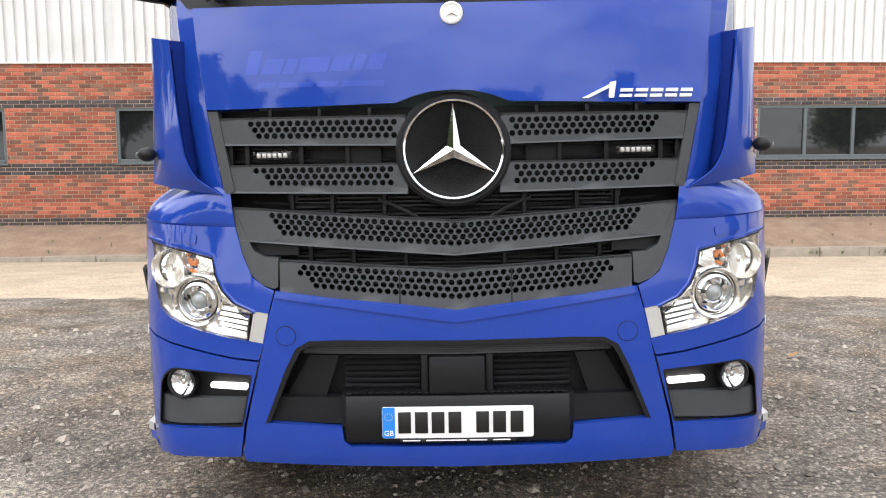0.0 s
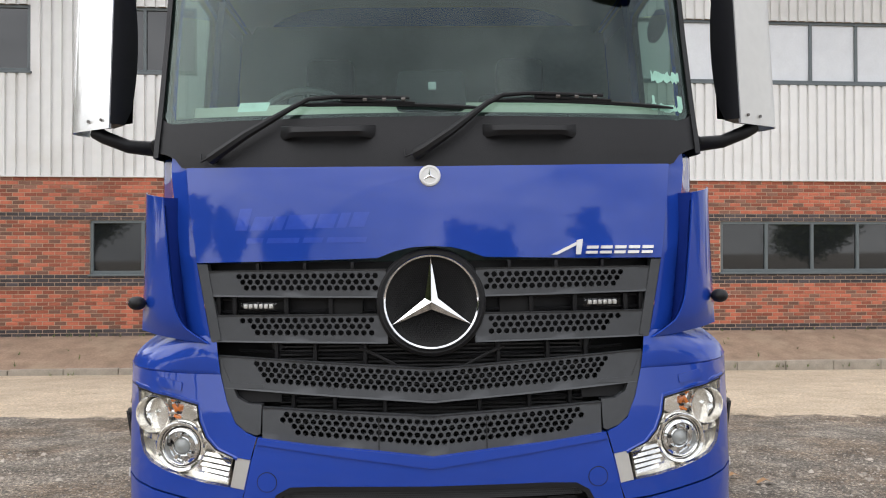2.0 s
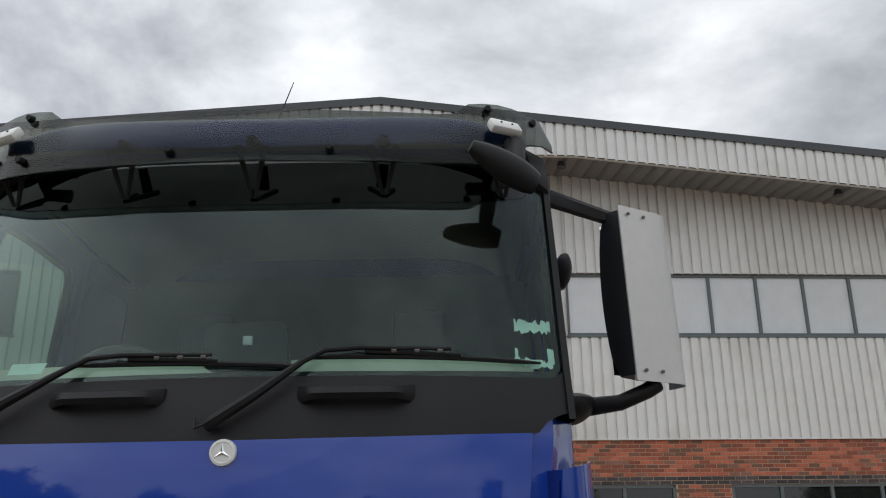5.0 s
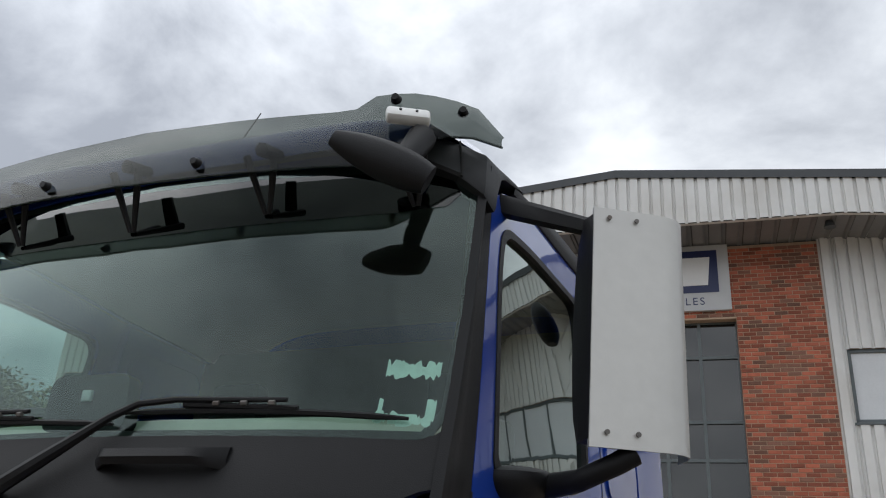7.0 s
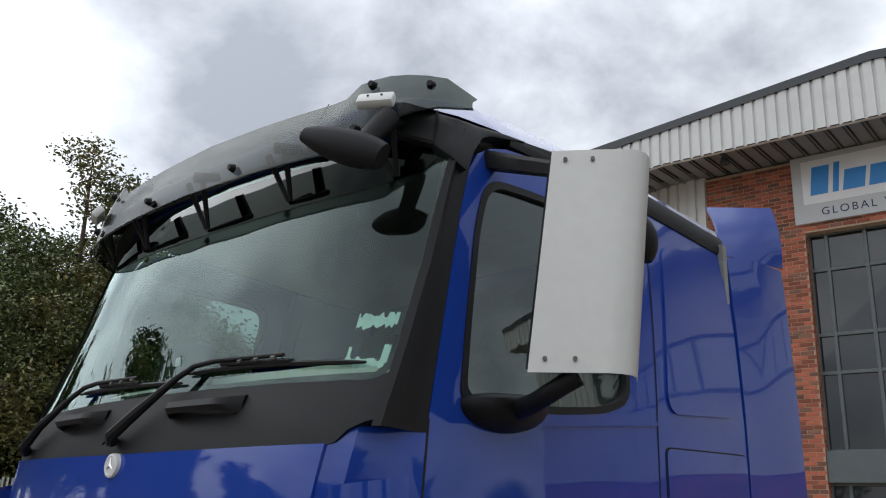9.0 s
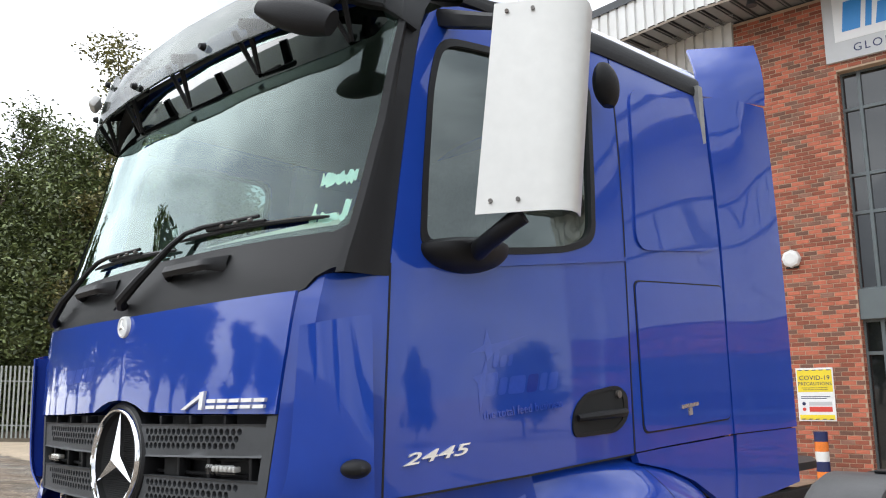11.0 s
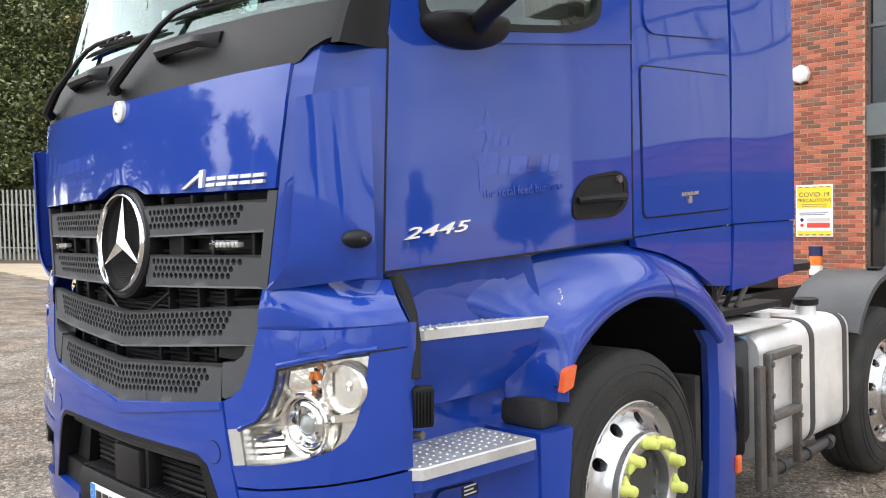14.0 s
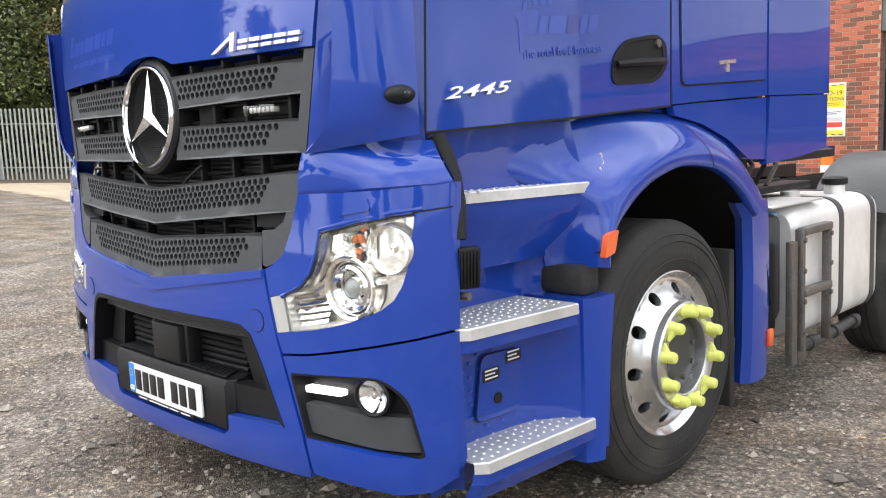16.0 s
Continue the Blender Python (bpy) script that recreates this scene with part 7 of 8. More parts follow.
    fl = rounded([(3.625, 0.445), (3.82, 0.438), (3.845, 0.635), (3.66, 0.645)], 0.03, 4)
    part("flap_seam", F(sheet([(3.738 + (y - 3.738) * 1.035, 0.54 + (z - 0.54) * 1.035) for y, z in fl], WELLF, depth=0.0, off=0.004, step=0.0)), DARK, well_ob)
    sf = part("service_flap", F(sheet(fl, WELLF, depth=0.004, off=0.008, step=0.0)), BLUE, truck, "blue service flap with a black plug")
    bm = bmesh.new()
    tube(bm, [(1.05, 3.725, 0.50), (1.064, 3.725, 0.50)], 0.018, 16)
    part("plug", F(bm), DARK, sf)
    for a, b, c, d_ in ((3.66, 3.735, 0.560, 0.600), (3.765, 3.838, 0.598, 0.630)):
        st = part("sticker", F(sheet([(a, c), (b, c), (b, d_), (a, d_)], WELLF, depth=0.0, off=0.0095, step=0.0)), PLATE_BLACK, sf, "small black warning sticker with white print")
        for k in range(3):
            part("printed_bar", F(sheet([(a + 0.008, c + 0.008 + k * 0.012), (b - 0.010 - 0.012 * (k % 2), c + 0.008 + k * 0.012), (b - 0.010 - 0.012 * (k % 2), c + 0.013 + k * 0.012), (a + 0.008, c + 0.013 + k * 0.012)], WELLF, depth=0.0, off=0.011, step=0.0)), PLATE_WHITE, sf)
    bm = bmesh.new()
    tube(bm, [(1.045, 3.52, 0.58), (1.06, 3.52, 0.58)], 0.024, 14)
    part("socket", F(bm), DARK, well_ob)
    # radar sensor beside the bumper's rear edge
    bm = bmesh.new()
    M = Matrix.Translation((1.150, 3.525, 0.94)) @ Matrix.Rotation(radians(-30), 4, "Z") @ Matrix.Rotation(radians(8), 4, "Y")
    box(bm, (-0.014, -0.032, -0.060), (0.016, 0.032, 0.060), 0.008, M)
    sensor = part("side_sensor", F(bm), BLACK, truck, "black ribbed side sensor box")
    for k in range(6):
        bm = bmesh.new()
        box(bm, (0.016, -0.028 + k * 0.0095, -0.050), (0.022, -0.023 + k * 0.0095, 0.050), 0.001, M)
        part("sensor_rib", F(bm), BLACK, sensor)
    bm = bmesh.new()
    tube(bm, [(1.08, 3.51, 0.855), (1.155, 3.52, 0.86)], 0.012, 8)
    part("sensor_bracket", F(bm), STEEL, truck)
    # bumper's end wall (closes the corner panels towards the steps)
    bm = bmesh.new()
    rows = []
    for z in (0.25, 0.40, 0.60, 0.80, 1.0, 1.19, 1.29):
        e = front(1.146, max(z, 0.3), 0.004)
        if z > 1.2:
            e = Vector((1.045, 3.515, 1.296))
        rows.append([e, e + Vector((-0.012, 0.014, 0)), Vector((0.93, e.y + 0.01, z))])
    loft(bm, rows)
    bmesh.ops.recalc_face_normals(bm, faces=bm.faces[:])
    part("bumper_end", F(bm), BLUE, truck)
    bm = bmesh.new()
    tube(bm, [(1.035, 3.535, 1.305), (1.055, 3.54, 1.25), (1.085, 3.535, 1.19), (1.12, 3.52, 1.12), (1.145, 3.505, 1.02)], [0.026, 0.032, 0.032, 0.026, 0.016], 10)
    part("edge_gap", F(bm), DARK, truck)

    # wheel arch
    AC = Vector((0, 4.62, 0.46))
    us = list(range(9))
    circ = [(4.62 + 0.70 * math.cos(radians(q)), 0.46 + 0.70 * math.sin(radians(q))) for q in (120, 107, 92, 76, 58, 42)]
    inner_p = [(4.11, 0.865), (4.117, 0.93), (4.16, 0.99)] + circ
    outer_p = [(4.03, 0.865), (4.02, 0.95), (3.99, 1.08), (3.85, 1.195), (3.98, 1.30), (4.32, 1.375), (4.67, 1.37), (5.04, 1.29), (5.30, 1.12)]
    iy, iz = curve_fn(us, [q[0] for q in inner_p]), curve_fn(us, [q[1] for q in inner_p])
    oy, oz = curve_fn(us, [q[0] for q in outer_p]), curve_fn(us, [q[1] for q in outer_p])
    fs_ = [0, 0.03, 0.12, 0.25, 0.42, 0.60, 0.78, 0.92, 1.0]
    ax_top = curve_fn(fs_, [1.205, 1.217, 1.2225, 1.222, 1.207, 1.176, 1.136, 1.098, 1.06])
    ax_leg = curve_fn(fs_, [1.205, 1.217, 1.2225, 1.212, 1.145, 1.085, 1.050, 1.030, 1.016])

    def ax(f, u):
        w = min(1, max(0, (u - 3.8) / 2.2))
        w = w * w * (3 - 2 * w)
        return ax_leg(f) * (1 - w) + ax_top(f) * w

    def arch_row(u, dx=0.0):
        a_, b_ = Vector((0, iy(u), iz(u))), Vector((0, oy(u), oz(u)))
        return [a_ + Vector((1.19 + dx, 0, 0))] + [a_.lerp(b_, f) + Vector((ax(f, u) + dx, 0, 0)) for f in (0, 0.03, 0.08, 0.15, 0.25, 0.34, 0.43, 0.52, 0.61, 0.70, 0.80, 0.90, 1.0)]
    bm = loft(bmesh.new(), [arch_row(k / 6) for k in range(49)])
    bmesh.ops.recalc_face_normals(bm, faces=bm.faces[:])
    arch = part("wheel_arch", F(thick(bm, 0.004)), BLUE, truck, "blue flared front wheel arch")
    bm = bmesh.new()
    rr = arch_row(6.0, 0.0012)[1:]
    loft(bm, [[p_ + Vector((0, -0.002, 0)) for p_ in rr], [p_ + Vector((0, 0.002, 0)) for p_ in rr]])
    part("arch_seam", F(bm), DARK, arch)
    lamp = rounded([(4.055, 0.900), (4.112, 0.912), (4.135, 0.985), (4.075, 0.972)], 0.010, 4)
    part("side_marker_lamp", F(sheet(lamp, lambda a, b, o=0.0: Vector((1.224 + o, a, b)), step=0.0, depth=0.02, off=0.010)), ORANGE, truck, "orange rectangular side marker lamp")
    # paint chip on the arch
    if s > 0:
        for (y, z, l_, r_) in ((4.12, 1.215, 0.020, 0.6), (4.125, 1.195, 0.014, -0.5), (4.115, 1.175, 0.016, 0.9)):
            bm = bmesh.new()
            pts = [Vector((1.196, y + l_ * math.cos(r_ + k * 0.6) * k / 3, z + l_ * math.sin(r_ + k * 0.6) * k / 3)) for k in range(4)]
            tube(bm, [p_ + Vector((-0.012 + (y - p_.y) * 0.3, 0, 0)) for p_ in pts], 0.0022, 5)
            part("paint_chip", bm, WHITE_PL, arch)
    # black liner over the wheel
    rows = []
    for k in range(25):
        a = math.radians(140 - k * 5.6)
        dirv = Vector((0, math.cos(a), math.sin(a)))
        rows.append([AC + dirv * 0.703 + Vector((x, 0, 0)) for x in (1.198, 0.95, 0.75, 0.55)])
    part("arch_liner", F(loft(bmesh.new(), rows)), BLACK, truck, "black wheel arch liner")
    bm = bmesh.new()
    box(bm, (0.96, 4.03, 0.772), (1.165, 4.13, 0.872), 0.022)
    part("rubber_gaiter", F(bm), RUBBER, truck, "worn black rubber strip above the lower cheek")
    # rear guard of the arch with spray mat
    rows = []
    for z, ya, yb in ((0.23, 5.10, 5.29), (0.40, 5.12, 5.31), (0.70, 5.13, 5.32), (0.92, 5.12, 5.31), (0.99, 5.06, 5.30)):
        rows.append([(1.125, ya + 0.02, z), (1.165, ya, z), (1.20, ya + 0.02, z), (1.205, ya + 0.10, z), (1.19, yb, z), (1.125, yb, z)])
    bm = loft(bmesh.new(), rows, closed=True)
    for r in (rows[0], rows[-1]):
        bm.faces.new([bm.verts.new(q) for q in r])
    bmesh.ops.recalc_face_normals(bm, faces=bm.faces[:])
    part("rear_arch_guard", F(bm), BLUE, truck, "blue rear leg of the wheel arch")
    bm = bmesh.new()
    box(bm, (0.62, 5.045, 0.14), (1.15, 5.09, 0.80), 0.008)
    mt = part("spray_flap", F(bm), RUBBER, truck, "black dimpled spray flap behind the wheel")
    bm = bmesh.new()
    for i in range(10):
        for j in range(17):
            c = Vector((0.66 + i * 0.048, 5.044, 0.18 + j * 0.037))
            d4 = 0.010
            vs = [bm.verts.new(c + Vector(q)) for q in ((-d4, 0, -d4), (d4, 0, -d4), (d4, 0, d4), (-d4, 0, d4), (0, -0.008, 0))]
            for k in range(4):
                bm.faces.new((vs[k], vs[(k + 1) % 4], vs[4]))
    fb = part("spray_bristles", F(bm), RUBBER, mt)
    fb["kind"] = "stuff"
    bm = bmesh.new()
    box(bm, (1.192, 5.285, 0.355), (1.21, 5.325, 0.43), 0.006)
    part("side_reflector", F(bm), ORANGE, truck, "small orange side reflector")


def wheel(at, r=0.487, wdt=0.30, outer=True, lift=False):
    """A truck wheel: tyre, pierced rim, hub and capped nuts; axis along x, outer face at +x."""
    w = part("wheel", lathe(bmesh.new(), [(0.285, -0.06), (0.290, -wdt + 0.03), (0.28, -wdt + 0.02)], at, 40), MESH_DARK, truck, "truck wheel with polished rim")
    prof = [(0.292, -0.035), (0.300, -0.018), (0.33, -0.004), (0.375, 0.0), (0.425, -0.006), (0.455, -0.020), (r - 0.010, -0.036), (r, -0.056), (r, -wdt + 0.056), (r - 0.010, -wdt + 0.036), (0.40, -wdt), (0.30, -wdt + 0.03)]
    bm = lathe(bmesh.new(), prof, at, 72)
    part("tyre", bm, RUBBER, w, "worn black tyre")
    bm = bmesh.new()
    for ring_x in (-0.10, -0.15, -0.20):
        lathe(bm, [(r + 0.0006, ring_x - 0.005), (r + 0.0006, ring_x + 0.005)], at, 72)
    part("tread_groove", bm, DARK, w)
    bm = bmesh.new()
    for rr in (0.318, 0.345, 0.41, 0.435):
        x = -0.0105 if rr == 0.318 else (-0.0015 if rr == 0.345 else (-0.0025 if rr == 0.41 else -0.009))
        lathe(bm, [(rr - 0.002, x - 0.001), (rr, x + 0.0022), (rr + 0.002, x - 0.001)], at, 64)
    part("sidewall_ring", bm, RUBBER, w)
    # rim dish with ten round hand holes
    n, hole_r, rc = 10, 0.0235, 0.236
    dish = curve_fn([0.180, 0.192, 0.205, 0.262, 0.276, 0.288, 0.299], [0.040, 0.030, 0.008, -0.036, -0.038, -0.026, -0.014])
    bm = bmesh.new()

    def q(rad, ang, dx=0.0):
        return at @ Vector((dish(rad) + dx, rad * math.cos(ang), rad * math.sin(ang)))
    seg = 2 * math.pi / n
    for i in range(n):
        a0 = i * seg
        outer_pts, inner_pts = [], []
        r_lo, r_hi = 0.205, 0.267
        m = 16
        for k in range(m):
            t = 2 * math.pi * (k + 0.5) / m
            inner_pts.append((rc + hole_r * math.cos(t), a0 + hole_r * math.sin(t) / rc))
            c, s_ = math.cos(t), math.sin(t)
            sc = 1 / max(abs(c), abs(s_))
            rad = rc + c * sc * (r_hi - r_lo) / 2
            outer_pts.append((rad, a0 + s_ * sc * seg / 2))
        ov = [bm.verts.new(q(*p_)) for p_ in outer_pts]
        iv = [bm.verts.new(q(*p_)) for p_ in inner_pts]
        bv = [bm.verts.new(q(*p_, -0.03)) for p_ in inner_pts]
        for k in range(m):
            j = (k + 1) % m
            bm.faces.new((ov[k], ov[j], iv[j], iv[k]))
            bm.faces.new((iv[k], iv[j], bv[j], bv[k]))
    lo = lathe(bmesh.new(), [(0.214, dish(0.214) - 0.002), (0.205, dish(0.205) - 0.0008), (0.192, dish(0.192)), (0.180, 0.040)], at, 60)
    join(bm, lo)
    hi = lathe(bmesh.new(), [(0.258, dish(0.258) - 0.002), (0.2668, dish(0.2668) - 0.0008), (0.277, dish(0.277)), (0.288, dish(0.288)), (0.298, -0.012), (0.303, -0.014), (0.305, -0.03)], at, 72)
    join(bm, hi)
    bmesh.ops.remove_doubles(bm, verts=bm.verts[:], dist=0.0015)
    bmesh.ops.recalc_face_normals(bm, faces=bm.faces[:])
    part("rim", bm, ALU_WHEEL, w, "polished aluminium rim with round holes")
    # near-black disc in place of the shade seen through the rim's holes
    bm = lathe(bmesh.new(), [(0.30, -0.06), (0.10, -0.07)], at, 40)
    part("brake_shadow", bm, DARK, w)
    # flange, hub recess and cap
    bm = lathe(bmesh.new(), [(0.200, 0.022), (0.197, 0.044), (0.190, 0.050), (0.146, 0.050), (0.138, 0.044), (0.134, -0.005), (0.126, -0.01)], at, 56)
    part("hub_flange", bm, ALU_WHEEL, w)
    bm = lathe(bmesh.new(), [(0.134, 0.004), (0.115, 0.008), (0.080, 0.016), (0.055, 0.012), (0.0, 0.012)], at, 40)
    part("hub_cap", bm, MUDGREY, w, "dull grey hub cap with bolts")
    for k in range(8):
        a = k * math.pi / 4 + 0.2
        bm = bmesh.new()
        tube(bm, [at @ Vector((0.008, 0.095 * math.cos(a), 0.095 * math.sin(a))), at @ Vector((0.024, 0.095 * math.cos(a), 0.095 * math.sin(a)))], 0.011, 6)
        part("hub_bolt", bm, STEEL, w, smooth=False)
    for k in range(10):
        a = k * seg + seg / 2
        c, s_ = 0.1675 * math.cos(a), 0.1675 * math.sin(a)
        bm = bmesh.new()
        tube(bm, [at @ Vector((x, c, s_)) for x in (0.048, 0.058, 0.064, 0.088, 0.096, 0.099)], [0.025, 0.025, 0.021, 0.020, 0.017, 0.008], 12)
        # pointer of the nut indicator
        b2 = a + (math.pi / 2 if k % 2 else -math.pi / 2) + 0.25
        tip = at @ Vector((0.056, c + 0.048 * math.cos(b2), s_ + 0.048 * math.sin(b2)))
        tube(bm, [at @ Vector((0.060, c, s_)), tip], [0.022, 0.005], 8)
        part("nut_cover", bm, NUT, w, "yellow plastic wheel nut indicator")
    return w


wheel(Matrix.Translation(WC + Vector((0.03, 0, 0))) @ Matrix.Rotation(0.12, 4, "X"))
wheel(Matrix.Translation((-1.20, WC.y, WC.z)) @ Matrix.Rotation(math.pi, 4, "Z"))
for yy in (7.20, 8.55):
    zz = 0.487 + (ground_z(1.1, yy) if yy < 9 else 0)
    wheel(Matrix.Translation((1.20, yy, zz)) @ Matrix.Rotation(0.4, 4, "X"))
    wheel(Matrix.Translation((-1.20, yy, zz)) @ Matrix.Rotation(math.pi, 4, "Z"))

# chassis rails, cross members, axle
for s in (-1, 1):
    bm = bmesh.new()
    box(bm, (s * 0.43 - 0.035, 3.6, 0.66), (s * 0.43 + 0.035, 9.4, 0.95), 0.008)
    part("chassis_rail", bm, BLACK, truck, "black steel chassis rail")
bm = bmesh.new()
box(bm, (-0.55, 3.5, 0.55), (0.55, 5.1, 1.15), 0.08)
part("engine_block", bm, DARK, truck)
bm = bmesh.new()
tube(bm, [(-0.95, 4.53, 0.45), (0.95, 4.53, 0.45)], 0.06, 10)
part("front_axle", bm, MESH_DARK, truck)
for y in (5.75, 6.6, 7.9):
    bm = bmesh.new()
    box(bm, (-0.45, y, 0.70), (0.45, y + 0.12, 0.92), 0.01)
    part("cross_member", bm, BLACK, truck)
bm = bmesh.new()
box(bm, (-0.55, 5.62, 0.965), (0.95, 6.35, 1.0), 0.008)
part("catwalk", bm, BLACK, truck, "black catwalk plate behind the cab")
for k in range(9):
    bm = bmesh.new()
    tube(bm, [(-0.4 + k * 0.15, 5.70, 1.005), (-0.4 + k * 0.15, 6.30, 1.005)], 0.012, 6)
    part("catwalk_rib", bm, BLACK, truck)
# fifth-wheel plate further back
bm = bmesh.new()
plate(bm, rounded([(-0.45, 7.2), (0.45, 7.2), (0.45, 8.0), (0.25, 8.4), (-0.25, 8.4), (-0.45, 8.0)], 0.08, 4), Matrix.Translation((0, 0, 1.06)), 0.05)
part("coupling_plate", bm, MESH_DARK, truck, "greasy steel coupling plate")
# cab mounting and hoses behind the cab
for x in (0.55, 0.85):
    bm = bmesh.new()
    tube(bm, [(x, 5.70, 0.98), (x + 0.02, 5.72, 1.10), (x, 5.68, 1.20)], [0.05, 0.035, 0.04], 8)
    part("cab_mount", bm, BLACK, truck)
for k, (x, mtl) in enumerate(((0.80, STEEL), (0.86, BLACK), (0.92, STEEL), (0.75, BLACK))):
    bm = bmesh.new()
    tube(bm, [(x, 5.88, 1.00), (x + 0.02, 5.95, 1.10), (x - 0.02, 5.94, 1.17), (x - 0.06, 5.88, 1.14)], 0.014, 8)
    part("air_coupling", bm, mtl, truck)
bm = bmesh.new()
tube(bm, [(0.95, 5.34, 0.975), (0.9, 5.6, 0.985), (0.75, 5.8, 0.99), (0.7, 6.1, 1.0)], 0.007, 6)
part("cable", bm, STEEL, truck)

# fuel tank with straps, cap and ladder, battery box in front of it
ys = [5.62, 5.64, 5.70, 6.0, 6.3, 6.61, 6.67, 6.69]
inset = [0.06, 0.02, 0.0, 0.0, 0.0, 0.0, 0.02, 0.06]
prof = rounded([(0.58, 0.30), (1.175, 0.30), (1.175, 0.925), (0.58, 0.925)], 0.11, 6)
rows = [[(0.88 + (x - 0.88) * (1 - i * 1.2), y, 0.61 + (z - 0.61) * (1 - i * 1.2)) for x, z in prof] for y, i in zip(ys, inset)]
bm = loft(bmesh.new(), rows, closed=True)
for r in (rows[0], rows[-1]):
    bm.faces.new([bm.verts.new(q) for q in r])
bmesh.ops.recalc_face_normals(bm, faces=bm.faces[:])
tank = part("fuel_tank", bm, TANK, truck, "silver-white fuel tank with dark straps")
for y in (6.13, 6.56):
    rows = [[(0.88 + (x - 0.88) * 1.012, y + d, 0.61 + (z - 0.61) * 1.012) for x, z in prof] for d in (0.0, 0.055)]
    part("tank_strap", thick(loft(bmesh.new(), rows, closed=True), 0.004), MUDGREY, tank, "dark grey tank strap")
bm = bmesh.new()
tube(bm, [(1.05, 6.40, 0.92), (1.05, 6.40, 0.972)], [0.052, 0.050], 20)
nk = part("filler_neck", bm, TANK, tank)
bm = bmesh.new()
tube(bm, [(1.05, 6.40, 0.972), (1.05, 6.40, 0.978), (1.05, 6.40, 1.005), (1.05, 6.40, 1.012)], [0.058, 0.064, 0.064, 0.05], 20)
part("filler_cap", bm, BLACK, tank, "black screw cap")
bm = bmesh.new()
tube(bm, [(0.98, 6.02, 0.92), (0.98, 6.02, 0.965)], [0.048, 0.045], 18)
part("sender_cap", bm, ALU, tank)
bm = bmesh.new()
box(bm, (0.80, 5.40, 0.932), (1.165, 5.96, 0.942), 0.004)
part("deck_plate", bm, ALU_TREAD, truck, "small aluminium deck plate")
bm = bmesh.new()
box(bm, (0.62, 5.36, 0.34), (1.13, 5.56, 0.80), 0.05)
part("battery_box", bm, BLACK, truck, "black plastic box in front of the tank")
bm = bmesh.new()
box(bm, (0.70, 5.44, 0.40), (1.12, 5.63, 0.90), 0.05)
part("second_tank", bm, GREY, truck, "dark grey tank behind the black box")
bm = bmesh.new()
tube(bm, [(1.07, 5.60, 0.80), (1.07, 5.60, 0.86), (1.07, 5.60, 0.90)], [0.03, 0.024, 0.03], 12)
part("blue_cap", bm, mat("pale_blue_cap", (0.25, 0.48, 0.70), 0.4, var=0.05), truck, "pale blue filler cap")
lad = part("ladder", bmesh.new(), STEEL, truck, "weathered steel step ladder on the tank")
for y in (5.60, 5.90):
    bm = bmesh.new()
    box(bm, (1.185, y - 0.014, 0.27), (1.225, y + 0.014, 0.83), 0.006)
    part("ladder_upright", bm, STEEL, lad)
    for z in (0.36, 0.50, 0.64, 0.78):
        bm = bmesh.new()
        tube(bm, [(1.222, y, z), (1.232, y, z)], 0.012, 8)
        part("ladder_bolt", bm, STEEL, lad)
bm = bmesh.new()
box(bm, (1.18, 5.50, 0.22), (1.215, 5.555, 0.78), 0.006)
part("ladder_post", bm, STEEL, lad)
for z in (0.52, 0.80):
    bm = bmesh.new()
    box(bm, (1.19, 5.60, z), (1.235, 5.90, z + 0.035), 0.006)
    part("ladder_rung", bm, STEEL, lad)
bm = bmesh.new()
tube(bm, [(1.14, 5.66, 0.26), (1.14, 6.0, 0.24), (1.13, 6.5, 0.25)], 0.028, 10)
for y in (5.85, 6.15, 6.42):
    tube(bm, [(1.139, y, 0.2445), (1.139, y + 0.03, 0.2445)], 0.036, 10)
part("guard_pipe", bm, MUDGREY, truck, "grey guard pipe under the tank")
bm = bmesh.new()
box(bm, (1.15, 5.62, 0.20), (1.19, 5.72, 0.33), 0.01)
part("pipe_bracket", bm, STEEL, truck)
# grey mudguards over the rear wheels
for yy in (7.20, 8.55):
    for s in (-1, 1):
        rows = []
        for k in range(15):
            a = math.radians(150 - k * 10.4)
            d = Vector((0, math.cos(a), math.sin(a)))
            rows.append([Vector((0, yy, 0.50)) + d * r_ + Vector((s * x, 0, 0)) for x, r_ in ((1.22, 0.575), (1.215, 0.60), (1.17, 0.615), (0.85, 0.615), (0.80, 0.58))])
        part("rear_mudguard", thick(loft(bmesh.new(), rows), 0.005), MUDGREY, truck, "grey plastic rear mudguard")
bm = bmesh.new()
b = bmesh.new()
box(bm, (1.10, 7.16, 1.115), (1.16, 7.26, 1.13), 0.004)
part("mudguard_clip", bm, BLACK, truck)
# added near-black plate at the lower bumper return, standing in for underside shade
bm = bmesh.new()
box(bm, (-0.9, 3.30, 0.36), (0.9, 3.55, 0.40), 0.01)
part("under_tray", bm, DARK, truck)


# ---- fence and trees on the far left, loose stones in the yard ----
FA, FB = Vector((-33.6, 6.2, 0)), Vector((-9.9, 25.2, 0))


def palisade():
    """One pale with a three-pronged head, folded lengthwise."""
    me = bpy.data.meshes.new("pale")
    w, h = 0.034, 2.4
    vs, fs = [], []
    prof = ((-w, 0.0), (0.0, -0.018), (w, 0.0))
    for z in (0.05, h - 0.12):
        vs += [(x, y, z) for x, y in prof]
    vs += [(-w * 1.25, 0.0, h - 0.03), (0, -0.018, h), (w * 1.25, 0.0, h - 0.03)]
    fs = [(0, 1, 4, 3), (1, 2, 5, 4), (3, 4, 7, 6), (4, 5, 8, 7)]
    me.from_pydata(vs, [], fs)
    me.materials.append(GALV)
    return me


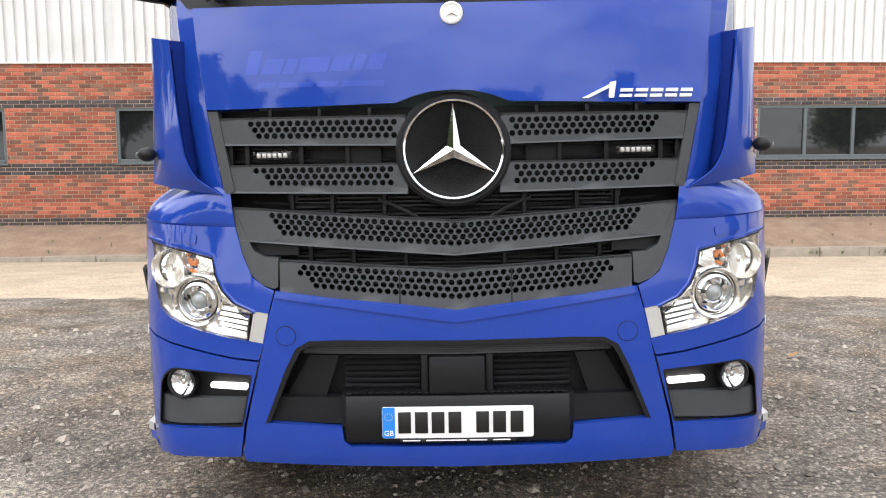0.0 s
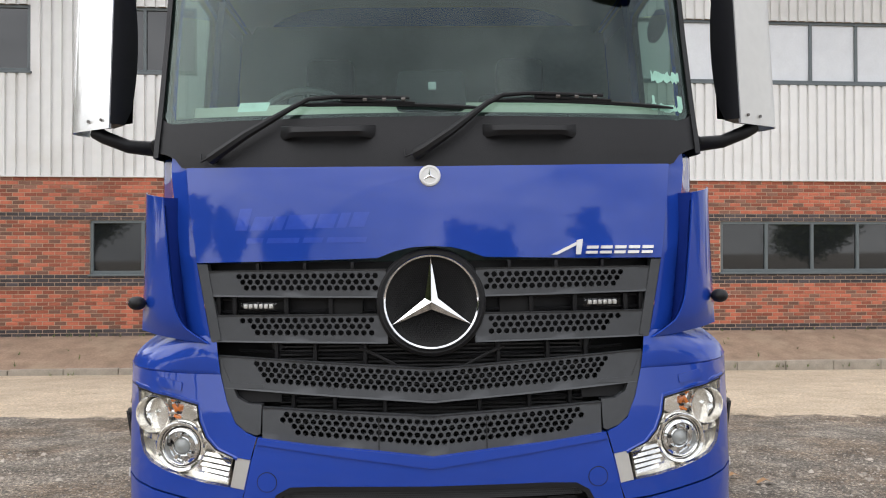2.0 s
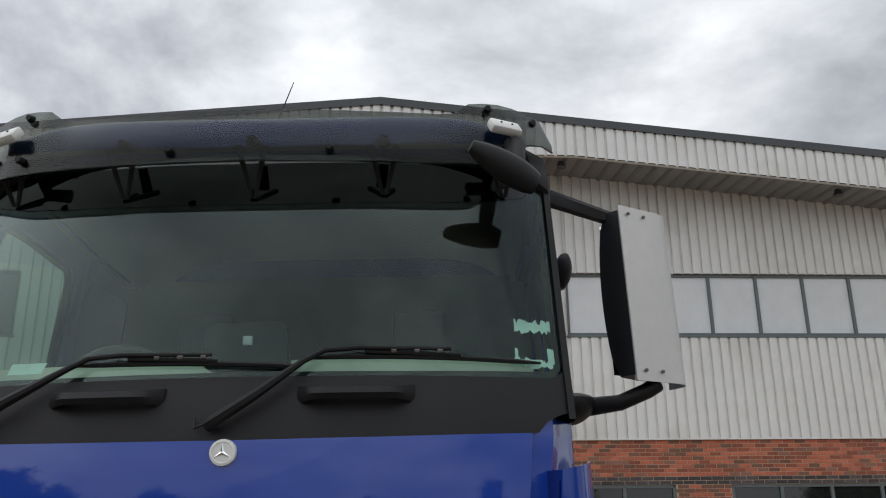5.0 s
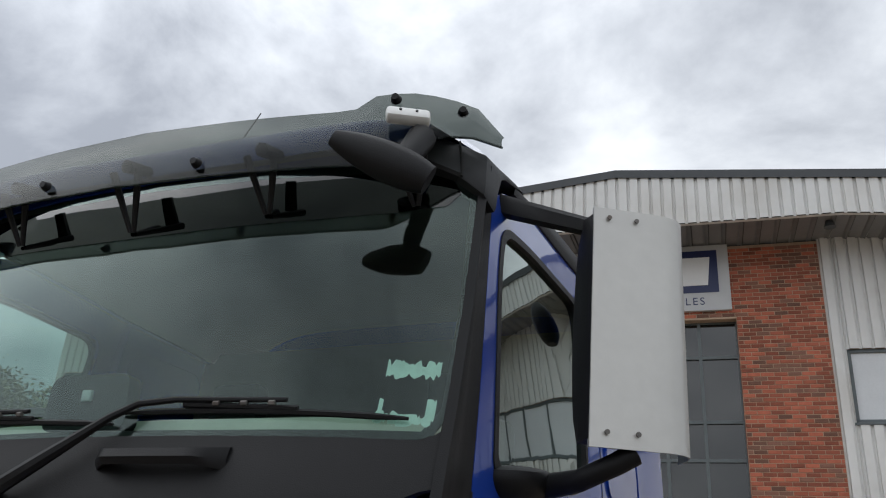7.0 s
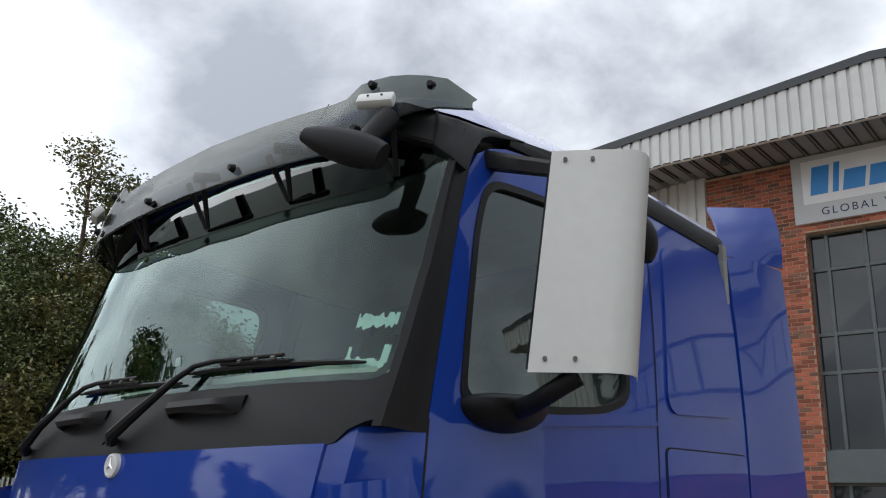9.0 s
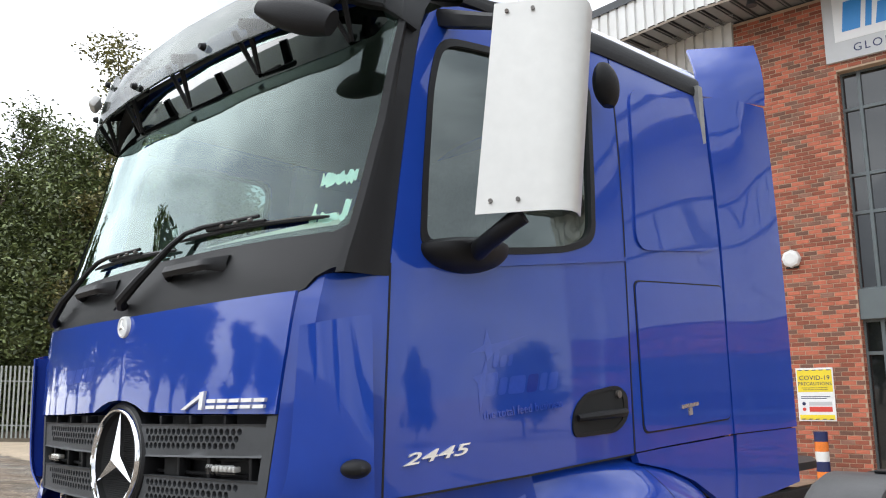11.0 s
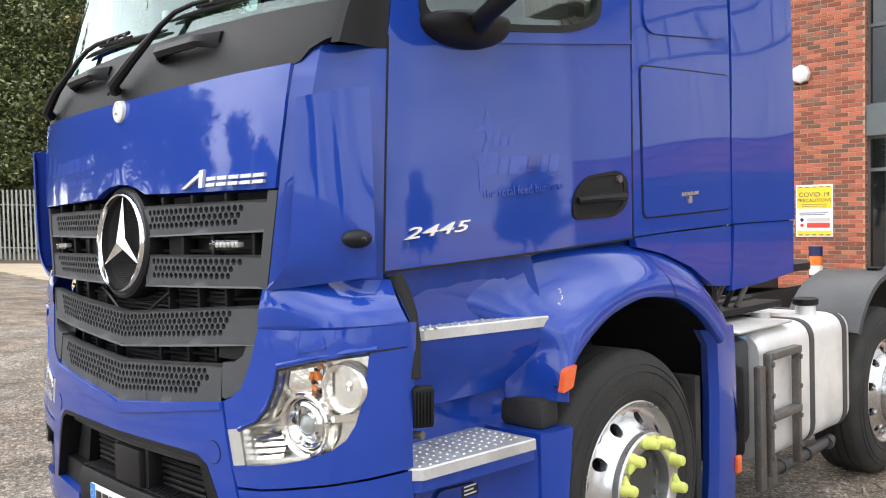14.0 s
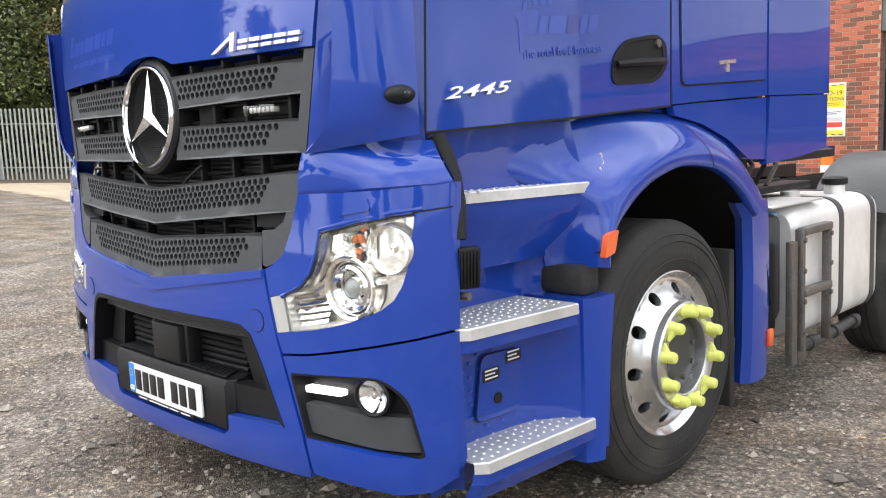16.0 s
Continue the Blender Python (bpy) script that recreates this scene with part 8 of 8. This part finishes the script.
fence = thing("palisade_fence", "grey galvanised steel palisade fence before the trees", "fence")
dirv = (FB - FA).normalized()
pale = palisade()
length = (FB - FA).length
turn = math.atan2(dirv.y, dirv.x)
for k in range(int(length / 0.155)):
    p = FA + dirv * (k * 0.155)
    ob = new("pale", pale)
    ob.parent = fence
    ob.matrix_world = Matrix.Translation((p.x, p.y, ground_z(p.x, p.y))) @ Matrix.Rotation(turn + random.uniform(-0.02, 0.02), 4, "Z")
for h in (0.5, 1.9):
    bm = bmesh.new()
    pts = [FA + dirv * (length * k / 10) for k in range(11)]
    tube(bm, [(p.x - dirv.y * 0.03, p.y + dirv.x * 0.03, ground_z(p.x, p.y) + h) for p in pts], 0.025, 4)
    part("rail", bm, GALV, fence)
for k in range(12):
    p = FA + dirv * (k * 2.75)
    bm = bmesh.new()
    box(bm, (p.x - 0.05 - dirv.y * 0.08, p.y - 0.05 + dirv.x * 0.08, ground_z(p.x, p.y) - 0.2), (p.x + 0.05 - dirv.y * 0.08, p.y + 0.05 + dirv.x * 0.08, ground_z(p.x, p.y) + 2.3), 0.01)
    part("post", bm, GALV, fence)
bm = bmesh.new()
rows = []
for k in range(25):
    p = FA + dirv * (length * k / 24)
    z = ground_z(p.x, p.y)
    n_ = Vector((-dirv.y, dirv.x, 0))
    rows.append([p + n_ * o + Vector((0, 0, z + h + 0.05 * noise.noise((k * 0.9, o, 1.0)))) for o, h in ((-1.0, -0.02), (-0.5, 0.05), (-0.1, 0.10), (1.2, 0.25), (6.0, 0.5), (14.0, 0.9))])
part_bank = part("soil_bank", loft(bmesh.new(), rows), mat("leaf_litter_bank", (0.11, 0.085, 0.055), 0.95, var=0.3, scale=4, bump=0.7, bump_scale=20), label="")
tagged(part_bank, "brown bank of soil and leaf litter under the fence", "bank", kind="structure")


def tree(x, y, height, spread, leaf, seed, bare=0.0, label="tall green tree behind the fence", crown_from=0.22, dense=1.0):
    """Tapered trunk, forked limbs, a crown of many leaf clumps."""
    r = random.Random(seed)
    t = thing("tree", label, "tree", group="trees along the fence")
    base = Vector((x, y, ground_z(x, y) + 0.1))
    bm = bmesh.new()
    tips = []
    trunk = [base + Vector((r.uniform(-0.15, 0.15) * k, r.uniform(-0.15, 0.15) * k, height * 0.13 * k)) for k in range(6)]
    tube(bm, trunk, [0.20 * height / 9 * (1 - 0.14 * k) for k in range(6)], 8)
    for k in range(26):
        a = r.uniform(0, 6.283)
        f = r.uniform(crown_from, 1.0)
        o = trunk[min(5, int(f * 5.2))]
        reach = spread * r.uniform(0.45, 1.0) * (1.1 - 0.45 * f)
        e = o + Vector((math.cos(a) * reach, math.sin(a) * reach, height * r.uniform(0.08, 0.36)))
        mid = o.lerp(e, 0.5) + Vector((0, 0, r.uniform(-0.1, 0.5)))
        tube(bm, [o, mid, e], [0.07 * height / 9, 0.045 * height / 9, 0.012], 6)
        tips += [mid, e, o.lerp(e, 0.75)]
        for j in range(3):
            e2 = mid.lerp(e, r.random()) + Vector((r.uniform(-1, 1), r.uniform(-1, 1), r.uniform(-0.2, 1.1))) * spread * 0.3
            tube(bm, [mid.lerp(e, 0.4), e2], [0.025, 0.006], 5)
            tips.append(e2)
    part("trunk", bm, BARK, t)
    vs, fs = [], []
    for c in tips:
        if r.random() < bare:
            continue
        for q in range(int(r.randint(95, 150) * dense)):
            g = Vector((r.gauss(0, 1), r.gauss(0, 1), r.gauss(0, 0.8))) * (0.17 * spread * 0.75)
            p = c + g
            s_ = r.uniform(0.07, 0.18) / dense ** 0.5
            u = Vector((r.uniform(-1, 1), r.uniform(-1, 1), r.uniform(-0.6, 0.6))).normalized()
            v = u.orthogonal().normalized()
            k = len(vs)
            vs += [tuple(p - u * s_), tuple(p - v * s_ * 0.45), tuple(p + u * s_), tuple(p + v * s_ * 0.45)]
            fs.append((k, k + 1, k + 2, k + 3))
    me = bpy.data.meshes.new("crown")
    me.from_pydata(vs, [], fs)
    me.materials.append(leaf)
    ob = new("crown", me)
    ob.parent = t
    return t


k = 0
for x, y, h, sp, lf, bare in ((-29.5, 17.5, 8.5, 2.6, LEAF, 0.0), (-26.5, 19.5, 7.0, 2.8, LEAF_DRY, 0.1), (-24.0, 21.0, 6.4, 2.4, LEAF, 0.0), (-22.0, 23.0, 6.6, 2.9, LEAF_DRY, 0.05), (-19.8, 25.0, 7.0, 2.6, LEAF, 0.05), (-17.8, 26.8, 7.2, 2.6, LEAF_DRY, 0.1), (-15.8, 28.6, 9.0, 2.6, LEAF, 0.0), (-13.6, 29.6, 8.0, 2.5, LEAF, 0.0), (-11.5, 31.0, 8.5, 2.6, LEAF_DRY, 0.1),
                            (-28.5, 14.2, 8.0, 2.6, LEAF, 0.0), (-27.4, 16.0, 10.5, 2.7, LEAF_DRY, 0.12), (-26.0, 17.4, 11.0, 2.6, LEAF, 0.05), (-30.5, 14.0, 8.5, 2.8, LEAF, 0.0), (-33.0, 12.5, 9.0, 2.8, LEAF, 0.0), (-34.5, 10.0, 9.0, 2.8, LEAF_DRY, 0.0), (-33.0, 15.0, 9.5, 2.8, LEAF, 0.0), (-36.0, 12.0, 10.0, 3.0, LEAF, 0.0), (-31.0, 21.0, 7.2, 3.0, LEAF, 0.0), (-33.5, 13.6, 3.2, 2.4, LEAF, 0.0), (-35.0, 14.9, 3.0, 2.4, LEAF, 0.0), (-31.5, 13.2, 2.8, 2.0, LEAF, 0.0), (-27.0, 24.5, 6.8, 3.0, LEAF, 0.0), (-21.0, 28.5, 7.5, 3.0, LEAF, 0.0)):
    tree(x, y, h * 1.38, sp * 1.15, lf, 11 + k, bare, crown_from=0.12, dense=2.1)
    k += 1
# low scrub behind the fence
rs = random.Random(21)
bm_v, bm_f = [], []
for i in range(20000):
    p = FA + dirv * rs.uniform(-2, length + 3)
    o = 1.0 + abs(rs.gauss(0, 2.2))
    q = Vector((p.x - dirv.y * o, p.y + dirv.x * o, ground_z(p.x, p.y) + 0.2 + abs(rs.gauss(0, 1.9))))
    s_ = rs.uniform(0.06, 0.15)
    u = Vector((rs.uniform(-1, 1), rs.uniform(-1, 1), rs.uniform(-0.6, 0.6))).normalized()
    v = u.orthogonal().normalized()
    n0 = len(bm_v)
    bm_v += [tuple(q - u * s_), tuple(q - v * s_ * 0.5), tuple(q + u * s_), tuple(q + v * s_ * 0.5)]
    bm_f.append((n0, n0 + 1, n0 + 2, n0 + 3))
me = bpy.data.meshes.new("undergrowth")
me.from_pydata(bm_v, [], bm_f)
me.materials.append(LEAF)
tagged(new("undergrowth", me), "dense green scrub behind the fence", "bushes", kind="stuff")

# trees and low sheds far behind the camera, seen only in reflections
for k, (x, y, h) in enumerate(((-28, 4, 9), (-28.5, 2, 9.5), (-28, -0.2, 9), (-28.5, -2.4, 10.5), (-27.5, -4.6, 11.5), (-27, -6.8, 13), (-26, -9, 14.5), (-25.5, -11.4, 14.5), (-25, -14, 13), (-25, -17, 11.5), (-21, -20.5, 9.5), (-16.5, -23, 7), (-11, -26, 7), (4, -28, 7), (14, -26, 8), (26, -12, 5), (33, 4, 4.5), (36, 22, 4.5), (34, 33, 5), (30, 44, 5.5), (40, 40, 5))):
    tree(x, y, h, 2.6 + 0.06 * max(0, h - 8), LEAF, 60 + k, 0.15, "tall green tree across the yard")

# loose stones
rs = random.Random(5)


def stones(n, near, x_range, y_range, rmin, rmax):
    vs, fs = [], []
    for i in range(n):
        x, y = rs.uniform(*x_range), rs.uniform(*y_range)
        if near and -1.05 < x < 0.95 and y > 4.2:
            continue
        r = rmin + (rmax - rmin) * rs.random() ** 3
        z = ground_z(x, y) + uneven(x, y) + r * 0.15
        k = len(vs)
        a = rs.uniform(0, 6.3)
        f = rs.uniform(0.6, 1.0)
        for (px, py, pz) in ((1, 0, 0), (0.3, 0.8, 0), (-0.8, 0.5, 0.1), (-0.7, -0.6, 0), (0.4, -0.9, 0), (0.35, 0.2, 0.62), (-0.4, -0.1, 0.55)):
            px, py = px * rs.uniform(0.8, 1.2), py * f
            vs.append((x + r * (px * math.cos(a) - py * math.sin(a)), y + r * (px * math.sin(a) + py * math.cos(a)), z + r * pz * rs.uniform(0.7, 1.1)))
        for f_ in ((0, 1, 5), (1, 2, 6, 5), (2, 3, 6), (3, 4, 5, 6), (4, 0, 5)):
            fs.append(tuple(k + q for q in f_))
    me = bpy.data.meshes.new("gravel")
    me.from_pydata(vs, [], fs)
    me.materials.append(STONE)
    return tagged(new("gravel", me), "loose pale stones scattered over the yard", "gravel", kind="stuff")


stones(26000, True, (-4.5, 4.0), (2.6, 7.5), 0.004, 0.016)
stones(12000, True, (-12, 8), (1.0, 9.5), 0.005, 0.020)
stones(900, True, (-3.6, 3.6), (2.8, 7.5), 0.012, 0.040)
for x, y in ((2.35, 6.05), (2.2, 6.25)):
    bm = bmesh.new()
    z = ground_z(x, y) + 0.012
    loft(bm, [[(x - 0.07, y, z), (x, y + 0.02, z + 0.02), (x + 0.07, y, z)], [(x - 0.05, y + 0.06, z), (x, y + 0.07, z + 0.025), (x + 0.05, y + 0.06, z)]])
    tagged(part("dead_leaf", bm, mat("dead_leaf", (0.36, 0.20, 0.09), 0.8, var=0.1)), "dry brown fallen leaf on the gravel", "leaf")
